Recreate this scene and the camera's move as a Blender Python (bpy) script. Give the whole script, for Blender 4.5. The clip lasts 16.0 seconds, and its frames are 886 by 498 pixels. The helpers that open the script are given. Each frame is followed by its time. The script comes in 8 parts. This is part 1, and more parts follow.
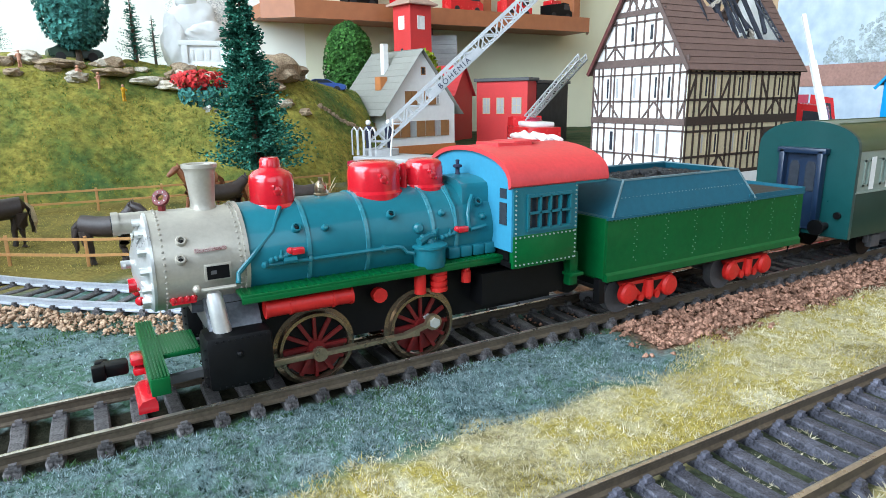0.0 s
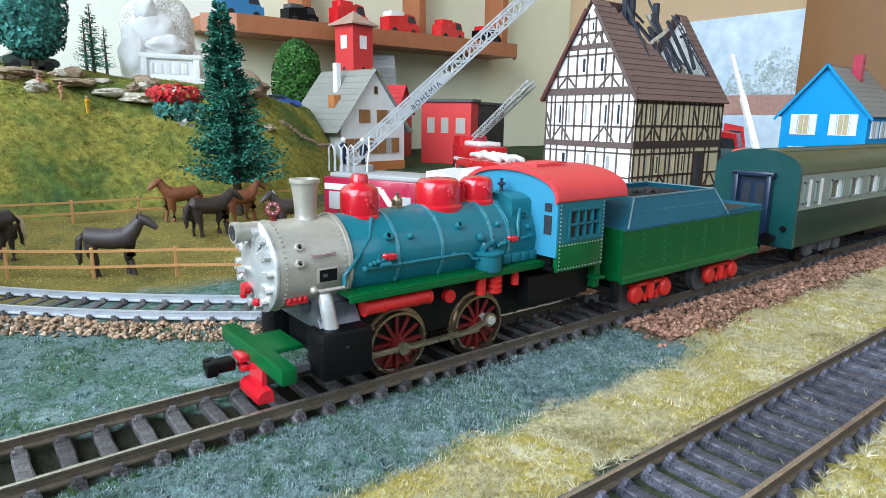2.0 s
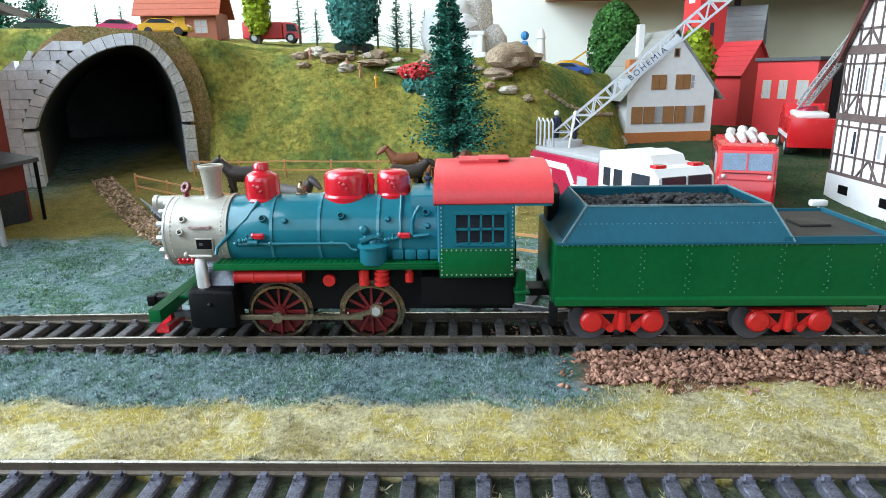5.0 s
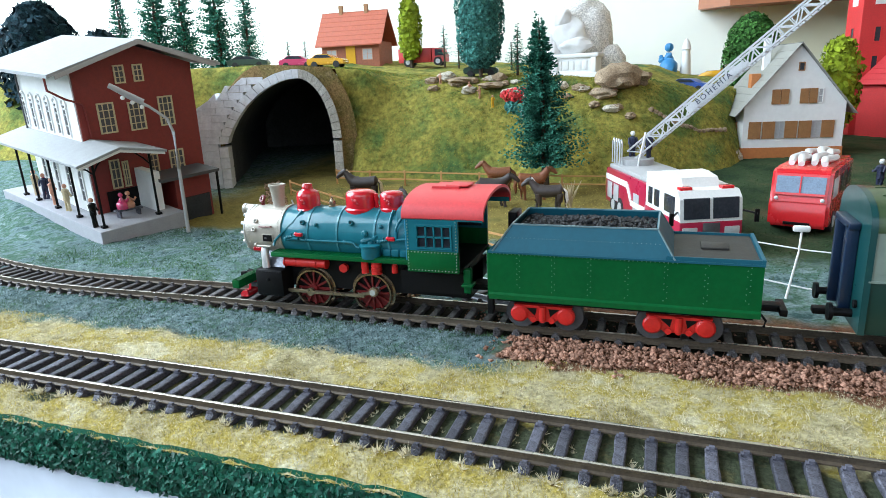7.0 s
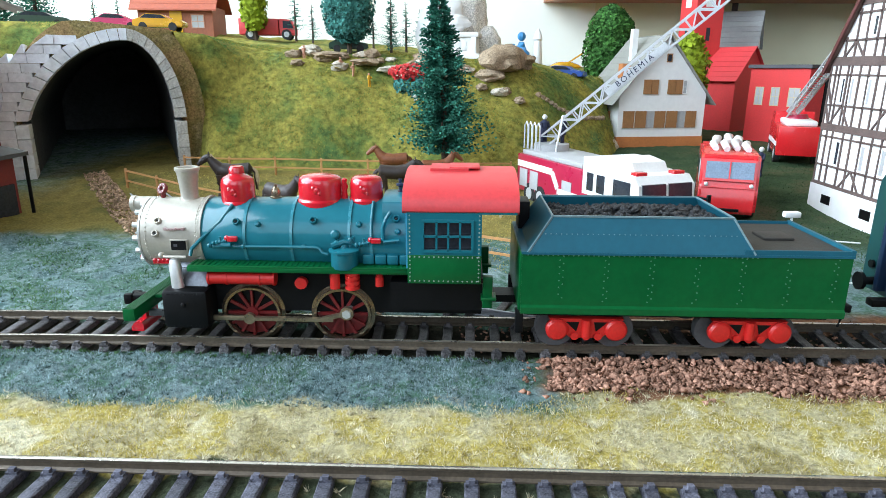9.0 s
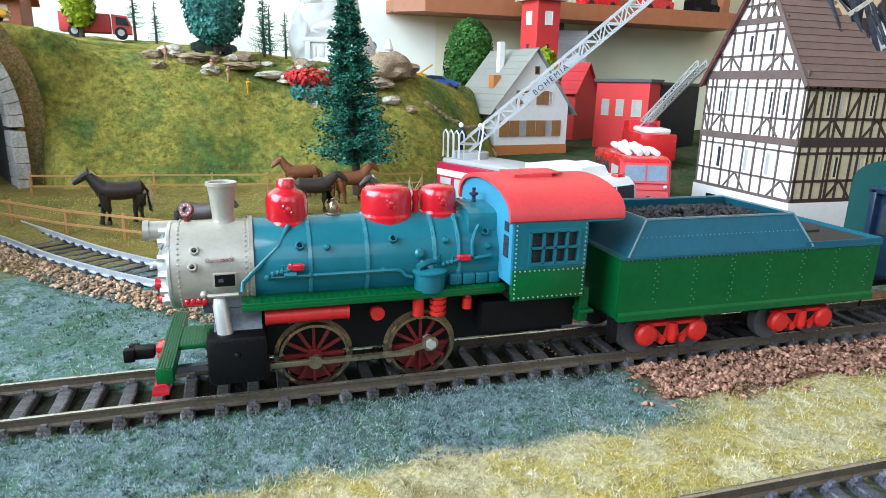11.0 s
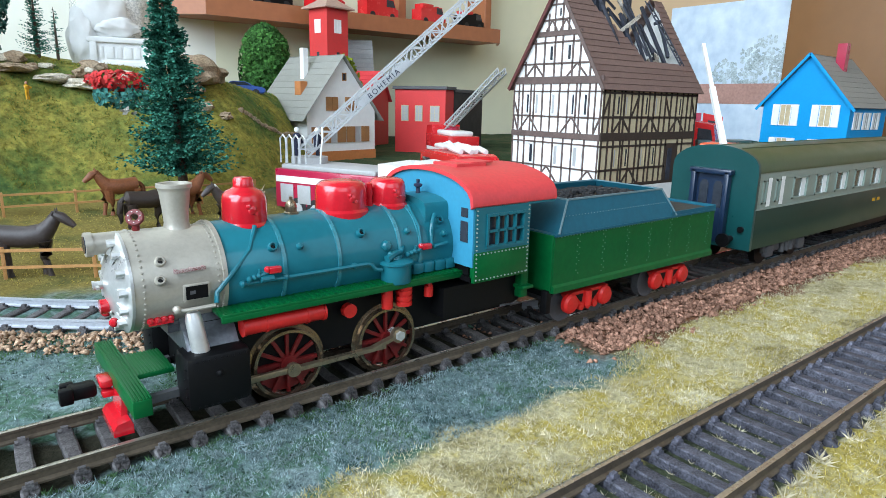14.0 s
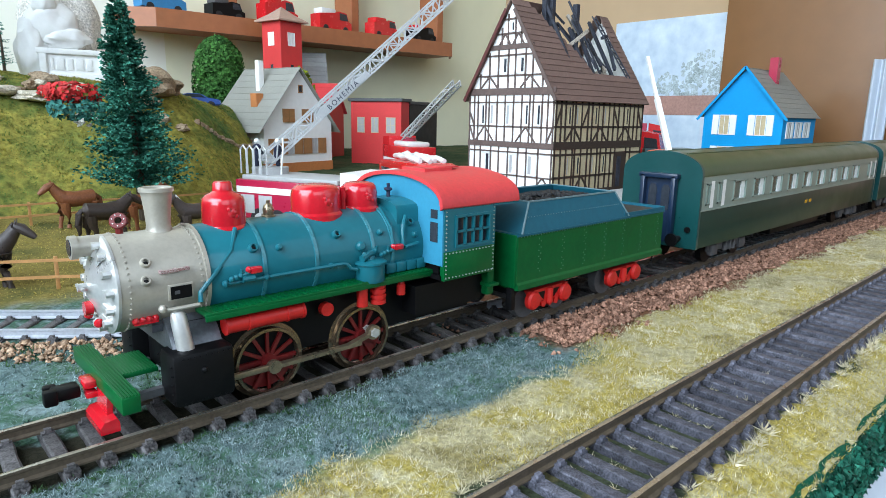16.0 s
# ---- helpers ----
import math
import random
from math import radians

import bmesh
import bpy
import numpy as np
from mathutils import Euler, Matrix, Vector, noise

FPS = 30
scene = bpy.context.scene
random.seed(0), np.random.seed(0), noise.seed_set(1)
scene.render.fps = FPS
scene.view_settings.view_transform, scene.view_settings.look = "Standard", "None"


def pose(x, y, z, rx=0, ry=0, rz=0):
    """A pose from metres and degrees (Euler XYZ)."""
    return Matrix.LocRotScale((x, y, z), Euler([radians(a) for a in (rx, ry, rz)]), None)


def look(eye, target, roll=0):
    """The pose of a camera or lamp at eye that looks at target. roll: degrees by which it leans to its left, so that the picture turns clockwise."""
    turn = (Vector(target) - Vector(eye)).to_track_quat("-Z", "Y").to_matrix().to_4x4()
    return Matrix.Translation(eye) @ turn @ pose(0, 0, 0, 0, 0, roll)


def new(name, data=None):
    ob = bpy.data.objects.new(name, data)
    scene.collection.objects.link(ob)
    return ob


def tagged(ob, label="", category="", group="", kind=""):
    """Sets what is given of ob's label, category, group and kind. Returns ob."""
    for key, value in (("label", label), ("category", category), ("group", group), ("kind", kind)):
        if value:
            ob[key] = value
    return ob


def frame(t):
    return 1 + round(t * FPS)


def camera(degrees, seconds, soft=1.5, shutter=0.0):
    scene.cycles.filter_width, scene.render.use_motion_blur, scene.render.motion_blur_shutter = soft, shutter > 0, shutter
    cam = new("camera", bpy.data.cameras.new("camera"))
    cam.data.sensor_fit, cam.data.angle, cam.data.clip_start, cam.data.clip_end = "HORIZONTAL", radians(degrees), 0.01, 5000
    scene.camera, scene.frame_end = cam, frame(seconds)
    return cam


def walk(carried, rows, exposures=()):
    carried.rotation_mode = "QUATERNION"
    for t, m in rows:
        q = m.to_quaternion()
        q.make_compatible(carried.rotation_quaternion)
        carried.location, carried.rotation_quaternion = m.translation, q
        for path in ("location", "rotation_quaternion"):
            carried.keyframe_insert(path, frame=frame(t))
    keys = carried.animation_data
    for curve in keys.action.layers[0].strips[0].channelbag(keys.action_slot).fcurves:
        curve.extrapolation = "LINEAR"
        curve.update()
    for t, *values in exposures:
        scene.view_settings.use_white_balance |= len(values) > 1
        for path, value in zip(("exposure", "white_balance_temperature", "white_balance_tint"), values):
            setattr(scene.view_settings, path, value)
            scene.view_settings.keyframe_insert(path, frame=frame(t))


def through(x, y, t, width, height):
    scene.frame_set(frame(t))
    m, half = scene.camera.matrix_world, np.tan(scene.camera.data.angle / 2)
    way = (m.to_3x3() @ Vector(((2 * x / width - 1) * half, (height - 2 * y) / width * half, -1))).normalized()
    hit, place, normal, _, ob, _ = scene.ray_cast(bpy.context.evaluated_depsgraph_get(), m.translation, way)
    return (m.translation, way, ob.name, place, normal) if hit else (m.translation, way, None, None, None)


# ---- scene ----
# A model railway in HO scale on a table. The path is in decimetres, the plan in millimetres; meshes are stored in metres.
cam = camera(70.4, 16.0, soft=0.75)
PATH = [
    (0, (-0.639, -1.26, 0.56), (0.321, 0.432, 0.097), -0.8),
    (0.5, (-0.713, -1.238, 0.57), (0.325, 0.407, 0.106), -0.2),
    (1, (-0.853, -1.22, 0.583), (0.284, 0.365, 0.143), 0.2),
    (1.5, (-0.993, -1.245, 0.576), (0.183, 0.319, 0.166), 0.5),
    (2, (-1.044, -1.223, 0.582), (0.161, 0.318, 0.169), 0.8),
    (2.5, (-1.075, -1.218, 0.581), (0.157, 0.301, 0.165), 1.0),
    (3, (-1.084, -1.214, 0.585), (0.152, 0.302, 0.167), 1.2),
    (3.5, (-1.054, -1.212, 0.587), (0.105, 0.364, 0.167), 1.0),
    (3.7, (-0.983, -1.222, 0.588), (0.064, 0.423, 0.143), 0.9),
    (5.8, (0.844, -1.857, 0.742), (0.307, -0.009, 0.196), -1.8),
    (6, (0.901, -1.882, 0.753), (0.321, -0.05, 0.198), -2.0),
    (6.5, (0.968, -2.001, 0.787), (0.322, -0.182, 0.264), -2.5),
    (7, (0.999, -2.04, 0.816), (0.33, -0.229, 0.293), -2.5),
    (7.5, (0.955, -2.013, 0.801), (0.323, -0.19, 0.275), -2.4),
    (8, (0.686, -1.929, 0.769), (0.21, -0.062, 0.232), -1.2),
    (8.5, (0.481, -1.781, 0.733), (0.232, 0.126, 0.184), -0.4),
    (9, (0.307, -1.649, 0.709), (0.245, 0.272, 0.155), 0.3),
    (9.2, (0.251, -1.618, 0.702), (0.243, 0.304, 0.149), 0.5),
    (11.3, (-0.467, -1.359, 0.656), (0.185, 0.466, 0.158), 1.28),
    (11.5, (-0.5158, -1.3274, 0.6512), (0.1888, 0.4774, 0.1551), 1.175),
    (12, (-0.6105, -1.2498, 0.6239), (0.2411, 0.4924, 0.1359), 1.314),
    (12.5, (-0.7266, -1.1979, 0.6124), (0.2474, 0.4836, 0.1397), 1.443),
    (13, (-0.7468, -1.2243, 0.6167), (0.3428, 0.3863, 0.1513), 1.329),
    (13.5, (-0.7552, -1.2302, 0.6149), (0.3745, 0.3538, 0.15), 1.237),
    (14, (-0.7872, -1.2363, 0.6093), (0.4249, 0.2878, 0.1527), 1.193),
    (14.5, (-0.8229, -1.2369, 0.5935), (0.4862, 0.2055, 0.1388), 1.181),
    (15, (-0.84, -1.2498, 0.5895), (0.5096, 0.162, 0.1549), 1.388),
    (15.5, (-0.8387, -1.261, 0.598), (0.5112, 0.153, 0.1771), 1.192),
    (16, (-0.8705, -1.2728, 0.595), (0.4579, 0.1634, 0.1799), 0.969),
]
walk(cam, [(t, look(Vector(eye) * 0.1, Vector(target) * 0.1, roll)) for t, eye, target, roll in PATH],
     exposures=[(0.0, 0.05), (1.0, -0.08), (3.5, -0.14), (6.0, 0.2), (7.0, 0.06), (8.0, -0.02), (9.0, 0.2), (11.5, 0.08), (12.0, 0.02), (13.0, -0.06), (14.5, -0.14), (16.0, -0.16)])

# world and large lights: two windows of the room
world = bpy.data.worlds.new("world")
scene.world = world
world.use_nodes = True
wn = world.node_tree.nodes
sky = wn.new("ShaderNodeTexSky")
sky.sky_type, sky.sun_disc = "NISHITA", False
sky.sun_elevation, sky.sun_rotation = radians(35), radians(-80)
world.node_tree.links.new(sky.outputs[0], wn["Background"].inputs[0])
wn["Background"].inputs[1].default_value = 0.06


def window_light(name, eye, target, w, h, watts, col):
    la = bpy.data.lights.new(name, "AREA")
    la.shape, la.size, la.size_y, la.energy, la.color = "RECTANGLE", w, h, watts, col
    ob = new(name, la)
    ob.matrix_world = look(eye, target)
    return ob


window_light("window_light", (-1.06, -0.15, 0.75), (0.1, 0.15, 0.0), 1.3, 1.2, 50.0, (0.82, 0.98, 1.14))
window_light("window_light", (-0.3, -1.46, 0.85), (0.0, 0.2, 0.0), 1.2, 1.0, 9.0, (0.82, 0.98, 1.14))
window_light("window_light", (0.745, -1.05, 0.65), (0.0, 0.1, 0.0), 0.66, 1.1, 3.0, (0.82, 0.98, 1.14))


# ---- helpers for meshes, all in millimetres ----
def box(bm, x0, y0, z0, x1, y1, z1, bev=0.0):
    m = Matrix.Translation(((x0 + x1) / 2, (y0 + y1) / 2, (z0 + z1) / 2)) @ Matrix.Diagonal((x1 - x0, y1 - y0, z1 - z0, 1))
    vs = bmesh.ops.create_cube(bm, size=1, matrix=m)["verts"]
    if bev:
        es = {e for v in vs for e in v.link_edges}
        bmesh.ops.bevel(bm, geom=list(es), offset=bev, segments=2, affect="EDGES", profile=0.5)
    return vs


def beam(bm, p, q, w, h=None):
    """A square bar from p to q."""
    p, q = Vector(p), Vector(q)
    d = q - p
    m = Matrix.Translation((p + q) / 2) @ d.to_track_quat("Z", "Y").to_matrix().to_4x4() @ Matrix.Diagonal((w, h or w, d.length, 1))
    bmesh.ops.create_cube(bm, size=1, matrix=m)


def cyl(bm, p, q, r, r2=None, n=16):
    p, q = Vector(p), Vector(q)
    d = q - p
    m = Matrix.Translation((p + q) / 2) @ d.to_track_quat("Z", "Y").to_matrix().to_4x4()
    bmesh.ops.create_cone(bm, cap_ends=True, segments=n, radius1=r, radius2=r if r2 is None else r2, depth=d.length, matrix=m)


def ball(bm, c, r, s=(1, 1, 1), n=12):
    bmesh.ops.create_uvsphere(bm, u_segments=n, v_segments=max(5, n // 2), radius=r, matrix=Matrix.Translation(c) @ Matrix.Diagonal((*s, 1)))


def lathe(bm, prof, n=24, m=None):
    """Turns a profile of (radius, height) round the z axis."""
    m = m or Matrix.Identity(4)
    rings = []
    for r, z in prof:
        rings.append([bm.verts.new(m @ Vector((r * math.cos(2 * math.pi * i / n), r * math.sin(2 * math.pi * i / n), z))) for i in range(n)])
    for a, b in zip(rings, rings[1:]):
        for i in range(n):
            bm.faces.new((a[i], a[(i + 1) % n], b[(i + 1) % n], b[i]))
    if prof[0][0] > 0.01:
        bm.faces.new(rings[0][::-1])
    if prof[-1][0] > 0.01:
        bm.faces.new(rings[-1])


def ring(bm, prof, n, m):
    """Turns a closed profile of (radius, height) round the z axis."""
    rings = [[bm.verts.new(m @ Vector((r * math.cos(2 * math.pi * i / n), r * math.sin(2 * math.pi * i / n), z))) for i in range(n)] for r, z in prof]
    f = []
    for a, b in zip(rings, rings[1:] + rings[:1]):
        for i in range(n):
            f.append(bm.faces.new((a[i], a[(i + 1) % n], b[(i + 1) % n], b[i])))
    bmesh.ops.recalc_face_normals(bm, faces=f)


def prism(bm, pts, axis, a, b):
    """Extrudes a polygon of 2D points along an axis from a to b. axis x: points are (y, z); y: (x, z); z: (x, y)."""
    def at(p, t):
        return {"x": (t, p[0], p[1]), "y": (p[0], t, p[1]), "z": (p[0], p[1], t)}[axis]
    lo, hi = [bm.verts.new(at(p, a)) for p in pts], [bm.verts.new(at(p, b)) for p in pts]
    n = len(pts)
    f = [bm.faces.new(lo), bm.faces.new(hi[::-1])]
    for i in range(n):
        f.append(bm.faces.new((lo[i], hi[i], hi[(i + 1) % n], lo[(i + 1) % n])))
    bmesh.ops.recalc_face_normals(bm, faces=f)


def tube(bm, pts, r, n=8):
    """A round wire through points."""
    pts = [Vector(p) for p in pts]
    rings = []
    for i, p in enumerate(pts):
        d = (pts[min(i + 1, len(pts) - 1)] - pts[max(i - 1, 0)]).normalized()
        q = d.to_track_quat("Z", "Y")
        rr = r[i] if isinstance(r, (list, tuple)) else r
        rings.append([bm.verts.new(p + q @ Vector((rr * math.cos(2 * math.pi * k / n), rr * math.sin(2 * math.pi * k / n), 0))) for k in range(n)])
    for a, b in zip(rings, rings[1:]):
        for k in range(n):
            bm.faces.new((a[k], a[(k + 1) % n], b[(k + 1) % n], b[k]))
    bm.faces.new(rings[0][::-1])
    bm.faces.new(rings[-1])


def mesh_of(name, bm, material, smooth=35):
    bmesh.ops.scale(bm, vec=(0.001, 0.001, 0.001), verts=bm.verts)
    me = bpy.data.meshes.new(name)
    bm.to_mesh(me)
    bm.free()
    me.materials.append(material)
    if smooth:
        me.shade_smooth()
        me.set_sharp_from_angle(angle=radians(smooth))
    return me


def part(name, bm, material, parent=None, label="", smooth=35):
    ob = new(name, mesh_of(name, bm, material, smooth))
    ob.parent = parent
    return tagged(ob, label)


def made(name, material, parent, label, fn, *args, **kw):
    """One part from one shaping call."""
    bm = bmesh.new()
    fn(bm, *args, **kw)
    return part(name, bm, material, parent, label)


def thing(name, x, y, z, rz, label, category, group="", kind=""):
    ob = new(name)
    ob.empty_display_size = 0.01
    ob.matrix_basis = pose(x * 0.001, y * 0.001, z * 0.001, 0, 0, rz)
    return tagged(ob, label, category, group, kind)


def solo(name, bm, material, label, category, group="", kind="", m=None, smooth=35):
    ob = part(name, bm, material, None, "", smooth)
    if m:
        ob.matrix_basis = m
    return tagged(ob, label, category, group, kind)


def at(x, y, z, rz=0.0, s=1.0):
    return pose(x * 0.001, y * 0.001, z * 0.001, 0, 0, rz) @ Matrix.Scale(s, 4)


def raw_mesh(name, verts, faces, material, smooth=False):
    """A mesh from arrays, in millimetres; faces all have the same number of corners."""
    me = bpy.data.meshes.new(name)
    v, f = np.asarray(verts, np.float32) * 0.001, np.asarray(faces, np.int32)
    me.vertices.add(len(v))
    me.vertices.foreach_set("co", v.ravel())
    k = f.shape[1]
    me.loops.add(f.size)
    me.loops.foreach_set("vertex_index", f.ravel())
    me.polygons.add(len(f))
    me.polygons.foreach_set("loop_start", np.arange(0, f.size, k, dtype=np.int32))
    me.update(calc_edges=True)
    me.materials.append(material)
    if smooth:
        me.shade_smooth()
    return me


# ---- materials ----
def node(nt, kind, **values):
    n = nt.nodes.new(kind)
    for key, v in values.items():
        n.inputs[key.replace("_", " ")].default_value = v
    return n


def mat(name, col, rough=0.5, metal=0.0, var=0.2, scale=250.0, bump=0.15, col2=None, coat=0.0, spec=0.5, each=0.0, fine=8.0, island=False):
    """A painted or natural surface: colour that varies at two scales, uneven gloss and fine relief."""
    m = bpy.data.materials.new(name)
    m.use_nodes = True
    nt = m.node_tree
    b = nt.nodes["Principled BSDF"]
    link = nt.links.new
    tc = nt.nodes.new("ShaderNodeTexCoord")
    n1 = node(nt, "ShaderNodeTexNoise", Scale=scale, Detail=4.0, Roughness=0.6)
    n2 = node(nt, "ShaderNodeTexNoise", Scale=scale * fine, Detail=3.0, Roughness=0.6)
    link(tc.outputs["Object"], n1.inputs["Vector"])
    link(tc.outputs["Object"], n2.inputs["Vector"])
    add = nt.nodes.new("ShaderNodeMath")
    add.operation = "MULTIPLY_ADD"
    link(n2.outputs["Fac"], add.inputs[0])
    add.inputs[1].default_value = 0.5
    half = nt.nodes.new("ShaderNodeMath")
    half.operation = "MULTIPLY"
    half.inputs[1].default_value = 0.5
    link(n1.outputs["Fac"], half.inputs[0])
    link(half.outputs[0], add.inputs[2])
    ramp = nt.nodes.new("ShaderNodeValToRGB")
    lo = [c * (1 - var) for c in col]
    hi = [min(1, c * (1 + var)) for c in (col2 or col)]
    ramp.color_ramp.elements[0].position, ramp.color_ramp.elements[1].position = 0.34, 0.66
    ramp.color_ramp.elements[0].color, ramp.color_ramp.elements[1].color = (*lo, 1), (*hi, 1)
    link(add.outputs[0], ramp.inputs[0])
    out = ramp.outputs[0]
    if each:
        hsv = nt.nodes.new("ShaderNodeHueSaturation")
        link(out, hsv.inputs["Color"])
        mr = nt.nodes.new("ShaderNodeMapRange")
        mr.inputs["To Min"].default_value, mr.inputs["To Max"].default_value = 1 - each, 1 + each
        if island:
            link(nt.nodes.new("ShaderNodeNewGeometry").outputs["Random Per Island"], mr.inputs["Value"])
        else:
            link(nt.nodes.new("ShaderNodeObjectInfo").outputs["Random"], mr.inputs["Value"])
        link(mr.outputs[0], hsv.inputs["Value"])
        out = hsv.outputs[0]
    link(out, b.inputs["Base Color"])
    rr = nt.nodes.new("ShaderNodeMapRange")
    rr.inputs["To Min"].default_value, rr.inputs["To Max"].default_value = max(0.02, rough - 0.12), min(1, rough + 0.12)
    link(n1.outputs["Fac"], rr.inputs["Value"])
    link(rr.outputs[0], b.inputs["Roughness"])
    b.inputs["Metallic"].default_value = metal
    b.inputs["Coat Weight"].default_value = coat
    b.inputs["Coat Roughness"].default_value = 0.12
    b.inputs["Specular IOR Level"].default_value = spec
    if bump:
        bp = node(nt, "ShaderNodeBump", Strength=bump, Distance=0.0006)
        link(add.outputs[0], bp.inputs["Height"])
        link(bp.outputs[0], b.inputs["Normal"])
    return m


def mixed(name, cols, scale, rough=0.95, bump=0.6, dist=0.0015, detail=6.0, pos=None):
    """A patchy ground cover of three or four colours."""
    m = bpy.data.materials.new(name)
    m.use_nodes = True
    nt = m.node_tree
    link = nt.links.new
    b = nt.nodes["Principled BSDF"]
    b.inputs["Roughness"].default_value, b.inputs["Specular IOR Level"].default_value = rough, 0.15
    tc = nt.nodes.new("ShaderNodeTexCoord")
    n1 = node(nt, "ShaderNodeTexNoise", Scale=scale, Detail=detail, Roughness=0.65)
    n2 = node(nt, "ShaderNodeTexNoise", Scale=scale * 14, Detail=4.0, Roughness=0.7)
    link(tc.outputs["Object"], n1.inputs["Vector"])
    link(tc.outputs["Object"], n2.inputs["Vector"])
    ramp = nt.nodes.new("ShaderNodeValToRGB")
    els = ramp.color_ramp.elements
    els[0].position, els[1].position = 0.3, 0.7
    els[0].color, els[1].color = (*cols[0], 1), (*cols[-1], 1)
    for i, c in enumerate(cols[1:-1], 1):
        els.new(0.3 + 0.4 * i / (len(cols) - 1)).color = (*c, 1)
    link(n1.outputs["Fac"], ramp.inputs[0])
    hsv = nt.nodes.new("ShaderNodeHueSaturation")
    mr = nt.nodes.new("ShaderNodeMapRange")
    mr.inputs["From Min"].default_value, mr.inputs["From Max"].default_value = 0.3, 0.7
    mr.inputs["To Min"].default_value, mr.inputs["To Max"].default_value = 0.45, 1.5
    link(n2.outputs["Fac"], mr.inputs["Value"])
    link(mr.outputs[0], hsv.inputs["Value"])
    link(ramp.outputs[0], hsv.inputs["Color"])
    link(hsv.outputs[0], b.inputs["Base Color"])
    bp = node(nt, "ShaderNodeBump", Strength=bump, Distance=dist)
    link(n2.outputs["Fac"], bp.inputs["Height"])
    link(bp.outputs[0], b.inputs["Normal"])
    return m


def flock(name, col, col2, through=0.4, each=0.35):
    """Static-grass fibres: thin, matt and letting part of the light through."""
    m = mat(name, col, 0.9, var=0.25, scale=45, bump=0, col2=col2, each=each, island=True, spec=0.05)
    nt = m.node_tree
    b = nt.nodes["Principled BSDF"]
    tl = nt.nodes.new("ShaderNodeBsdfTranslucent")
    nt.links.new(b.inputs["Base Color"].links[0].from_socket, tl.inputs["Color"])
    mx = nt.nodes.new("ShaderNodeMixShader")
    mx.inputs[0].default_value = through
    nt.links.new(b.outputs[0], mx.inputs[1])
    nt.links.new(tl.outputs[0], mx.inputs[2])
    nt.links.new(mx.outputs[0], nt.nodes["Material Output"].inputs[0])
    return m


BOILER_BLUE = mat("boiler_blue_paint", (0.010, 0.130, 0.165), 0.34, var=0.07, scale=60, bump=0.04, coat=0.4, spec=0.15)
WORN_EDGE = mat("worn_blue_edge", (0.13, 0.21, 0.23), 0.4, var=0.2, scale=200, bump=0.05)
TENDER_BLUE = mat("tender_blue_paint", (0.009, 0.092, 0.135), 0.5, var=0.1, scale=70, bump=0.04, coat=0.05, spec=0.25)
CAB_BLUE = mat("light_blue_paint", (0.035, 0.23, 0.36), 0.4, var=0.07, scale=120, bump=0.04, coat=0.2, spec=0.3)
LOCO_GREEN = mat("green_paint", (0.001, 0.088, 0.022), 0.38, var=0.12, scale=70, bump=0.04, coat=0.18, spec=0.15)
LOCO_RED = mat("glossy_red_paint", (0.54, 0.010, 0.020), 0.22, var=0.1, scale=150, bump=0.06, coat=0.8, spec=0.4)
ROOF_RED = mat("matt_red_paint", (0.58, 0.045, 0.05), 0.45, var=0.1, scale=120, bump=0.05)
WHEEL_RED = mat("wheel_red", (0.13, 0.006, 0.006), 0.45, var=0.25, scale=150, bump=0.08)
FRAME_RED = mat("plastic_red", (0.55, 0.015, 0.012), 0.42, var=0.12, scale=150, bump=0.05)
SILVER = mat("silver_paint", (0.42, 0.39, 0.33), 0.36, metal=0.35, var=0.08, scale=150, bump=0.06)
BRIGHT_SILVER = mat("bright_silver", (0.62, 0.62, 0.60), 0.3, metal=0.6, var=0.08, scale=150, bump=0.06)
BLACK = mat("black_plastic", (0.0035, 0.0035, 0.004), 0.45, var=0.3, scale=150, bump=0.06, spec=0.18)
SADDLE = mat("saddle_metal", (0.15, 0.16, 0.18), 0.32, metal=0.6, var=0.25, scale=150, bump=0.08)
BRASS = mat("worn_rod_metal", (0.30, 0.24, 0.16), 0.3, metal=0.8, var=0.25, scale=200, bump=0.08)
TYRE = mat("wheel_tyre_metal", (0.24, 0.18, 0.12), 0.22, metal=0.85, var=0.2, scale=200, bump=0.04)
COAL = mat("coal", (0.012, 0.012, 0.014), 0.55, var=0.6, scale=600, bump=1.0)
RAIL = mat("polished_rail_head", (0.50, 0.46, 0.40), 0.28, metal=0.85, var=0.2, scale=150, bump=0.06)
RAIL_SIDE = mat("brown_rail_side", (0.11, 0.085, 0.06), 0.5, metal=0.3, var=0.3, scale=150, bump=0.1)
STONE_TAN = mat("tan_ballast", (0.26, 0.15, 0.09), 0.95, var=0.4, scale=300, bump=0.5, col2=(0.46, 0.32, 0.22), each=0.45, island=True, spec=0.1)
RAIL_GREY = mat("painted_grey_rail", (0.46, 0.48, 0.52), 0.45, metal=0.3, var=0.15, scale=150, bump=0.1)
SLEEPER = mat("sleeper_plastic", (0.022, 0.022, 0.027), 0.42, var=0.5, scale=500, bump=0.5, col2=(0.10, 0.10, 0.125), each=0.35, fine=5.0, spec=0.22)
SLEEPER_BROWN = mat("weathered_sleeper", (0.022, 0.020, 0.020), 0.5, var=0.5, scale=500, bump=0.5, col2=(0.105, 0.098, 0.10), each=0.4, fine=5.0, spec=0.22)
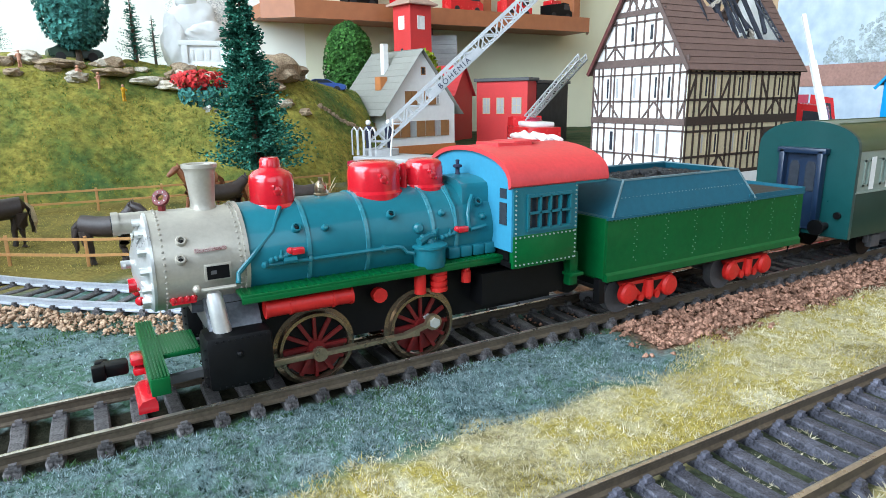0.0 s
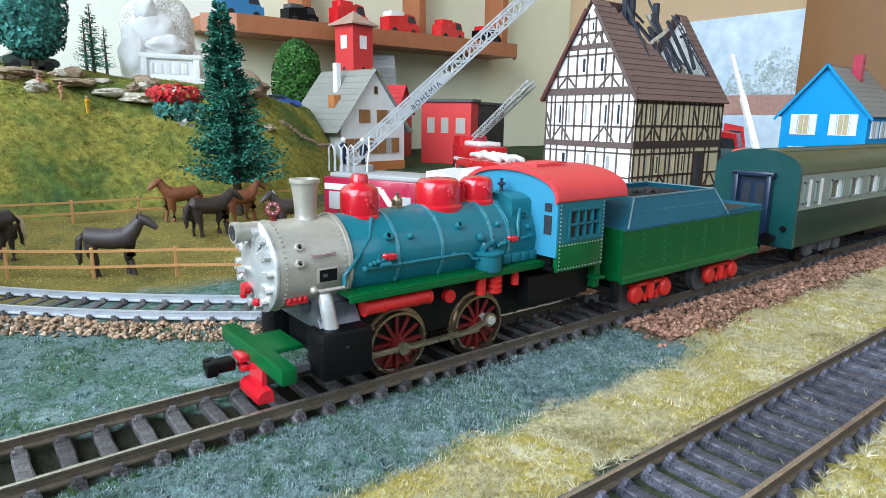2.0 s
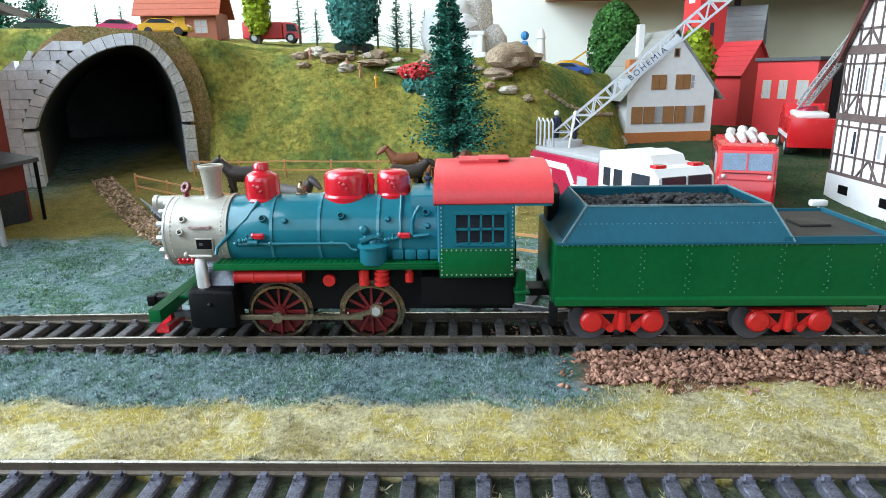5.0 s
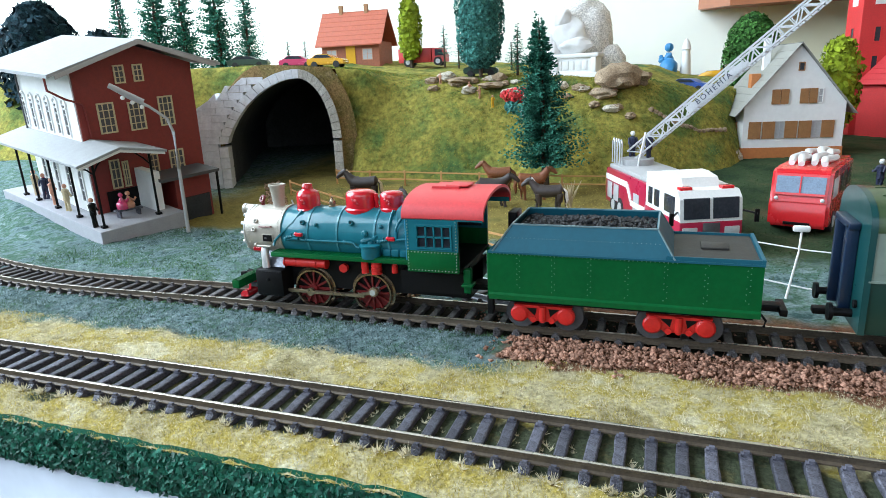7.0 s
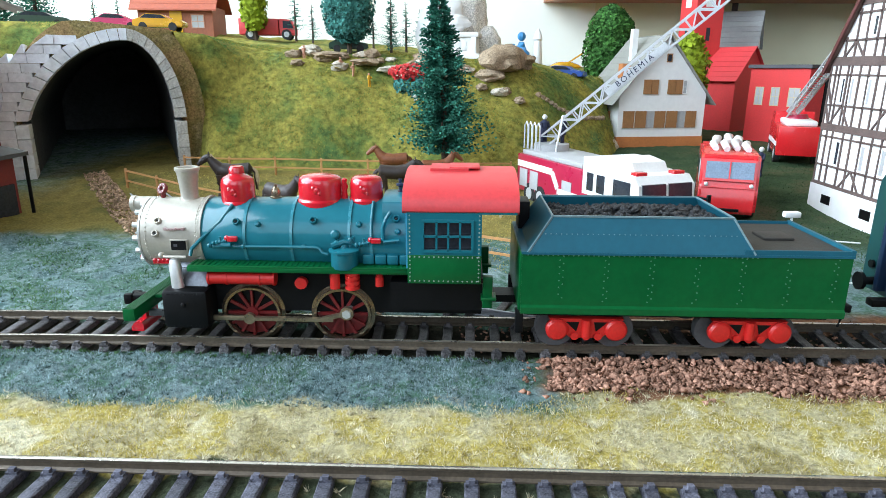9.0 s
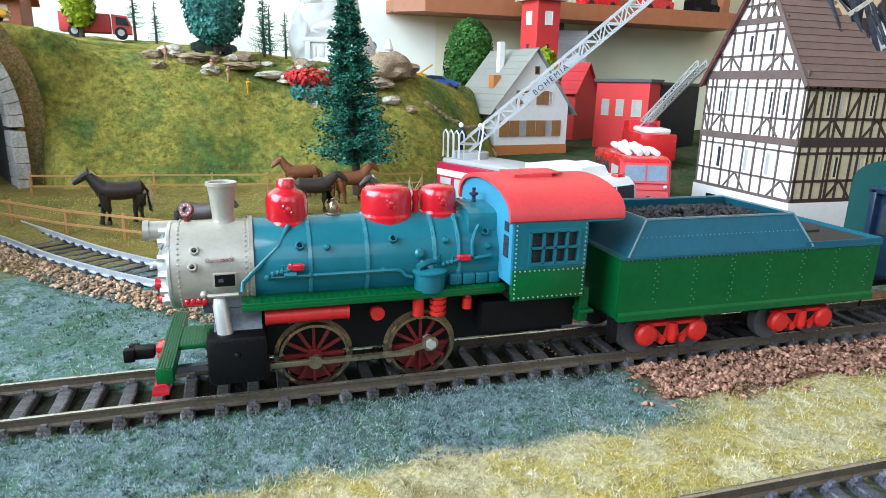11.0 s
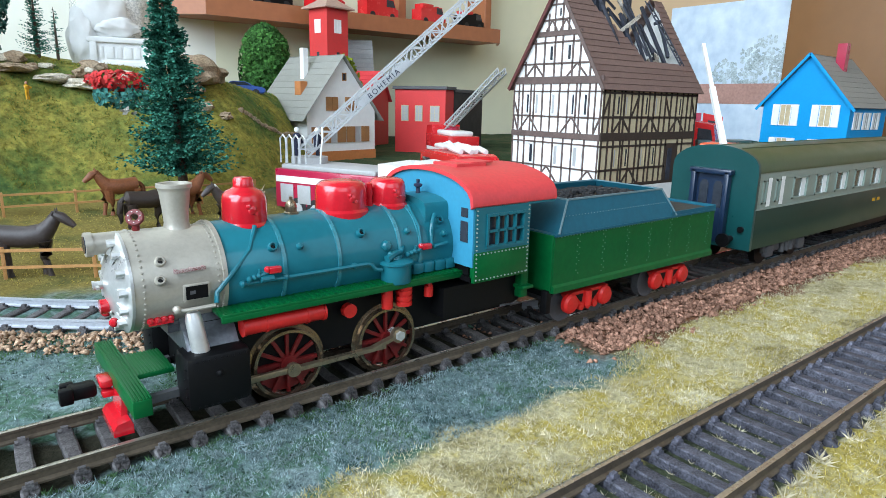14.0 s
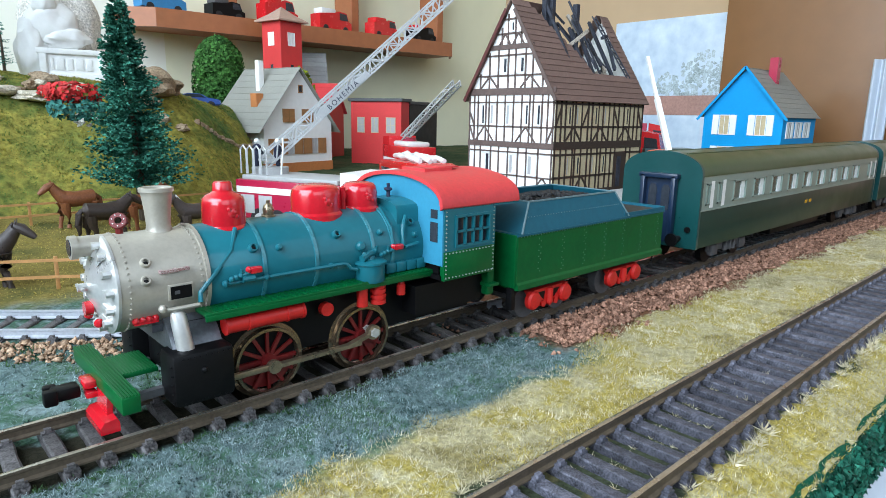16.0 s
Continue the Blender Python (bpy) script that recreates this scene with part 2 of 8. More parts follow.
STONE_BROWN = mat("brown_ballast", (0.17, 0.078, 0.048), 0.95, var=0.4, scale=300, bump=0.5, col2=(0.36, 0.20, 0.14), each=0.5, island=True, spec=0.1)
FLOCK_TEAL = flock("blue_green_flock", (0.115, 0.185, 0.19), (0.34, 0.425, 0.44), each=0.5)
FLOCK_GREEN = flock("green_flock", (0.035, 0.11, 0.045), (0.11, 0.20, 0.08))
FLOCK_HILL = flock("hill_green_flock", (0.065, 0.15, 0.045), (0.13, 0.215, 0.06), each=0.2)
FLOCK_STRAW = flock("straw_flock", (0.50, 0.44, 0.27), (0.70, 0.64, 0.48), each=0.28)
# dark fibres that stand in for the shadows between grass clumps
FLOCK_SHADE = flock("clump_shade_flock", (0.022, 0.05, 0.042), (0.06, 0.10, 0.085), each=0.3)
FLOCK_LAWN = flock("lawn_flock", (0.028, 0.06, 0.028), (0.075, 0.12, 0.055), each=0.3)
FLOCK_PALE = flock("pale_blue_flock", (0.34, 0.41, 0.42), (0.50, 0.56, 0.57), each=0.2)
FLOCK_OLIVE = flock("olive_flock", (0.20, 0.19, 0.035), (0.34, 0.29, 0.06), each=0.2)
FLOCK_YELLOW = flock("yellow_flock", (0.38, 0.305, 0.065), (0.52, 0.43, 0.14), each=0.3)
HILL_TOP = mixed("hill_grass", [(0.045, 0.105, 0.035), (0.12, 0.15, 0.035), (0.27, 0.235, 0.05), (0.16, 0.175, 0.04), (0.06, 0.135, 0.055)], 17)
GREEN_EDGE = mixed("board_edge_flock", [(0.004, 0.05, 0.03), (0.01, 0.09, 0.05), (0.006, 0.07, 0.03)], 120)
ROCK = mixed("plaster_rock", [(0.34, 0.29, 0.21), (0.54, 0.49, 0.40), (0.42, 0.36, 0.26)], 60, bump=0.4)
PLASTER = mixed("white_plaster", [(0.62, 0.58, 0.50), (0.75, 0.73, 0.69), (0.66, 0.62, 0.54)], 60, bump=0.3, rough=0.7)
# whitewash with the window light on the portal brightened into its colour
STONE_WHITE = mat("lit_whitewashed_stone", (0.74, 0.77, 0.83), 0.75, var=0.12, scale=70, bump=0.4, col2=(0.82, 0.85, 0.90), each=0.07, fine=5.0)
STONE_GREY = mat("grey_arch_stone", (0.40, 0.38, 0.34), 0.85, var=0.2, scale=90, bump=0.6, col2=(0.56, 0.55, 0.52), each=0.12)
EARTH = mixed("brown_earth", [(0.16, 0.10, 0.045), (0.30, 0.20, 0.09), (0.20, 0.16, 0.06), (0.36, 0.27, 0.15)], 60)
# TIMBER again, darkened for the shade on the half-timbered house's long wall
TIMBER_SHADED = mat("shaded_brown_timber", (0.040, 0.025, 0.017), 0.75, var=0.3, scale=200, bump=0.2)
CHAR = mat("charred_wood", (0.008, 0.009, 0.013), 0.7, var=0.5, scale=250, bump=0.4, col2=(0.03, 0.034, 0.05))
ASH_WOOD = mat("pale_scorched_wood", (0.22, 0.15, 0.09), 0.8, var=0.4, scale=250, bump=0.3, col2=(0.46, 0.42, 0.36))
RIVET_GREEN = mat("worn_green_rivet", (0.05, 0.17, 0.10), 0.4, var=0.2, scale=200, bump=0)
DECK_DARK = mat("dark_deck_paint", (0.028, 0.025, 0.022), 0.6, var=0.3, scale=150, bump=0.2)
COACH_PANE = mat("greenish_coach_pane", (0.075, 0.115, 0.10), 0.12, var=0.2, scale=40, bump=0, coat=0.4)
# boiler bands: blue lightened for rubbed edges and for the highlights on them
BAND_BLUE = mat("worn_highlit_blue_band", (0.030, 0.19, 0.235), 0.25, var=0.15, scale=150, bump=0.04, coat=0.6)
DARK_RED_WOOD = mat("dark_red_barge_board", (0.10, 0.022, 0.02), 0.6, var=0.2, scale=150, bump=0.15)
WALL_PAINT = mat("cream_wall", (0.84, 0.84, 0.75), 0.85, var=0.03, scale=3, bump=0.05)
WALL_YELLOW = mat("pale_yellow_wall", (0.76, 0.75, 0.55), 0.85, var=0.04, scale=3, bump=0.05)
WALL_BEIGE = mat("beige_wall", (0.50, 0.345, 0.205), 0.8, var=0.04, scale=3, bump=0.05)
WHITE = mat("white_paint", (0.78, 0.78, 0.76), 0.6, var=0.05, scale=30, bump=0.05)
WHITE_PLASTIC = mat("white_plastic", (0.75, 0.75, 0.73), 0.4, var=0.06, scale=120, bump=0.05)
WOOD_SHELF = mat("shelf_wood", (0.36, 0.125, 0.05), 0.45, var=0.1, scale=14, bump=0.05)
WOOD_DARK = mat("wardrobe_wood", (0.20, 0.088, 0.03), 0.35, var=0.07, scale=5, bump=0.03, coat=0.3)
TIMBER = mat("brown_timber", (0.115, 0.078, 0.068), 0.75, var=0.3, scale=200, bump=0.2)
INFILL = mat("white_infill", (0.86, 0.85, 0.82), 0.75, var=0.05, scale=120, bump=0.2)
# cream whose depth includes the shade of that long wall
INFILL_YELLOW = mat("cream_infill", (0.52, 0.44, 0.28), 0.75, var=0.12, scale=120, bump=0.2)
ROOF_TILE = mat("brown_roof_tiles", (0.165, 0.10, 0.082), 0.75, var=0.2, scale=250, bump=0.5, each=0.08)
ROOF_TAUPE = mat("taupe_shingles", (0.26, 0.255, 0.225), 0.65, var=0.1, scale=120, bump=0.2, each=0.05)
ROOF_PALE = mat("pale_pink_tiles", (0.42, 0.27, 0.21), 0.7, var=0.15, scale=200, bump=0.3)
ROOF_GREY = mat("grey_roof", (0.30, 0.31, 0.31), 0.7, var=0.12, scale=200, bump=0.4, each=0.1)
BRICK_RED = mat("red_brick_plastic", (0.20, 0.025, 0.02), 0.6, var=0.2, scale=400, bump=0.4)
HOUSE_BLUE = mat("bright_blue_paint", (0.002, 0.29, 0.64), 0.55, var=0.05, scale=60, bump=0.08, spec=0.2)
RED_WALL = mat("red_wall", (0.60, 0.035, 0.035), 0.6, var=0.1, scale=100, bump=0.15)
SHUTTER = mat("brown_shutter", (0.30, 0.14, 0.05), 0.6, var=0.2, scale=250, bump=0.3)
DARK_GLASS = mat("dark_window", (0.03, 0.035, 0.045), 0.12, var=0.3, scale=100, bump=0)
GREY_PLASTIC = mat("grey_plastic", (0.38, 0.38, 0.38), 0.5, var=0.08, scale=120, bump=0.08)
DARK_GREY = mat("dark_grey", (0.07, 0.07, 0.075), 0.6, var=0.2, scale=120, bump=0.1)
LADDER = mat("ladder_aluminium", (0.52, 0.53, 0.54), 0.4, metal=0.3, var=0.1, scale=200, bump=0.05)
FIRE_RED = mat("fire_engine_red", (0.62, 0.015, 0.02), 0.25, var=0.08, scale=100, bump=0.03, coat=0.5)
FIRE_CRIMSON = mat("crimson_paint", (0.40, 0.012, 0.05), 0.3, var=0.08, scale=100, bump=0.03, coat=0.4)
TYRE_RUBBER = mat("rubber", (0.015, 0.015, 0.016), 0.7, var=0.2, scale=200, bump=0.2)
COACH_DARK = mat("coach_dark_green", (0.008, 0.030, 0.022), 0.34, var=0.1, scale=60, bump=0.03, coat=0.15, spec=0.3)
COACH_GREY = mat("coach_pale_grey_green", (0.21, 0.27, 0.235), 0.32, var=0.06, scale=60, bump=0.03, coat=0.35)
COACH_ROOF = mat("coach_roof_green", (0.042, 0.075, 0.032), 0.36, var=0.12, scale=60, bump=0.05, coat=0.2)
COACH_END = mat("coach_end_teal", (0.004, 0.050, 0.050), 0.32, var=0.08, scale=60, bump=0.04, coat=0.4)
COACH_BLUE = mat("vestibule_dark_blue", (0.006, 0.018, 0.045), 0.35, var=0.12, scale=80, bump=0.05, coat=0.2)
SPRUCE = mat("spruce_needles", (0.008, 0.060, 0.042), 0.8, var=0.4, scale=80, bump=0.0, col2=(0.045, 0.20, 0.14), each=0.5, island=True, spec=0.15)
LEAF = mat("topiary_leaves", (0.02, 0.075, 0.018), 0.85, var=0.4, scale=80, bump=0.0, col2=(0.05, 0.14, 0.03), each=0.5, island=True, spec=0.15)
LEAF_TEAL = mat("dark_teal_leaves", (0.015, 0.085, 0.07), 0.85, var=0.4, scale=80, bump=0.0, col2=(0.06, 0.21, 0.18), each=0.5, island=True, spec=0.15)
LEAF_EDGE = mat("board_edge_flakes", (0.004, 0.05, 0.032), 0.6, var=0.4, scale=80, bump=0.0, col2=(0.012, 0.11, 0.07), each=0.55, island=True, spec=0.3)
LEAF_NAVY = mat("navy_leaves", (0.006, 0.014, 0.022), 0.85, var=0.4, scale=80, bump=0.0, col2=(0.015, 0.04, 0.05), each=0.5, island=True, spec=0.1)
LEAF_YELLOW = mat("yellow_green_leaves", (0.22, 0.28, 0.02), 0.85, var=0.3, scale=80, bump=0.0, each=0.4, island=True, spec=0.15)
FLOWER = mat("red_flowers", (0.55, 0.02, 0.02), 0.7, var=0.3, scale=200, bump=0, each=0.4, island=True)
BARK = mat("bark", (0.06, 0.04, 0.025), 0.9, var=0.4, scale=300, bump=0.6)
FENCE = mat("orange_fence_plastic", (0.50, 0.25, 0.09), 0.55, var=0.15, scale=150, bump=0.1)
HORSE_DARK = mat("dark_horse", (0.032, 0.021, 0.017), 0.5, var=0.3, scale=150, bump=0.15)
HORSE_GREY = mat("grey_brown_horse", (0.05, 0.037, 0.034), 0.5, var=0.25, scale=150, bump=0.15)
HORSE_BROWN = mat("chestnut_horse", (0.22, 0.075, 0.03), 0.5, var=0.25, scale=150, bump=0.15)
MANE = mat("pale_mane", (0.50, 0.40, 0.24), 0.7, var=0.2, scale=200, bump=0.3)
SKIN = mat("figure_paint", (0.50, 0.24, 0.15), 0.6, var=0.15, scale=200, bump=0.1)
NAVY = mat("navy_paint", (0.015, 0.02, 0.05), 0.6, var=0.2, scale=200, bump=0.1)
ORANGE = mat("orange_base", (0.48, 0.17, 0.05), 0.6, var=0.12, scale=100, bump=0.1)
CAR_PINK = mat("pink_car_paint", (0.55, 0.05, 0.14), 0.25, var=0.05, scale=100, bump=0.0, coat=0.5)
CAR_YELLOW = mat("yellow_car_paint", (0.65, 0.34, 0.02), 0.25, var=0.05, scale=100, bump=0.0, coat=0.5)
CAR_GREEN = mat("dark_green_car_paint", (0.02, 0.05, 0.03), 0.3, var=0.1, scale=100, bump=0.0, coat=0.4)
CAR_BLUE = mat("blue_car_paint", (0.03, 0.08, 0.30), 0.3, var=0.1, scale=100, bump=0.0, coat=0.4)
FIG_BLUE = mat("figure_blue", (0.03, 0.20, 0.42), 0.5, var=0.1, scale=100, bump=0.1)
CONCRETE = mat("platform_grey", (0.34, 0.34, 0.36), 0.8, var=0.12, scale=150, bump=0.3)
# for walls and ceiling out of view: dark, to cut the bounced fill light
ROOM_WALL_DARK = mat("dark_room_wall", (0.11, 0.11, 0.115), 0.85, var=0.05, scale=3, bump=0.05)
CLOTH = mat("white_cloth", (0.52, 0.57, 0.64), 0.9, var=0.05, scale=20, bump=0.1)
# dark for the shade inside the tunnel, raised a little for lens haze
TUNNEL_SHADE = mat("tunnel_lining", (0.07, 0.075, 0.075), 0.95, var=0.4, scale=60, bump=0.3)


# ---- the room ----
def slab(name, x0, y0, z0, x1, y1, z1, material, label, category):
    bm = bmesh.new()
    box(bm, x0, y0, z0, x1, y1, z1)
    return solo(name, bm, material, label, category, kind="structure", smooth=0)


BACK_Y, RIGHT_X, LEFT_X, FRONT_Y = 640, 760, -1100, -1500
slab("wall_north", LEFT_X - 60, BACK_Y, -800, 185, BACK_Y + 60, 1500, WALL_PAINT, "cream painted room wall behind the layout", "wall")
slab("wall_north_alcove", 185, BACK_Y, -800, RIGHT_X + 60, BACK_Y + 60, 1500, WALL_YELLOW, "pale yellow room wall behind the shelf", "wall")
slab("floor", LEFT_X, FRONT_Y, -840, RIGHT_X, BACK_Y, -800, WOOD_DARK, "brown wooden room floor", "floor")
slab("ceiling", LEFT_X - 60, FRONT_Y - 60, 1500, RIGHT_X + 60, BACK_Y + 60, 1540, ROOM_WALL_DARK, "unseen ceiling, kept dark to curb bounced light", "ceiling")


def wall_with_window(name, axis, pos, a0, a1, w0, w1, s0, s1, material=ROOM_WALL_DARK, label="unseen wall with a window opening, kept dark to curb bounced light"):
    bm = bmesh.new()
    for lo, hi, z0, z1 in ((a0, w0, -800, 1500), (w1, a1, -800, 1500), (w0, w1, -800, s0), (w0, w1, s1, 1500)):
        if axis == "x":
            box(bm, pos - 60, lo, z0, pos, hi, z1)
        else:
            box(bm, lo, pos - 60, z0, hi, pos, z1)
    solo(name, bm, material, label, "wall", kind="structure", smooth=0)


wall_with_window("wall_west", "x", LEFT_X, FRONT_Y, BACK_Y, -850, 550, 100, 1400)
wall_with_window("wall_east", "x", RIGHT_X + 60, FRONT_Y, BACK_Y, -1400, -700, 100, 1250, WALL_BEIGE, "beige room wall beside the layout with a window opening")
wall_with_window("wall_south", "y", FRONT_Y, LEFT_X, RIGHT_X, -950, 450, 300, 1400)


# ---- ground of the layout ----
def sstep(a, b, v):
    t = min(1.0, max(0.0, (v - a) / (b - a)))
    return t * t * (3 - 2 * t)


def n3(x, y, s, z=0.0):
    return noise.noise(Vector((x / s, y / s, z)))


EDGE_Y = -98


def ground_z(x, y):
    z = -3.6 + 0.6 * sstep(-20, 140, y) + 8 * sstep(140, 260, y) + 7 * sstep(250, 380, y)
    lump = 0.5 * n3(x, y, 26) + 0.55 * n3(x, y, 8, 3.0) + 0.6 * n3(x, y, 3.6, 5.0)
    off = min(abs(y), abs(y + 73.2))
    bed = sstep(12.5, 9.0, off)          # the sleepers lie a little sunk in the ground
    z += lump * (1 - 0.8 * bed) - 0.75 * bed
    z -= 1.8 * sstep(-84, EDGE_Y, y)
    # a bank rises along the station platform
    lx, ly = 0.326 * (y - 62) - 0.945 * (x + 209), -0.326 * (x + 209) - 0.945 * (y - 62)
    return z + 15 * sstep(0, 150, lx) * sstep(34, 4, ly) * sstep(-130, -95, ly)


def grey_track(s):
    """Centre line of the branch to the tunnel: s runs from the join with the main line; gives x, y and heading."""
    r = 360.0
    full = radians(52.7)
    if s < r * full:
        a = s / r
        return 170 - r * math.sin(a), r - r * math.cos(a), math.pi - a
    d = s - r * full
    return 170 - r * math.sin(full) - d * math.cos(full), r - r * math.cos(full) + d * math.sin(full), math.pi - full


GROUND = bpy.data.materials.new("layout_ground")
GROUND.use_nodes = True


def ground_material(m):
    nt = m.node_tree
    link = nt.links.new
    b = nt.nodes["Principled BSDF"]
    b.inputs["Roughness"].default_value, b.inputs["Specular IOR Level"].default_value = 0.95, 0.1
    tc = nt.nodes.new("ShaderNodeTexCoord")
    sep = nt.nodes.new("ShaderNodeSeparateXYZ")
    link(tc.outputs["Object"], sep.inputs[0])
    wob = node(nt, "ShaderNodeTexNoise", Scale=35.0, Detail=5.0, Roughness=0.6)
    link(tc.outputs["Object"], wob.inputs["Vector"])

    def math_node(op, a, b2):
        n = nt.nodes.new("ShaderNodeMath")
        n.operation = op
        for i, v in enumerate((a, b2)):
            if isinstance(v, (int, float)):
                n.inputs[i].default_value = v
            else:
                link(v, n.inputs[i])
        return n.outputs[0]

    shift = math_node("MULTIPLY", math_node("SUBTRACT", wob.outputs["Fac"], 0.5), 0.03)
    x, y = math_node("ADD", sep.outputs[0], shift), math_node("ADD", sep.outputs[1], shift)

    def ramp_to(v, a, b2):
        n = nt.nodes.new("ShaderNodeMapRange")
        n.interpolation_type = "SMOOTHSTEP"
        n.inputs["From Min"].default_value, n.inputs["From Max"].default_value = a, b2
        link(v, n.inputs["Value"])
        return n.outputs[0]

    def patch(cols, scale):
        n = node(nt, "ShaderNodeTexNoise", Scale=scale, Detail=5.0, Roughness=0.65)
        link(tc.outputs["Object"], n.inputs["Vector"])
        r = nt.nodes.new("ShaderNodeValToRGB")
        e = r.color_ramp.elements
        e[0].position, e[1].position = 0.35, 0.65
        e[0].color, e[1].color = (*cols[0], 1), (*cols[-1], 1)
        for i, c in enumerate(cols[1:-1], 1):
            e.new(0.35 + 0.3 * i / (len(cols) - 1)).color = (*c, 1)
        link(n.outputs["Fac"], r.inputs[0])
        return r.outputs[0]

    def mix(f, a, b2):
        n = nt.nodes.new("ShaderNodeMix")
        n.data_type = "RGBA"
        link(f, n.inputs[0])
        link(a, n.inputs[6])
        link(b2, n.inputs[7])
        return n.outputs[2]

    teal = patch([(0.045, 0.09, 0.085), (0.15, 0.22, 0.22), (0.055, 0.12, 0.075), (0.20, 0.27, 0.27)], 75)
    straw = patch([(0.24, 0.20, 0.085), (0.44, 0.39, 0.23), (0.34, 0.27, 0.06), (0.50, 0.46, 0.31)], 45)
    brown = patch([(0.12, 0.055, 0.03), (0.22, 0.11, 0.06)], 120)
    field = patch([(0.16, 0.125, 0.035), (0.24, 0.19, 0.055), (0.11, 0.11, 0.035)], 30)
    lawn = patch([(0.022, 0.045, 0.022), (0.045, 0.075, 0.035), (0.085, 0.085, 0.045)], 30)
    # main track bed, near black: the shade between sleepers is in this colour
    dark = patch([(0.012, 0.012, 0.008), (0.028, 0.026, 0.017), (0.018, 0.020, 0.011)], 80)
    bed = patch([(0.03, 0.036, 0.022), (0.065, 0.075, 0.045), (0.05, 0.062, 0.035), (0.12, 0.105, 0.05)], 80)
    c = mix(ramp_to(y, -0.036, -0.042), teal, straw)
    in_front = math_node("MULTIPLY", ramp_to(x, 0.046, 0.056), math_node("MULTIPLY", ramp_to(y, -0.033, -0.029), ramp_to(y, 0.03, 0.02)))
    c = mix(in_front, c, brown)
    right = math_node("MULTIPLY", ramp_to(x, 0.048, 0.066), ramp_to(y, -0.0285, -0.0315))
    c = mix(right, c, straw)
    pasture = math_node("MULTIPLY", ramp_to(y, 0.10, 0.118), ramp_to(x, 0.10, 0.06))
    c = mix(math_node("MULTIPLY", pasture, ramp_to(x, -0.25, -0.20)), c, field)
    c = mix(math_node("MULTIPLY", ramp_to(y, 0.08, 0.11), ramp_to(x, 0.06, 0.10)), c, lawn)
    c = mix(math_node("MULTIPLY", ramp_to(y, -0.0615, -0.0635), ramp_to(y, -0.0855, -0.0835)), c, bed)
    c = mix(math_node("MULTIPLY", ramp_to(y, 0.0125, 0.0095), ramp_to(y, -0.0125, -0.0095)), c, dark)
    fine = node(nt, "ShaderNodeTexNoise", Scale=900.0, Detail=4.0, Roughness=0.7)
    link(tc.outputs["Object"], fine.inputs["Vector"])
    hsv = nt.nodes.new("ShaderNodeHueSaturation")
    mr = nt.nodes.new("ShaderNodeMapRange")
    mr.inputs["From Min"].default_value, mr.inputs["From Max"].default_value = 0.3, 0.7
    mr.inputs["To Min"].default_value, mr.inputs["To Max"].default_value = 0.55, 1.4
    link(fine.outputs["Fac"], mr.inputs["Value"])
    link(mr.outputs[0], hsv.inputs["Value"])
    link(c, hsv.inputs["Color"])
    link(hsv.outputs[0], b.inputs["Base Color"])
    bp = node(nt, "ShaderNodeBump", Strength=0.7, Distance=0.001)
    link(fine.outputs["Fac"], bp.inputs["Height"])
    link(bp.outputs[0], b.inputs["Normal"])


ground_material(GROUND)


def grid_mesh(name, xs, ys, fn, material):
    vs = [(x, y, fn(x, y)) for y in ys for x in xs]
    w = len(xs)
    fs = [(j * w + i, j * w + i + 1, (j + 1) * w + i + 1, (j + 1) * w + i) for j in range(len(ys) - 1) for i in range(w - 1)]
    return new(name, raw_mesh(name, vs, fs, material, True))


gx = sorted(set(list(range(-720, -300, 12)) + [-300 + 2.5 * i for i in range(240)] + list(range(300, 757, 12))))
gy = [EDGE_Y + 1.6 * i for i in range(120)] + list(range(97, 300, 5)) + list(range(300, 636, 8))
tagged(grid_mesh("ground", gx, gy, ground_z, GROUND), "model railway baseboard with flocked ground cover", "ground", kind="structure")
# the board itself: a flocked green front edge over white cloth
bm = bmesh.new()
box(bm, -720, EDGE_Y + 1, -60, 756, 630, -14)
solo("baseboard", bm, WOOD_SHELF, "wooden layout board under the scenery", "board", kind="structure", smooth=0)


def front_edge():
    rnd = random.Random(5)
    xs = [-720 + 3 * i for i in range(493)]
    prof = [(1.5, -4.9), (-0.6, -5.9), (-2.0, -7.8), (-2.6, -10), (-2.8, -12.5), (-2.6, -15), (-1.0, -16.5)]
    vs, fs = [], []
    for x in xs:
        for k, (dy, z) in enumerate(prof):
            vs.append((x, EDGE_Y + dy + 0.9 * n3(x, k * 9, 8) + rnd.uniform(-0.4, 0.4), z + 0.6 * n3(x, k * 7, 6, 2.0)))
    n = len(prof)
    for i in range(len(xs) - 1):
        for k in range(n - 1):
            fs.append((i * n + k, i * n + k + 1, (i + 1) * n + k + 1, (i + 1) * n + k))
    ob = new("trim", raw_mesh("trim", vs, fs, GREEN_EDGE, True))
    tagged(ob, "dark green flocked front edge of the layout board", "board edge", kind="structure")


front_edge()


def cloth_skirt():
    vs, fs = [], []
    xs = [-720 + 8 * i for i in range(186)]
    for x in xs:
        w = 5 * math.sin(x / 19.0) + 3 * math.sin(x / 7.3)
        for z in (-14, -120, -400, -790):
            vs.append((x, EDGE_Y - 2 + w * (0.05 + min(1, (-z) / 300)), z))
    for i in range(len(xs) - 1):
        for k in range(3):
            fs.append((i * 4 + k, i * 4 + k + 1, i * 4 + k + 5, i * 4 + k + 4))
    ob = new("table_skirt", raw_mesh("table_skirt", vs, fs, CLOTH, True))
    mod = ob.modifiers.new("thick", "SOLIDIFY")
    mod.thickness = 0.002
    tagged(ob, "white pleated cloth hanging below the board edge", "cloth")


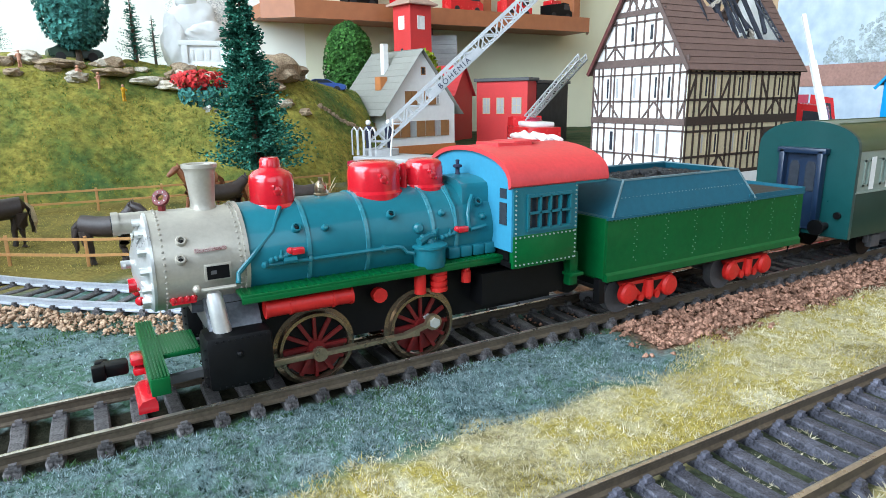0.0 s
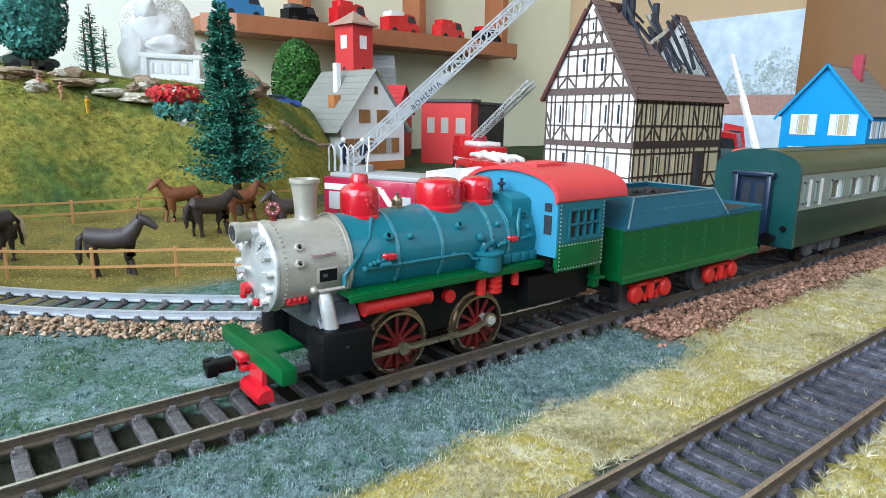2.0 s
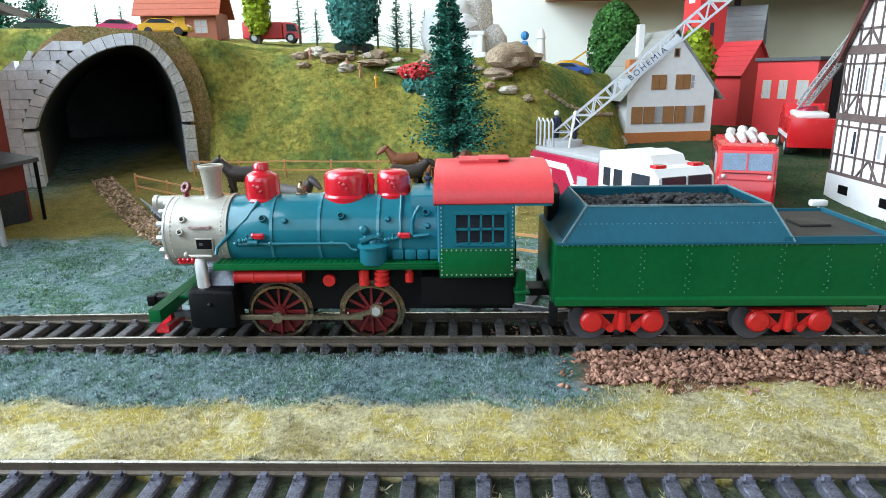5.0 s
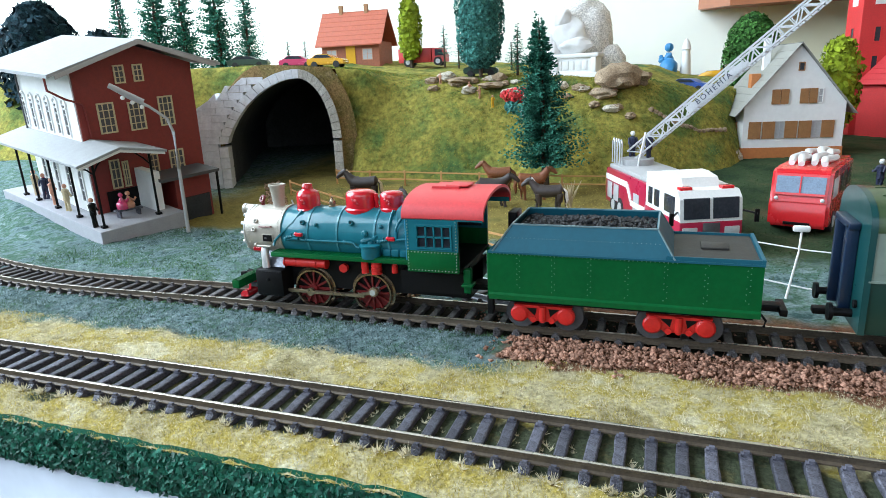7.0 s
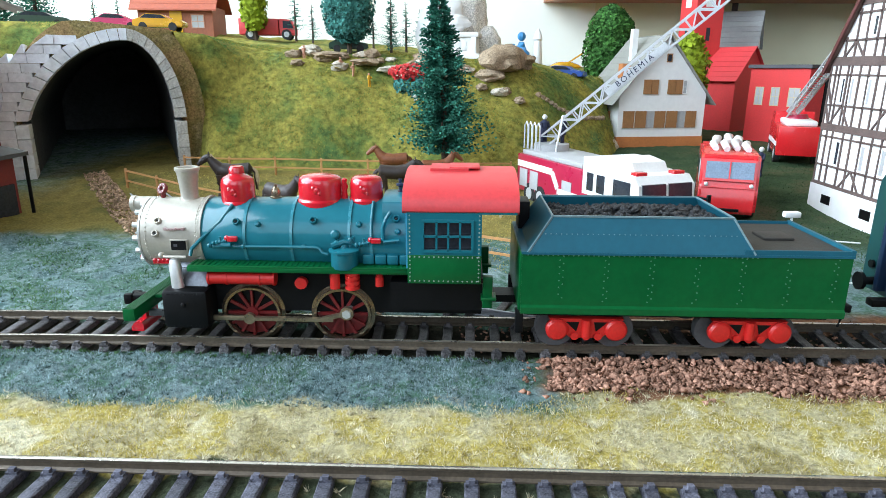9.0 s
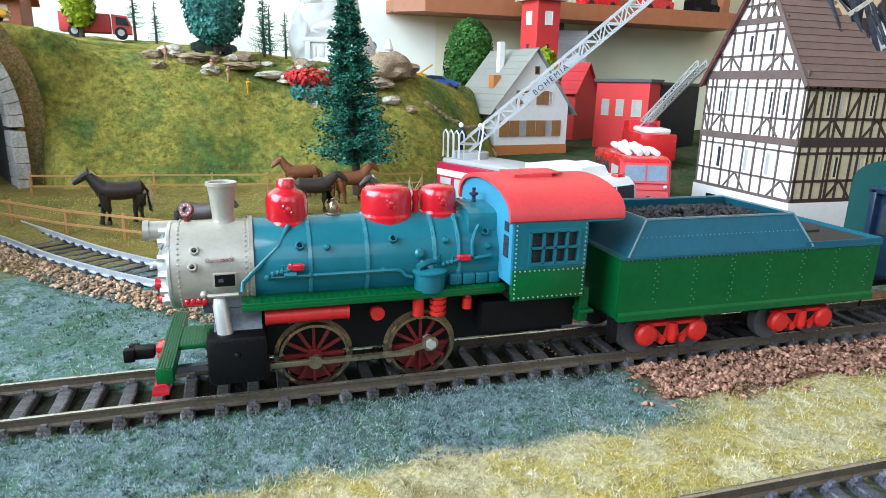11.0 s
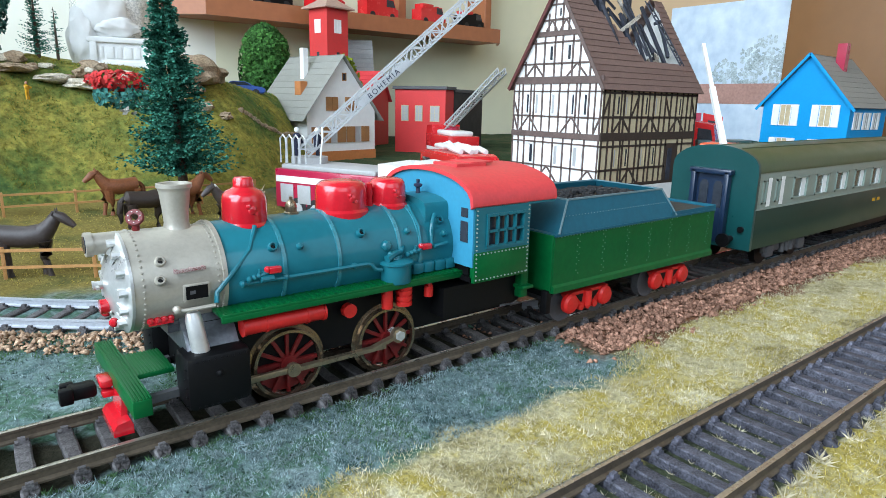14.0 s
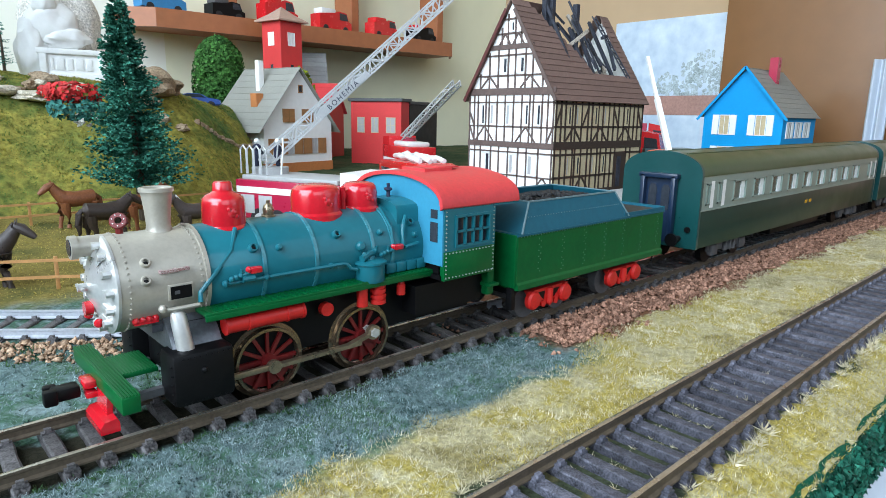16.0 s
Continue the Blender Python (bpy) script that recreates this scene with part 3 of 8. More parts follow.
cloth_skirt()


# ---- the hill with the tunnel ----
def hill_foot(x):
    y = 243 + 8 * n3(x, 0, 60, 9.0)
    y += 70 * sstep(75, 160, x) + 320 * sstep(135, 240, x)
    return y


TUN = Vector((-204, 246, 0))
TDIR = Vector((math.cos(radians(118)), math.sin(radians(118)), 0))   # into the hill
TSIDE = Vector((-TDIR.y, TDIR.x, 0))


def hill_z(x, y):
    f = hill_foot(x)
    d = y - f
    top = 88 - 10 * sstep(-150, 60, x) - 14 * sstep(60, 130, x) + 8 * sstep(-120, -250, x)
    z = ground_z(x, y) + (top - 6) * sstep(-6, 88, d) ** 0.85 + 9 * sstep(80, 300, d) - 6
    lump = sstep(5, 40, d)
    z += lump * (3.2 * n3(x, y, 45) + 2.0 * n3(x, y, 18, 1.0)) + 0.8 * n3(x, y, 6, 2.0) * sstep(0, 20, d)
    # the cutting in front of the tunnel mouth
    v = Vector((x, y, 0)) - TUN
    a, u = v.dot(TDIR), -v.dot(TSIDE)
    s = abs(u)
    cut = sstep(10, -4, a) * (sstep(60, 50, u) if u > 0 else sstep(-104, -84, u))
    if a < 2:
        return z * (1 - cut) - 22 * cut
    w = sstep(-12, -60, u)
    full = (1 - w) * sstep(7, 13, a) * sstep(110, 66, s) + w * sstep(-4, 44, a) * sstep(190, 140, s)
    return z + (max(z, top + 3) - z) * full


hx = [-720 + 6 * i for i in range(165)]
hy = [225 + 5 * i for i in range(82)]


def hill_mesh():
    """The hill's skin, open at the tunnel mouth."""
    w = len(hx)
    vs = [(x, y, hill_z(x, y)) for y in hy for x in hx]
    fs = []
    for j in range(len(hy) - 1):
        for i in range(w - 1):
            c = Vector(((hx[i] + hx[i + 1]) / 2, (hy[j] + hy[j + 1]) / 2, 0)) - TUN
            a, s = c.dot(TDIR), abs(c.dot(TSIDE))
            z = max(vs[k][2] for k in (j * w + i, j * w + i + 1, (j + 1) * w + i + 1))
            if -14 < a < 15 and s < 50:
                continue
            if hy[j] < hill_foot(hx[i]) - 12:
                continue
            fs.append((j * w + i, j * w + i + 1, (j + 1) * w + i + 1, (j + 1) * w + i))
    return new("hill", raw_mesh("hill", vs, fs, HILL_TOP, True))


tagged(hill_mesh(), "grassy model hill in yellow and green flock", "hill", kind="structure")


# ---- tracks ----


def sleeper_mesh(name, w, h, l, material, seed):
    rnd = random.Random(seed)
    bm = bmesh.new()
    ys = [-l / 2, -l / 2 + 1.2, -5.5, -2, 2, 5.5, l / 2 - 1.2, l / 2]
    rings = []
    for k, y in enumerate(ys):              # worn plank, lower at its ends
        e = 1.0 if k in (0, len(ys) - 1) else 0.0
        top = -e + rnd.uniform(-0.12, 0.06)
        rings.append([bm.verts.new((x * (1 - 0.25 * e) + rnd.uniform(-0.14, 0.14), y + rnd.uniform(-0.2, 0.2), z)) for x, z in ((-w / 2, -h), (-w / 2, top - 0.25), (-w / 2 + 0.3, top), (w / 2 - 0.3, top + rnd.uniform(-0.1, 0.1)), (w / 2, top - 0.25), (w / 2, -h))])
    for a, b in zip(rings, rings[1:]):
        for k in range(6):
            bm.faces.new((a[k], a[(k + 1) % 6], b[(k + 1) % 6], b[k]))
    bm.faces.new(rings[0][::-1])
    bm.faces.new(rings[-1])
    for s in (-1, 1):                       # rail chairs with their keys
        box(bm, -w * 0.42, s * 8.65 - 2.1, -0.1, w * 0.42, s * 8.65 + 2.1, 0.45)
        for d in (-1, 1):
            box(bm, -w * 0.22, s * 8.65 + d * 1.55 - 0.45, 0.3, w * 0.22, s * 8.65 + d * 1.55 + 0.45, 1.15)
    bmesh.ops.recalc_face_normals(bm, faces=bm.faces)
    return mesh_of(name, bm, material, 0)


RAIL_BASE = [(-0.95, -2.5), (0.95, -2.5), (0.95, -2.15), (0.3, -1.8), (0.3, -0.75), (0.48, -0.55), (0.48, -0.12), (-0.48, -0.12), (-0.48, -0.55), (-0.3, -0.75), (-0.3, -1.8), (-0.95, -2.15)]
RAIL_HEAD = [(-0.46, -0.16), (0.46, -0.16), (0.5, -0.05), (0.36, 0.0), (-0.36, 0.0), (-0.5, -0.05)]


def sweep_rail(line, off, profile, material, parent, name="rail"):
    bm = bmesh.new()
    rings = []
    for x, y, a in line:
        nx, ny = -math.sin(a), math.cos(a)
        rings.append([bm.verts.new((x + nx * (off + u), y + ny * (off + u), z)) for u, z in profile])
    k = len(rings[0])
    for p, q in zip(rings, rings[1:]):
        for i in range(k):
            bm.faces.new((p[i], p[(i + 1) % k], q[(i + 1) % k], q[i]))
    bm.faces.new(rings[0])
    bm.faces.new(rings[-1][::-1])
    bmesh.ops.recalc_face_normals(bm, faces=bm.faces)
    return part(name, bm, material, parent)


def main_line(s):
    """s from 700 at the right to the left end; the line curves away behind the station at the left."""
    x0, r = -150.0, 330.0
    if s < 850:
        return 700 - s, -1.8 * sstep(-60, -140, 700 - s), math.pi
    a = (s - 850) / r
    return x0 - r * math.sin(a), -1.8 + r - r * math.cos(a), math.pi - a


def front_line(s):
    return 650 - s, -73.2, math.pi


def track(name, fn, s0, s1, step, pitch, rail_m, meshes, label, group, limit=300):
    t = thing(name, 0, 0, 0, 0, label, "railway track", kind="structure")
    n = int((s1 - s0) / step)
    line = [fn(s0 + (s1 - s0) * i / n) for i in range(n + 1)]
    for off in (-8.65, 8.65):
        r = sweep_rail(line, off, RAIL_BASE, rail_m[0], t)
        sweep_rail(line, off, RAIL_HEAD, rail_m[1], r, "rail_head")
    rnd = random.Random(len(name))
    for i in range(int((s1 - s0) / pitch)):
        x, y, a = fn(s0 + pitch * (i + 0.5))
        ob = new("sleeper", meshes[rnd.randrange(len(meshes))])
        ob.parent = t
        ob.matrix_basis = pose((x + rnd.uniform(-0.3, 0.3)) * 0.001, y * 0.001, -0.0025, 0, 0, math.degrees(a) + rnd.uniform(-1.5, 1.5))
    return t


BROWN_SLEEPERS = [sleeper_mesh("sleeper", 2.7, 2.6, 23.4, SLEEPER_BROWN, k) for k in range(4)]
BLUE_SLEEPERS = [sleeper_mesh("sleeper", 2.75, 2.8, 23.8, SLEEPER, k + 10) for k in range(4)]
track("main_track", main_line, 0, 1120, 14, 6.7, (RAIL_SIDE, RAIL), BROWN_SLEEPERS, "straight model track with brown rails under the train", "tracks")
track("front_track", front_line, 0, 1300, 650, 6.6, (RAIL_SIDE, RAIL), BLUE_SLEEPERS, "straight empty model track with blue-grey sleepers", "tracks")
track("branch_track", grey_track, 105, 620, 8, 7.0, (RAIL_GREY, RAIL_GREY), BROWN_SLEEPERS, "grey painted model track curving to the tunnel", "tracks")


# ---- the locomotive ----
HANDRAIL = mat("chipped_red_on_silver", (0.34, 0.03, 0.03), 0.4, metal=0.3, var=0.4, scale=500, bump=0.1, col2=(0.55, 0.5, 0.48))
def dome(parent, x, zb, r, zt, knob, squash=1.0):
    d = bmesh.new()
    prof = [(r * 1.12, zb - 4), (r * 1.1, zb), (r, zb + 0.6), (r * 0.99, zt - 2.2), (r * 0.93, zt - 1.0), (r * 0.78, zt - 0.3), (r * 0.45, zt), (0.001, zt + 0.1)]
    if knob:
        prof = prof[:-2] + [(r * 0.52, zt + 0.25), (r * 0.46, zt + 0.5), (r * 0.44, zt + 2.0), (r * 0.36, zt + 2.5), (0.001, zt + 2.6)]
    lathe(d, prof, 28, Matrix.Translation((x, 0, 0)) @ Matrix.Diagonal((squash, 1, 1, 1)))
    ob = part("dome", d, LOCO_RED, parent, "glossy red dome")
    v = bmesh.new()
    for s in (-1, 1):
        ball(v, (x, s * r * 0.98, (zb + zt) / 2 - 0.2), 1.0, (1, 0.7, 1), 8)
        ball(v, (x + 0.8, s * r, (zb + zt) / 2 - 0.9), 0.55, n=6)
        ball(v, (x - 0.8, s * r, (zb + zt) / 2 + 0.5), 0.55, n=6)
    part("valve", v, LOCO_RED, ob)
    return ob


def driver_wheel(parent, x, side):
    r = 7.6
    w = part("wheel", wheel_disc(x, side, r), WHEEL_RED, parent, "red spoked driving wheel")
    t = bmesh.new()
    ring(t, [(r - 0.75, -0.9), (r - 0.1, -0.9), (r, 0.6), (r + 0.9, 0.75), (r + 0.9, 1.2), (r - 0.75, 1.2)], 40,
         Matrix.Translation((x, side * 9.3, 7.6)) @ Matrix.Rotation(radians(90 * side), 4, "X"))
    part("tyre", t, TYRE, w, "worn bronze metal tyre")
    for k in range(12):
        a = 2 * math.pi * k / 12
        b = bmesh.new()
        beam(b, (x + 1.2 * math.cos(a), side * 9.1, 7.6 + 1.2 * math.sin(a)), (x + (r - 1) * math.cos(a), side * 9.1, 7.6 + (r - 1) * math.sin(a)), 0.62, 0.8)
        part("spoke", b, WHEEL_RED, w, smooth=0)
    return w


def wheel_disc(x, side, r):
    b = bmesh.new()
    y0, y1 = side * 8.4, side * 9.8
    cyl(b, (x, y0, 7.6), (x, side * 10.3, 7.6), 1.7, n=16)
    cyl(b, (x, side * 7.4, 7.6), (x, side * 8.3, 7.6), r - 1.2, n=28)
    return b


def rivets(b, pts, r=0.3):
    """Small faceted heads."""
    for p in pts:
        bmesh.ops.create_icosphere(b, subdivisions=1, radius=r, matrix=Matrix.Translation(p))


def arch(hw, z0, zs, zt, n=12, side=1.0):
    """Cross-section of a body with upright sides and an arched top: (y, z)."""
    pts = [(-hw, z0), (-hw, zs)]
    for k in range(1, n):
        a = math.pi * (1 - k / n)
        pts.append((hw * math.cos(a), zs + (zt - zs) * math.sin(a) ** 0.85))
    return pts + [(hw, zs), (hw, z0)]


def steam_loco():
    t = thing("steam_locomotive", 0, 0, 0, 0, "blue and green model steam locomotive with silver smokebox and red domes", "model locomotive")
    ZA = 26.6
    ax = Matrix.Rotation(radians(90), 4, "Y")
    b = bmesh.new()
    lathe(b, [(8.2, -55.6), (9.5, -55.2), (9.6, -54.6), (9.6, -38.9)], 40, Matrix.Translation((0, 0, ZA)) @ ax)
    sm = part("smokebox", b, SILVER, t, "dull silver smokebox")
    b = bmesh.new()
    for x in (-53.6, -40.2):
        rivets(b, [(x, 9.62 * math.sin(2 * math.pi * k / 52), ZA + 9.62 * math.cos(2 * math.pi * k / 52)) for k in range(52)], 0.28)
    part("rivets", b, SILVER, sm)
    b = bmesh.new()
    lathe(b, [(0.001, -58.6), (2.2, -58.5), (5.0, -57.6), (7.8, -56.4), (9.2, -56.0), (9.7, -55.7), (9.7, -55.2), (8.2, -55.1)], 36, Matrix.Translation((0, 0, ZA)) @ ax)
    clamps = []
    for k in range(14):
        a = 2 * math.pi * k / 14
        c = bmesh.new()
        clamps.append(c)
        cyl(c, (-57.6, 8.2 * math.cos(a), ZA + 8.2 * math.sin(a)), (-55.6, 8.2 * math.cos(a), ZA + 8.2 * math.sin(a)), 0.75, n=8)
        beam(c, (-57.3, 6.0 * math.cos(a), ZA + 6.0 * math.sin(a)), (-56.4, 8.6 * math.cos(a), ZA + 8.6 * math.sin(a)), 0.7)
    cyl(b, (-60.2, 0, ZA), (-58, 0, ZA), 0.8, n=10)
    beam(b, (-59.7, -2.6, ZA), (-59.7, 2.6, ZA), 0.5)
    door = part("smokebox_door", b, BRIGHT_SILVER, sm, "bright silver smokebox door")
    for c in clamps:
        part("clamp", c, BRIGHT_SILVER, sm)
    b = bmesh.new()
    cyl(b, (-59.4, 0, ZA - 4.2), (-58, 0, ZA - 4.2), 1.4, n=14)
    ball(b, (-57.9, 3.5, ZA - 6.5), 0.9, n=8)
    ball(b, (-57.9, -3.5, ZA - 6.5), 0.9, n=8)
    part("marker", b, LOCO_RED, sm, "red marker on the smokebox door")
    # headlamp tube, bell wheel, chimney
    b = bmesh.new()
    cyl(b, (-60.6, 0, 34.4), (-54, 0, 34.4), 2.0, n=20)
    cyl(b, (-60.8, 0, 34.4), (-59.6, 0, 34.4), 2.25, n=20)
    part("headlamp", b, SILVER, t, "silver headlamp housing")
    b = bmesh.new()
    cyl(b, (-60.95, 0, 34.4), (-60.7, 0, 34.4), 1.6, n=18)
    part("headlamp_glass", b, DARK_GLASS, t)
    b = bmesh.new()
    cyl(b, (-52, 0, 36), (-52, 0, 38), 0.7, n=8)
    ring(b, [(0.7, -0.5), (1.5, -0.5), (1.7, 0), (1.5, 0.5), (0.7, 0.5)], 18, Matrix.Translation((-52, 0, 38.6)) @ Matrix.Rotation(radians(62), 4, "X") @ Matrix.Rotation(radians(-25), 4, "Y"))
    bw = part("bell_wheel", b, WHEEL_RED, t, "small red and white rosette on the smokebox")
    b = bmesh.new()
    turn = Matrix.Translation((-52, 0, 38.6)) @ Matrix.Rotation(radians(62), 4, "X") @ Matrix.Rotation(radians(-25), 4, "Y")
    for k in range(7):
        a = 2 * math.pi * k / 7
        for z in (-0.85, 0.85):
            ball(b, turn @ Vector((1.1 * math.cos(a), 1.1 * math.sin(a), z * 0.62)), 0.14, n=6)
    part("petals", b, WHITE_PLASTIC, bw)
    b = bmesh.new()
    lathe(b, [(2.9, 34.5), (2.5, 36.2), (2.3, 37), (2.5, 40), (2.85, 43), (3.0, 43.6), (3.3, 43.9), (3.3, 44.6), (2.9, 44.7), (2.5, 44.5), (2.1, 41), (0.001, 40.5)], 28, Matrix.Translation((-44.6, 0, 0)))
    part("chimney", b, SILVER, t, "silver flared chimney")
    # side fittings on the smokebox
    for s in (-1, 1):
        def on(x, z, d=0.0, r=9.6):
            return (x, s * (math.sqrt(max(0.1, r * r - (z - ZA) ** 2)) + d), z)
        b = bmesh.new()
        for x, z in ((-50.3, 31.4), (-50.8, 28.2)):
            lathe(b, [(1.0, 0), (1.0, 0.6), (0.8, 0.9), (0.55, 0.9), (0.5, 0.2), (0.001, 0.2)], 14,
                  Matrix.Translation(on(x, z, -0.2)) @ Vector((0, s * 0.8, 0.5)).to_track_quat("Z", "Y").to_matrix().to_4x4())
        wp = part("washout_plug", b, SILVER, t)
        b = bmesh.new()
        for x, z in ((-50.3, 31.4), (-50.8, 28.2)):
            ball(b, on(x, z, 0.25), 0.5, n=8)
        part("plug_hole", b, BLACK, wp)
        b = bmesh.new()
        beam(b, on(-48.2, 29.6, 0.7), on(-42.8, 29.8, 0.7), 0.55)
        for x in (-48, -45.3, -43):
            beam(b, on(x, 29.7, -0.3), on(x, 29.7, 0.9), 0.6)
        part("handrail", b, HANDRAIL, t, "chipped red hand rail")
        b = bmesh.new()
        box(b, -47.0, min(s * 9.0, s * 10.0), 23.7, -42.2, max(s * 9.0, s * 10.0), 26.9, 0.15)
        nb = part("plate_frame", b, SILVER, t)
        b = bmesh.new()
        box(b, -46.6, min(s * 9.6, s * 10.15), 24.05, -42.6, max(s * 9.6, s * 10.15), 26.55)
        part("plate", b, BLACK, nb, "black number plate with unreadable bars")
        b = bmesh.new()
        box(b, -45.9, min(s * 9.7, s * 10.22), 25.0, -44.9, max(s * 9.7, s * 10.22), 25.7)
        part("plate_mark", b, DARK_GREY, nb)
        b = bmesh.new()
        tube(b, [(-48.6, s * 9.6, 22.9), (-47.6, s * 9.9, 22.7), (-42, s * 9.9, 22.7)], 0.4, 8)
        ball(b, (-48.8, s * 9.6, 23.0), 0.8, n=10)
        part("grab_rail", b, SILVER, t)
        b = bmesh.new()
        for x in (-52.6, -51.4, -50.2, -49.0):
            ball(b, (x, s * 7.7, ZA - 6.2), 0.7, n=8)
        beam(b, (-53, s * 7.4, ZA - 6.6), (-48.6, s * 7.4, ZA - 6.6), 1.4, 0.9)
        part("valve_block", b, LOCO_RED, t, "red valve block under the smokebox")
    # saddle and cylinders
    b = bmesh.new()
    prism(b, [(-6.4, 17), (-6.9, 18.6), (-4.6, 20.5), (-4.2, 22), (4.2, 22), (4.6, 20.5), (6.9, 18.6), (6.4, 17)], "x", -49.5, -39)
    prism(b, [(-11.4, 13.6), (-9.6, 16.5), (-6, 20.5), (6, 20.5), (9.6, 16.5), (11.4, 13.6)], "x", -47.4, -37.6)
    part("saddle", b, SADDLE, t, "grey smokebox saddle")
    for s in (-1, 1):
        b = bmesh.new()
        box(b, -46.4, min(s * 8.5, s * 16.6), 5.4, -34.4, max(s * 8.5, s * 16.6), 16.4, 1.4)
        c = part("cylinder", b, BLACK, t, "black cylinder block")
        b = bmesh.new()
        rivets(b, [(-46.45, s * (9.2 + 6.6 * (k % 2)), 6 + k * 0.9) for k in range(11)] + [(-44.5 + 1.1 * k, s * 16.6, z) for k in range(9) for z in (6.4, 15.4)], 0.22)
        ball(b, (-40.6, s * 16.6, 12.4), 0.7, n=8)
        part("rivets", b, BLACK, c)
        b = bmesh.new()
        tube(b, [(-42.6, s * 13.6, 15.2), (-43.0, s * 13.1, 18.5), (-43.4, s * 12.6, 22.4), (-43.4, s * 12.3, 23.6), (-43.4, s * 12.1, 24.1)], [1.65, 1.55, 1.5, 1.25, 0.6], 16)
        part("steam_pipe", b, BRIGHT_SILVER, t, "bright silver steam pipe")
    # boiler with bands
    b = bmesh.new()
    lathe(b, [(9.6, -38.9), (9.8, -38.6), (10.0, -20), (10.5, 5), (10.8, 18)], 44, Matrix.Translation((0, 0, ZA)) @ ax)
    bo = part("boiler", b, BOILER_BLUE, t, "blue painted boiler")
    for x, r in ((-39.0, 10.0), (-26.9, 10.05), (-14.4, 10.25), (1.0, 10.6), (6.8, 10.75)):
        b = bmesh.new()
        lathe(b, [(r - 0.4, x - 0.45), (r + 0.16, x - 0.4), (r + 0.16, x + 0.4), (r - 0.4, x + 0.45)], 44, Matrix.Translation((0, 0, ZA)) @ ax)
        part("boiler_band", b, BAND_BLUE if x > -39 else SILVER, bo)
    b = bmesh.new()
    rivets(b, [(-39.4, 10.05 * math.sin(2 * math.pi * k / 60), ZA + 10.05 * math.cos(2 * math.pi * k / 60)) for k in range(60)], 0.26)
    part("rivets", b, SILVER, bo)
    b = bmesh.new()
    prism(b, arch(8.6, 30, 36.3, 38.6, 8), "x", 9.6, 17.4)
    part("firebox_step", b, BOILER_BLUE, bo)
    for s in (-1, 1):
        b = bmesh.new()
        for x, z, r in ((-29, 31.7, 1.0), (-8.5, 32.3, 1.0), (13.4, 33, 1.0), (13.8, 30, 0.8), (-23.2, 31.2, 0.75), (-2.6, 29, 1.2), (3.6, 31.6, 0.8)):
            rr = 10.0 + 0.02 * (x + 38)
            y = math.sqrt(max(1, rr * rr - (z - ZA) ** 2))
            q = Vector((0, s * y, z - ZA)).to_track_quat("Z", "Y").to_matrix().to_4x4()
            prof = [(r, -0.3), (r, 0.5), (r * 0.85, 0.8), (r * 0.6, 0.8), (r * 0.5, 0.2), (0.001, 0.2)] if r >= 1.0 and x != -2.6 else [(r, -0.3), (r, 0.3), (r * 0.6, 0.75), (0.001, 0.8)]
            lathe(b, prof, 14, Matrix.Translation((x, s * y, z)) @ q)
        wp = part("washout_plug", b, BOILER_BLUE, bo)
        b = bmesh.new()
        for x, z in ((-29, 31.7), (-8.5, 32.3), (13.4, 33)):
            rr = 10.25 + 0.02 * (x + 38)
            ball(b, (x, s * math.sqrt(rr * rr - (z - ZA) ** 2), z), 0.5, n=8)
        part("plug_hole", b, BLACK, wp)
        b = bmesh.new()
        tube(b, [(-36, s * 10.4, 25.4), (-20, s * 10.7, 25.5), (-8, s * 10.9, 25.6), (-6.8, s * 11, 25.3), (-6, s * 11.2, 24.2), (-4.4, s * 11.4, 23.8)], 0.42, 8)
        for x in (-36, -27, -11):
            ball(b, (x, s * 10.5, 25.5), 0.75, n=8)
        part("pipe", b, BOILER_BLUE, bo)
        b = bmesh.new()
        tube(b, [(-31, s * 5.2, 35.6), (-33.5, s * 8.2, 31.6), (-38, s * 9.9, 27.5), (-41, s * 10.3, 24.6), (-41.4, s * 11, 22.8)], 0.5, 8)
        part("feed_pipe", b, BOILER_BLUE, bo)
        b = bmesh.new()
        tube(b, [(11.8, s * 9.3, 34.8), (10.8, s * 9.9, 33.4), (9.9, s * 10.6, 31), (9.9, s * 10.9, 27.6)], 0.5, 8)
        tube(b, [(6.9, s * 5.2, 36.8), (6.9, s * 9.6, 32.5), (6.9, s * 10.9, 27.4)], 0.35, 8)
        part("pipe", b, BOILER_BLUE, bo)
        for x, z in ((-29.6, 27.6), (8.2, 27.6)):
            b = bmesh.new()
            box(b, x - 1.3, s * 11.0 - 0.7, z - 0.7, x + 1.3, s * 11.0 + 0.7, z + 0.7, 0.3)
            ball(b, (x - 1.5, s * 11.0, z + 0.2), 0.75, n=8)
            cyl(b, (x, s * 9.6, z), (x, s * 11.6, z), 0.45, n=8)
            part("injector", b, LOCO_RED, bo, "dark red injector")
            b = bmesh.new()
            tube(b, [(x - 5.2, s * 10.6, z - 1.4), (x - 3.6, s * 11.0, z - 0.9), (x - 1.6, s * 11.1, z - 0.4)], 0.38, 8)
            for dx in (-5.2, -4.2, -3.2, -2.2):
                ball(b, (x + dx, s * 10.9, z - 1.2 + (dx + 5) * 0.22), 0.62, n=8)
            cyl(b, (x - 3.2, s * 11, z - 1), (x - 3.2, s * 11.2, z + 0.6), 0.3, n=6)
            part("valve", b, BOILER_BLUE, bo)
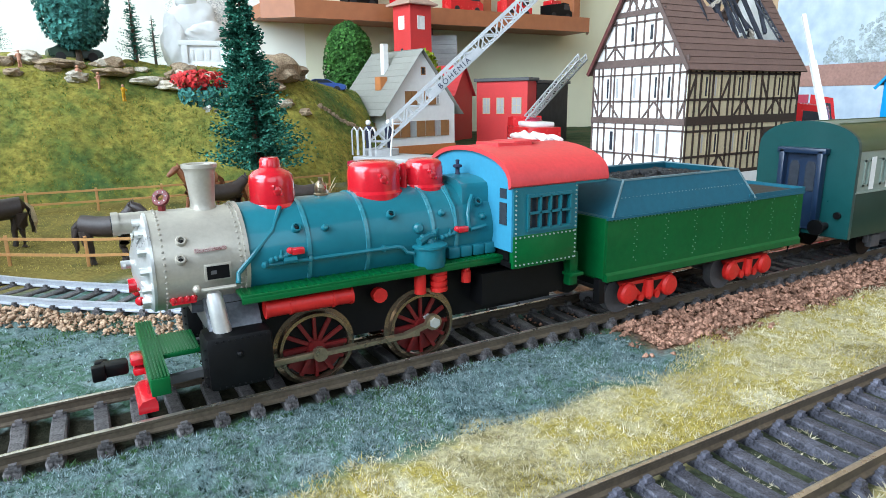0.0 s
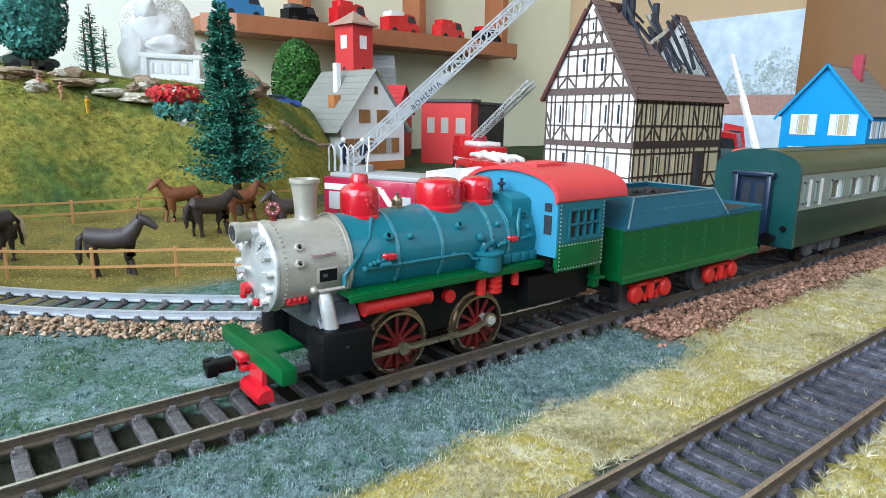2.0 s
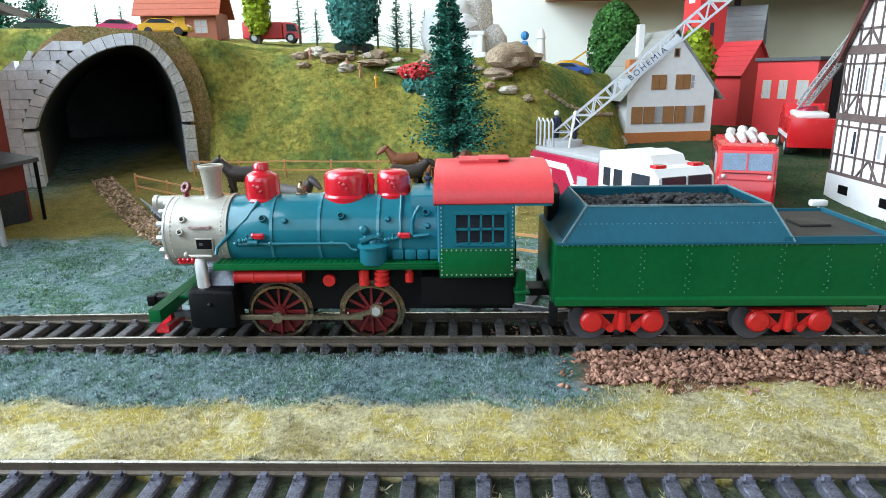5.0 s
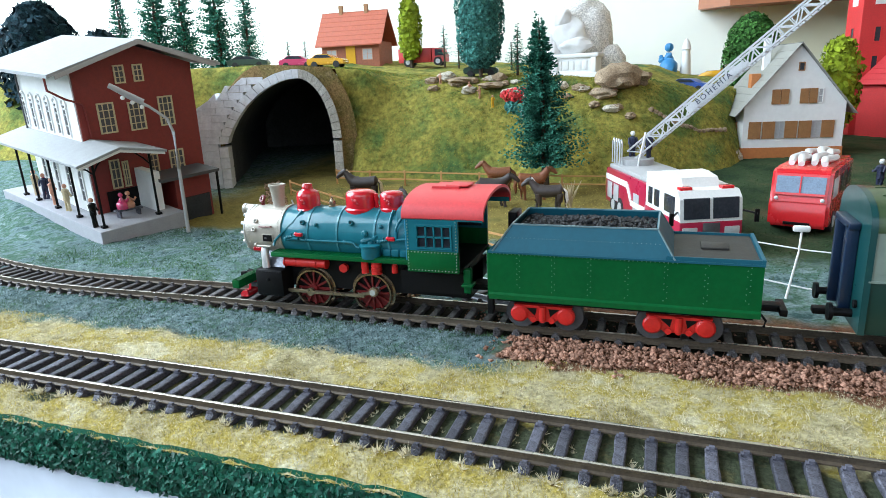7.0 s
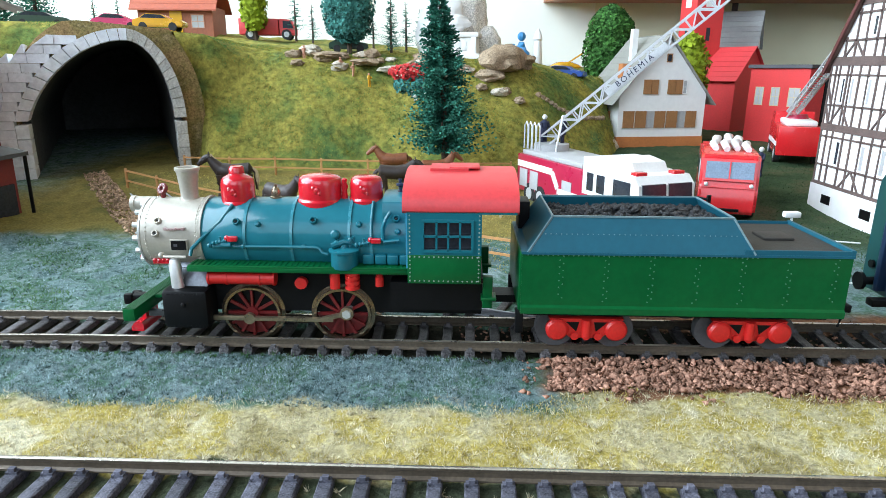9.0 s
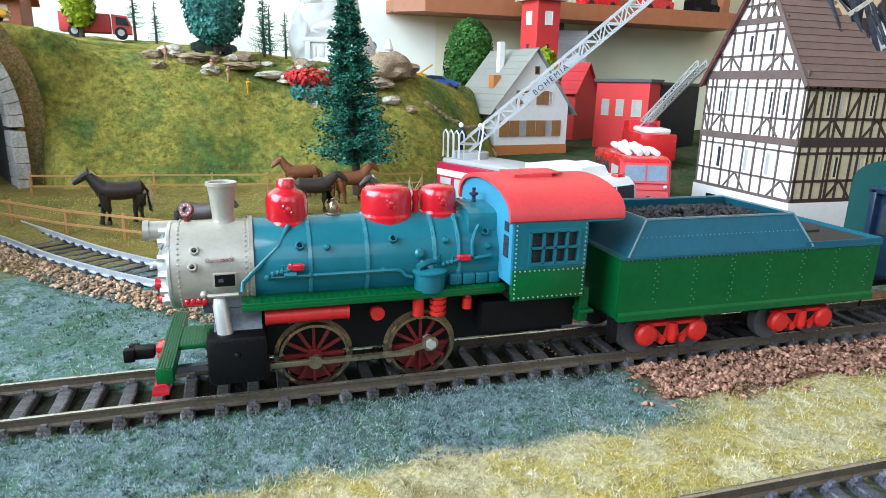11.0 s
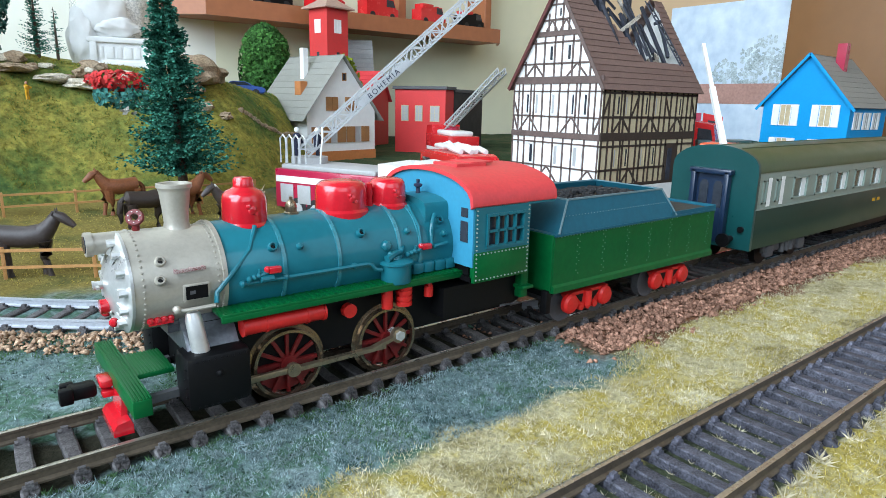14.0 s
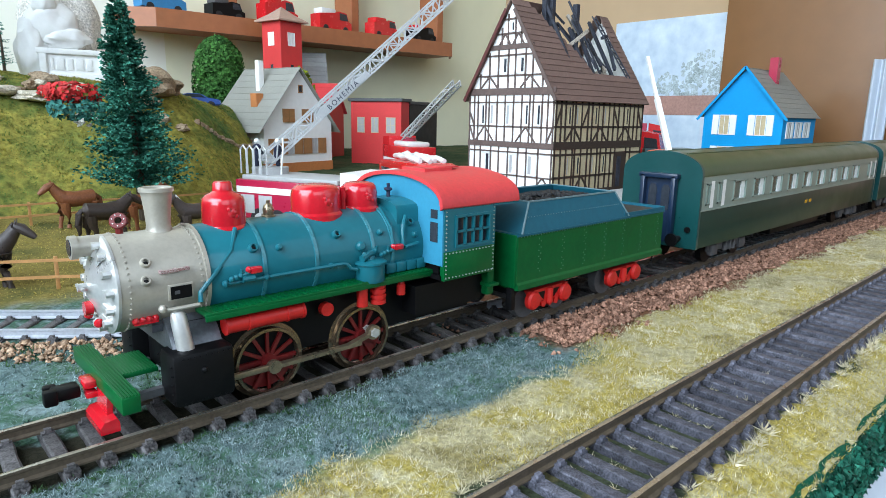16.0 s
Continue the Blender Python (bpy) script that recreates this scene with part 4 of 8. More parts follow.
        for p, q, r in (((-32.6, s * 11.2, 26), (-30, s * 11.2, 26), 0.7), ((10.2, s * 11.4, 27.4), (14.2, s * 11.4, 27.9), 0.45)):
            b = bmesh.new()
            cyl(b, p, q, r, n=8)
            part("valve", b, BOILER_BLUE, bo)
        # running board with ribs, air pump, tanks
        b = bmesh.new()
        box(b, -39.2, min(s * 6.0, s * 15.2), 22.2, 17.6, max(s * 9.6, s * 15.2), 23.0, 0.15)
        box(b, -39.2, min(s * 14.6, s * 15.3), 21.3, 17.6, max(s * 14.6, s * 15.3), 22.4, 0.1)
        for k in range(40):
            x = -38.6 + 1.4 * k
            box(b, x, min(s * 10, s * 15), 22.9, x + 0.5, max(s * 10, s * 15), 23.15)
        part("running_board", b, LOCO_GREEN, t, "ribbed green running board")
        b = bmesh.new()
        lathe(b, [(3.3, 22.4), (3.5, 22.8), (3.4, 26.6), (3.9, 26.8), (3.9, 27.3), (3.0, 27.6), (1.2, 27.8), (1.0, 28.6), (0.001, 28.7)], 22, Matrix.Translation((0.4, s * 12.6, 0)))
        tube(b, [(-2.6, s * 13.6, 28.3), (0.2, s * 12.8, 29.2), (3.6, s * 11.4, 28.6)], [0.9, 0.75, 0.5], 8)
        ball(b, (1.9, s * 12.2, 29.6), 0.8, n=8)
        ball(b, (-1.4, s * 13.0, 29.2), 0.65, n=8)
        cyl(b, (2.6, s * 12, 28), (2.6, s * 12, 30.6), 0.4, n=8)
        pump = part("air_pump", b, BOILER_BLUE, t, "blue drum-shaped air pump on the running board")
        for k in range(4):
            b = bmesh.new()
            box(b, 5 + 3.1 * k, min(s * 10.4, s * 13.0), 23.2, 7.9 + 3.1 * k, max(s * 10.4, s * 13.0), 25.8, 0.4)
            part("box", b, BOILER_BLUE, pump)
        b = bmesh.new()
        cyl(b, (-34.8, s * 12.6, 18.9), (-17.6, s * 12.6, 18.9), 1.75, n=20)
        for x in (-34.6, -30, -21.5, -17.8):
            cyl(b, (x - 0.25, s * 12.6, 18.9), (x + 0.25, s * 12.6, 18.9), 1.95, n=20)
        part("air_tank", b, FRAME_RED, t, "red air tank")
        b = bmesh.new()
        cyl(b, (-2.2, s * 13, 16.6), (-2.2, s * 13, 21.4), 1.3, n=14)
        for z in (17, 18.4, 19.8, 21):
            cyl(b, (2.3, s * 13, z - 0.45), (2.3, s * 13, z + 0.45), 1.9, n=16)
        cyl(b, (2.3, s * 13, 16.4), (2.3, s * 13, 21.6), 1.5, n=14)
        cyl(b, (9.2, s * 13, 17.4), (9.2, s * 13, 20), 1.1, n=12)
        ball(b, (9.2, s * 13, 20.3), 0.9, n=8)
        cyl(b, (-11.2, s * 11, 17.5), (-11.2, s * 12.6, 17.5), 1.6, n=14)
        part("pump_cylinder", b, FRAME_RED, t, "red ribbed pump cylinders")
        # wheels and rods
        for x in (-24.9, -1.0):
            driver_wheel(t, x, s)
        b = bmesh.new()
        box(b, -35.2, min(s * 12.6, s * 13.6), 7.0, -24, max(s * 12.6, s * 13.6), 8.3, 0.15)
        beam(b, (-26, s * 13.2, 7.6), (-3, s * 13.2, 7.6), 1.45, 0.9)
        beam(b, (-6, s * 13.2, 7.7), (0.4, s * 13.2, 9.4), 1.5, 0.9)
        cyl(b, (-24.9, s * 12.6, 7.6), (-24.9, s * 13.9, 7.6), 1.5, n=14)
        cyl(b, (0.6, s * 12.6, 9.5), (0.6, s * 13.9, 9.5), 1.8, n=16)
        rod = part("connecting_rod", b, BRASS, t, "worn brown metal connecting rod")
        b = bmesh.new()
        cyl(b, (0.6, s * 9.5, 9.5), (0.6, s * 14.5, 9.5), 1.2, n=6)
        part("crank_pin", b, BRIGHT_SILVER, rod)
    dome(t, -31.0, 35.4, 4.6, 42.6, True)
    dome(t, -8.2, 36.2, 5.4, 43.2, False, 1.12)
    dome(t, 4.4, 36.6, 4.5, 43.0, False)
    b = bmesh.new()
    lathe(b, [(1.6, 36), (1.6, 36.8), (1.2, 37), (1.3, 38.2), (1.0, 39), (0.4, 39.6), (0.4, 40.2), (0.001, 40.3)], 16, Matrix.Translation((-20.6, 0, 0)))
    part("bell", b, BRASS, t, "small dull brass bell")
    b = bmesh.new()
    lathe(b, [(0.9, 36), (0.7, 39), (1.0, 40), (0.6, 41.2), (0.8, 42), (0.001, 42.4)], 12, Matrix.Translation((-1.4, -1.2, 0)))
    part("whistle", b, LOCO_RED, t)
    b = bmesh.new()
    lathe(b, [(0.9, 38), (0.5, 39), (0.5, 40), (1.1, 40.3), (1.1, 40.8), (0.4, 41), (0.5, 42), (0.001, 42.1)], 12, Matrix.Translation((13.6, 0, 0)))
    part("whistle", b, NAVY, t)
    # frame, pilot, front platform
    b = bmesh.new()
    box(b, -46, -6.6, 6.5, 36, 6.6, 18.5)
    box(b, 12, -11, 9.5, 36, 11, 17)
    part("chassis", b, BLACK, t, "black chassis block")
    b = bmesh.new()
    box(b, -58.6, -16.6, 6.2, -55.4, 17.4, 9.4, 0.2)
    box(b, -56, -5.0, 8.4, -48.4, 7.0, 9.3, 0.15)
    for k in range(6):
        x = -58.4 + 0.55 * k
        box(b, x, -16.4, 9.3, x + 0.25, 17.2, 9.6)
    for k in range(11):
        x = -55.0 + 0.6 * k
        box(b, x, -4.9, 9.2, x + 0.28, 6.9, 9.45)
    part("pilot_beam", b, LOCO_GREEN, t, "ribbed green pilot beam and platform")
    for s in (-1, 1):
        b = bmesh.new()
        beam(b, (-55.6, s * 8.2, 5.4), (-46, s * 8.4, 5.8), 1.5)
        part("brace", b, DARK_GREY, t)
    b = bmesh.new()
    prism(b, [(-60.8, 0.2), (-57.4, 0.2), (-57.4, 2.0), (-57.8, 2.9), (-60.0, 2.5), (-60.8, 1.5)], "y", -9.4, 1.0)
    prism(b, [(-58.9, 2.4), (-57.8, 2.4), (-57.6, 6.4), (-58.5, 6.4)], "y", -6.6, 0.4)
    part("cowcatcher", b, LOCO_RED, t, "red plastic cowcatcher foot")
    b = bmesh.new()
    box(b, -60.8, 0.0, 6.0, -58.4, 5.0, 7.6, 0.5)
    box(b, -60.6, 0.2, 3.9, -58.4, 4.4, 5.4, 0.5)
    part("coupler_pocket", b, LOCO_RED, t, "red coupler pocket")
    b = bmesh.new()
    box(b, -66.0, 0.8, 4.4, -61.2, 4.4, 7.0, 0.6)
    box(b, -67.6, 0.2, 4.2, -65.2, 2.2, 7.3, 0.4)
    box(b, -67, 3.8, 4.4, -64.6, 5.6, 7.0, 0.4)
    part("coupler", b, BLACK, t, "black knuckle coupler")
    cab(t)
    return t


def cab(t):
    c = new("cab")
    c.parent = t
    for s in (-1, 1):
        b = bmesh.new()
        y0, y1 = min(s * 14.2, s * 15.2), max(s * 14.2, s * 15.2)
        for x0, z0, x1, z1 in ((17, 26, 21, 38), (33, 26, 35.4, 38), (21, 26, 33, 27.2), (21, 34.9, 33, 38)):
            box(b, x0, y0, z0, x1, y1, z1)
        part("side_sheet", b, BOILER_BLUE, c, "blue cab side")
        b = bmesh.new()
        box(b, 17, min(s * 14.0, s * 15.25), 18.6, 35.4, max(s * 14.0, s * 15.25), 26.1, 0.1)
        part("lower_sheet", b, LOCO_GREEN, c, "green lower cab side")
        b = bmesh.new()
        for x0, z0, x1, z1 in ((20.6, 26.8, 33.4, 27.5), (20.6, 34.5, 33.4, 35.2), (20.6, 27.4, 21.2, 34.6), (32.8, 27.4, 33.4, 34.6), (20.9, 30.7, 33, 31.2), (24.0, 27.2, 24.5, 34.8), (26.9, 27.2, 27.4, 34.8), (29.8, 27.2, 30.3, 34.8)):
            box(b, x0, min(s * 14.8, s * 15.6), z0, x1, max(s * 14.8, s * 15.6), z1)
        part("window_frame", b, BOILER_BLUE, c, "blue barred window frame")
        b = bmesh.new()
        box(b, 20.8, min(s * 13.9, s * 14.3), 27, 33.2, max(s * 13.9, s * 14.3), 35)
        part("window_pane", b, DARK_GLASS, c)
        b = bmesh.new()
        rivets(b, [(17.6 + 1.2 * k, s * 15.3, z) for k in range(15) for z in (19.3, 25.6)] + [(x, s * 15.3, 19.4 + 1.05 * k) for k in range(17) for x in (17.6, 34.8)], 0.24)
        part("rivets", b, COACH_GREY, c)
    b = bmesh.new()
    prism(b, arch(15.0, 22.5, 37.6, 44.4), "x", 16.6, 17.6)
    part("front_sheet", b, CAB_BLUE, c, "light blue cab front")
    for s in (-1, 1):
        b = bmesh.new()
        box(b, 16.4, s * 12.4 - 1.1, 28.4, 16.8, s * 12.4 + 1.1, 33.4)
        box(b, 16.4, s * 12.4 - 1.0, 34.4, 16.8, s * 12.4 + 1.0, 36.6)
        part("front_window", b, DARK_GLASS, c)
    b = bmesh.new()
    prism(b, arch(15.6, 37.3, 37.9, 45.2, 16) + [(p[0] * 0.95, p[1] - 1.0) for p in arch(15.6, 37.6, 38.2, 45.2, 16)[::-1]], "x", 15.8, 44.4)
    part("roof", b, ROOF_RED, c, "matt red arched cab roof")
    b = bmesh.new()
    prism(b, [(-4, 44.6), (4, 44.6), (4, 45.7), (-4, 45.7)], "x", 22, 32)
    box(b, 27, -3.5, 45.6, 35, 3.5, 46.0, 0.1)
    part("roof_hatch", b, ROOF_RED, c)
    for s in (-1, 1):
        b = bmesh.new()
        box(b, 34.5, min(s * 14.4, s * 15.4), 36.6, 44.0, max(s * 14.4, s * 15.4), 38.2)
        part("roof_edge", b, BOILER_BLUE, c)
    b = bmesh.new()
    box(b, 17, -14.5, 18.6, 36, 14.5, 19.8)
    box(b, 17.6, -13, 20, 20, 13, 35)
    part("cab_interior", b, BLACK, c)
    for s in (-1, 1):
        b = bmesh.new()
        box(b, 36, s * 12 - 1, 11, 38.6, s * 12 + 1, 19.5, 0.3)
        box(b, 35.6, s * 12 - 2, 13.5, 39.5, s * 12 + 2, 14.4, 0.2)
        part("cab_step", b, LOCO_GREEN, c)


def truck_frame(parent, x):
    for s in (-1, 1):
        b = bmesh.new()
        y0, y1 = min(s * 11.4, s * 13.2), max(s * 11.4, s * 13.2)
        prism(b, [(x - 9.6, 8.9), (x + 9.6, 8.9), (x + 8.4, 7.4), (x + 4, 3.6), (x - 4, 3.6), (x - 8.4, 7.4)], "y", y0, y1)
        f = part("side_frame", b, FRAME_RED, parent, "red tender bogie frame")
        b = bmesh.new()
        for dx in (-7.6, 7.6):
            lathe(b, [(2.9, 0), (2.9, 1.2), (2.3, 1.8), (0.001, 2.0)], 20, Matrix.Translation((x + dx, s * 12.6, 6)) @ Matrix.Rotation(radians(-90 * s), 4, "X"))
        for dx in (-3, 0, 3):
            cyl(b, (x + dx, s * 12.8, 4.2), (x + dx, s * 13.9, 4.2), 1.0, n=12)
        cyl(b, (x, s * 13.4, 4.2), (x, s * 13.4, 8.8), 1.2, n=12)
        part("axle_box", b, FRAME_RED, f)
        b = bmesh.new()
        for dx in (-3.6, 3.6):
            prism(b, [(x + dx - 1.7, 8), (x + dx + 1.7, 8), (x + dx * 0.7, 5.4)], "y", min(s * 13.1, s * 13.35), max(s * 13.1, s * 13.35))
        part("opening", b, BLACK, f)
    for dx in (-7.6, 7.6):
        b = bmesh.new()
        for s in (-1, 1):
            cyl(b, (x + dx, s * 8.2, 5.2), (x + dx, s * 10.6, 5.2), 5.2, n=24)
        cyl(b, (x + dx, -9, 5.2), (x + dx, 9, 5.2), 1.2, n=8)
        part("wheelset", b, DARK_GREY, parent)


def tender():
    t = thing("tender", 0, 0, 0, 0, "green and blue riveted model tender loaded with coal", "model tender")
    b = bmesh.new()
    prism(b, [(-15.4, 11.0), (-15.4, 12.6), (-14.8, 13.2), (-14.8, 26.8), (14.8, 26.8), (14.8, 13.2), (15.4, 12.6), (15.4, 11.0)], "x", 45.6, 126.4)
    part("tank", b, LOCO_GREEN, t, "green tank side")
    b = bmesh.new()
    rnd = random.Random(3)
    for k in range(7):
        x = 55 + 11.2 * k
        rivets(b, [(x + (0.9 if j % 2 else 0), s * 14.85, 14.4 + 0.9 * j) for j in range(14) for s in (-1, 1) if rnd.random() > 0.25], 0.2)
    rivets(b, [(47 + 1.25 * k, s * 14.85, 26.4) for k in range(46) for s in (-1, 1)], 0.22)
    rivets(b, [(126.5, -13 + 1.6 * k, z) for k in range(17) for z in (14, 26)], 0.22)
    part("rivets", b, RIVET_GREEN, t)
    b = bmesh.new()
    prism(b, [(-15.1, 26.6), (-15.1, 27.2), (15.1, 27.2), (15.1, 26.6)], "x", 45.4, 126.6)
    for y0, y1 in ((-15.1, -14.2), (14.2, 15.1)):
        box(b, 100, y0 + 0.2, 27, 126.6, y1 - 0.2, 28.4)
    box(b, 125.6, -15, 27, 126.6, 15, 28.6)
    part("deck", b, TENDER_BLUE, t, "blue tender deck rim")
    b = bmesh.new()
    box(b, 102, -14, 27.3, 125.4, 14, 27.7)
    box(b, 110, -3.5, 27.6, 118, 3.5, 28.4, 0.3)
    part("deck_plate", b, DECK_DARK, t, "dark brown tender deck")
    # coal bunker walls, leaning in
    bunk = new("coal_bunker")
    bunk.parent = t
    lo = [(47.2, -15), (102.6, -15), (102.6, 15), (47.2, 15)]
    hi = [(53, -12.2), (97.4, -12.2), (97.4, 12.2), (53, 12.2)]
    for i in range(4):
        j = (i + 1) % 4
        b = bmesh.new()
        vs = [b.verts.new((*p, z)) for p, z in ((lo[i], 27), (lo[j], 27), (hi[j], 35.6), (hi[i], 35.6))]
        vi = [b.verts.new((v.co.x + (75 - v.co.x) * 0.02, v.co.y * 0.93, v.co.z)) for v in vs]
        b.faces.new(vs)
        b.faces.new(vi[::-1])
        for k in range(4):
            b.faces.new((vs[k], vi[k], vi[(k + 1) % 4], vs[(k + 1) % 4]))
        bmesh.ops.recalc_face_normals(b, faces=b.faces)
        part("bunker_wall", b, TENDER_BLUE, bunk, "blue sloped bunker wall", smooth=0)
    b = bmesh.new()
    for s in (-1, 1):
        beam(b, (47, s * 15, 27.2), (53, s * 12.2, 35.7), 0.45)
        beam(b, (53, s * 12.2, 35.7), (97.4, s * 12.2, 35.7), 0.45)
        beam(b, (97.4, s * 12.2, 35.7), (102.6, s * 15, 27.2), 0.45)
        rivets(b, [(50 + 1.3 * k, s * 13.5, 31.5) for k in range(38)], 0.18)
    beam(b, (53, -12.2, 35.7), (53, 12.2, 35.7), 0.45)
    beam(b, (97.4, -12.2, 35.7), (97.4, 12.2, 35.7), 0.45)
    part("bunker_rim", b, WORN_EDGE, bunk, "pale worn edge of the bunker")
    rnd = random.Random(8)
    b = bmesh.new()
    for k in range(700):
        x, y = rnd.uniform(54, 97), rnd.uniform(-11.4, 11.4)
        z = 33.2 + 2.2 * math.exp(-((x - 78) / 14) ** 2 - (y / 7) ** 2)
        bmesh.ops.create_icosphere(b, subdivisions=1, radius=rnd.uniform(0.5, 1.2), matrix=Matrix.Translation((x, y, z)) @ Matrix.Rotation(rnd.random() * 6, 4, (rnd.random(), rnd.random(), 1)) @ Matrix.Diagonal((1, rnd.uniform(0.6, 1), rnd.uniform(0.5, 0.9), 1)))
    box(b, 52.5, -11.6, 31, 98, 11.6, 33)
    part("coal_load", b, COAL, t, "heap of black coal", smooth=0)
    b = bmesh.new()
    box(b, 46.4, 7, 26, 49.5, 15, 35.0, 0.3)
    part("tool_box", b, BLACK, t, "black box on the far front corner")
    b = bmesh.new()
    box(b, 45.0, -14.6, 11.6, 46.0, 14.6, 27, 0.2)
    part("front_bulkhead", b, LOCO_GREEN, t)
    b = bmesh.new()
    box(b, 47, -11, 8.8, 125, 11, 11.2)
    box(b, 36, -3, 9, 47, 3, 11)
    part("underframe", b, BLACK, t)
    for x in (63, 104.6):
        truck_frame(t, x)
    for s in (-1, 1):
        b = bmesh.new()
        box(b, 44.6, s * 13 - 1, 5, 46.6, s * 13 + 1, 11.5, 0.2)
        part("step", b, BLACK, t)
        b = bmesh.new()
        tube(b, [(127, s * 11, 11), (128.5, s * 11, 9), (128, s * 11, 7)], 0.4, 6)
        part("brake_hose", b, BLACK, t)
    b = bmesh.new()
    box(b, 126.4, -2, 8.4, 134, 2, 10.6, 0.4)
    box(b, 133, -5, 8.2, 135.2, 5, 10.4, 0.4)
    part("coupler", b, BLACK, t)
    return t


def recentre(root, lo, grow, shifted=(), gear=()):
    """The bodies stand a little off the rails' centre, away from the viewer: moves the named parts, sets the running gear lower and further in, and widens the rest beyond their near side."""
    for ob in root.children_recursive:
        if ob.type != "MESH":
            continue
        top = ob
        while top.parent is not root:
            top = top.parent
        kind = top.name.split(".")[0]
        for v in ob.data.vertices:
            if kind in shifted:
                v.co.y += (grow - 1) * -lo
            elif kind == "wheel":
                v.co += Vector((0.04 * (v.co.x - 0.017), 0.0036, -0.0015))
            elif kind in gear:
                v.co += Vector((0.04 * (v.co.x - 0.017), 0.0048, -0.0021))
            else:
                v.co.y = (v.co.y - lo) * grow + lo


recentre(steam_loco(), -0.0152, 1.2, ("smokebox", "headlamp", "headlamp_glass", "bell_wheel", "chimney", "saddle", "boiler", "washout_plug", "handrail", "plate_frame", "valve_block", "dome", "bell", "whistle", "pilot_beam", "cowcatcher", "coupler_pocket", "coupler", "brace"),
         ("cylinder", "steam_pipe", "running_board", "air_pump", "air_tank", "pump_cylinder", "connecting_rod"))
recentre(tender(), -0.0150, 1.08)


# ---- coaches ----
def coach(name, x0, label):
    ln = 245.0
    t = thing(name, x0, 0, 0, 0, label, "model coach", "coaches of the train")
    z0, zs, zt = 11.0, 38.5, 47.2
    sec = arch(16.6, z0, zs, zt, 14)
    for s in (-1, 1):
        b = bmesh.new()
        y0, y1 = min(s * 15.8, s * 16.8), max(s * 15.8, s * 16.8)
        box(b, 0.5, y0, 9.5, ln - 0.5, y1, 24.6, 0.2)
        part("lower_side", b, COACH_DARK, t, "dark green lower coach side")
        wins = [(5, 8.4), (15.4, 18.8)] + [(30 + 20.5 * k, 43 + 20.5 * k) for k in range(9)] + [(226, 229.4), (236, 239.4)]
        b = bmesh.new()
        box(b, 0.5, y0, 24.5, ln - 0.5, y1, 26.7)
        part("window_sill", b, COACH_GREY, t, "pale grey-green window band")
        b = bmesh.new()
        box(b, 0.5, y0, 35.1, ln - 0.5, y1, 38.4)
        part("upper_side", b, COACH_GREY, t)
        x = 0.5
        for a, c in wins + [(ln - 0.5, 0)]:
            b = bmesh.new()
            box(b, x, y0, 26.6, a, y1, 35.2)
            part("pillar", b, COACH_GREY, t)
            x = c
        for a, c in wins:
            b = bmesh.new()
            yy = s * 16.2
            for p in ((a, 26.6, a + 0.8, 35.2), (c - 0.8, 26.6, c, 35.2), (a, 26.6, c, 27.2), (a, 34.6, c, 35.2)):
                box(b, p[0], yy - 0.9, p[1], p[2], yy + 0.9, p[3])
            w = part("window", b, COACH_GREY, t)
            b = bmesh.new()
            box(b, a + 0.5, yy - s * 0.5 - 0.2, 26.8, c - 0.5, yy - s * 0.5 + 0.2, 35)
            part("pane", b, COACH_PANE if c - a > 5 else DARK_GLASS, w)
            if c - a > 5:                   # pale curtain drawn to one side
                b = bmesh.new()
                box(b, c - 4.2, yy - s * 0.1 - 0.2, 27.0, c - 0.7, yy - s * 0.1 + 0.2, 34.8)
                part("curtain", b, WHITE_PLASTIC, w)
            else:                           # white strip beside the door windows
                b = bmesh.new()
                box(b, c + 0.6, s * 16.75 - 0.15, 25.4, c + 3.4, s * 16.75 + 0.15, 36.0)
                part("door_strip", b, WHITE_PLASTIC, w)
        b = bmesh.new()
        beam(b, (1, s * 16.9, 24.6), (ln - 1, s * 16.9, 24.6), 0.5)
        part("waist_line", b, COACH_GREY, t)
    b = bmesh.new()
    prism(b, arch(17.0, 38.0, zs, zt, 16), "x", 1.0, ln - 1.0)
    roof = part("roof", b, COACH_ROOF, t, "olive green ribbed coach roof")
    b = bmesh.new()
    for y in (-8, 0, 8):
        z = zs + (zt - zs) * math.sin(math.acos(y / 17.0)) ** 0.85
        beam(b, (4, y, z), (ln - 4, y, z), 0.5)
    part("roof_rib", b, COACH_ROOF, roof)
    for xe, d in ((0.0, 1), (ln, -1)):
        b = bmesh.new()
        prism(b, arch(17.1, 9.4, zs, zt + 0.2, 16), "x", xe, xe + d * 1.6)
        e = part("end_wall", b, COACH_END, t, "teal coach end wall")
        b = bmesh.new()
        xo = xe - d * 3.0
        a0, a1 = min(xo, xe), max(xo, xe)
        for p in ((-7.6, 11, -5.6, 38), (5.6, 11, 7.6, 38), (-8.4, 36.6, 8.4, 38.6)):
            box(b, a0, p[0], p[1], a1, p[2], p[3], 0.4)
        part("gangway_frame", b, COACH_BLUE, e, "dark blue gangway frame")
        b = bmesh.new()
        box(b, min(xe, xe - d * 0.6), -5.6, 11, max(xe, xe - d * 0.6), 5.6, 36.6)
        part("gangway_door", b, COACH_BLUE, e)
        b = bmesh.new()
        for y in (-2.8, 2.8):
            prism(b, [(y - 1.7, 24), (y + 1.7, 24), (y + 1.7, 32.5), (y + 0.8, 34), (y - 0.8, 34), (y - 1.7, 32.5)], "x", min(xe - d * 0.5, xe - d * 0.9), max(xe - d * 0.5, xe - d * 0.9))
        part("door_window", b, DARK_GLASS, e)
        b = bmesh.new()
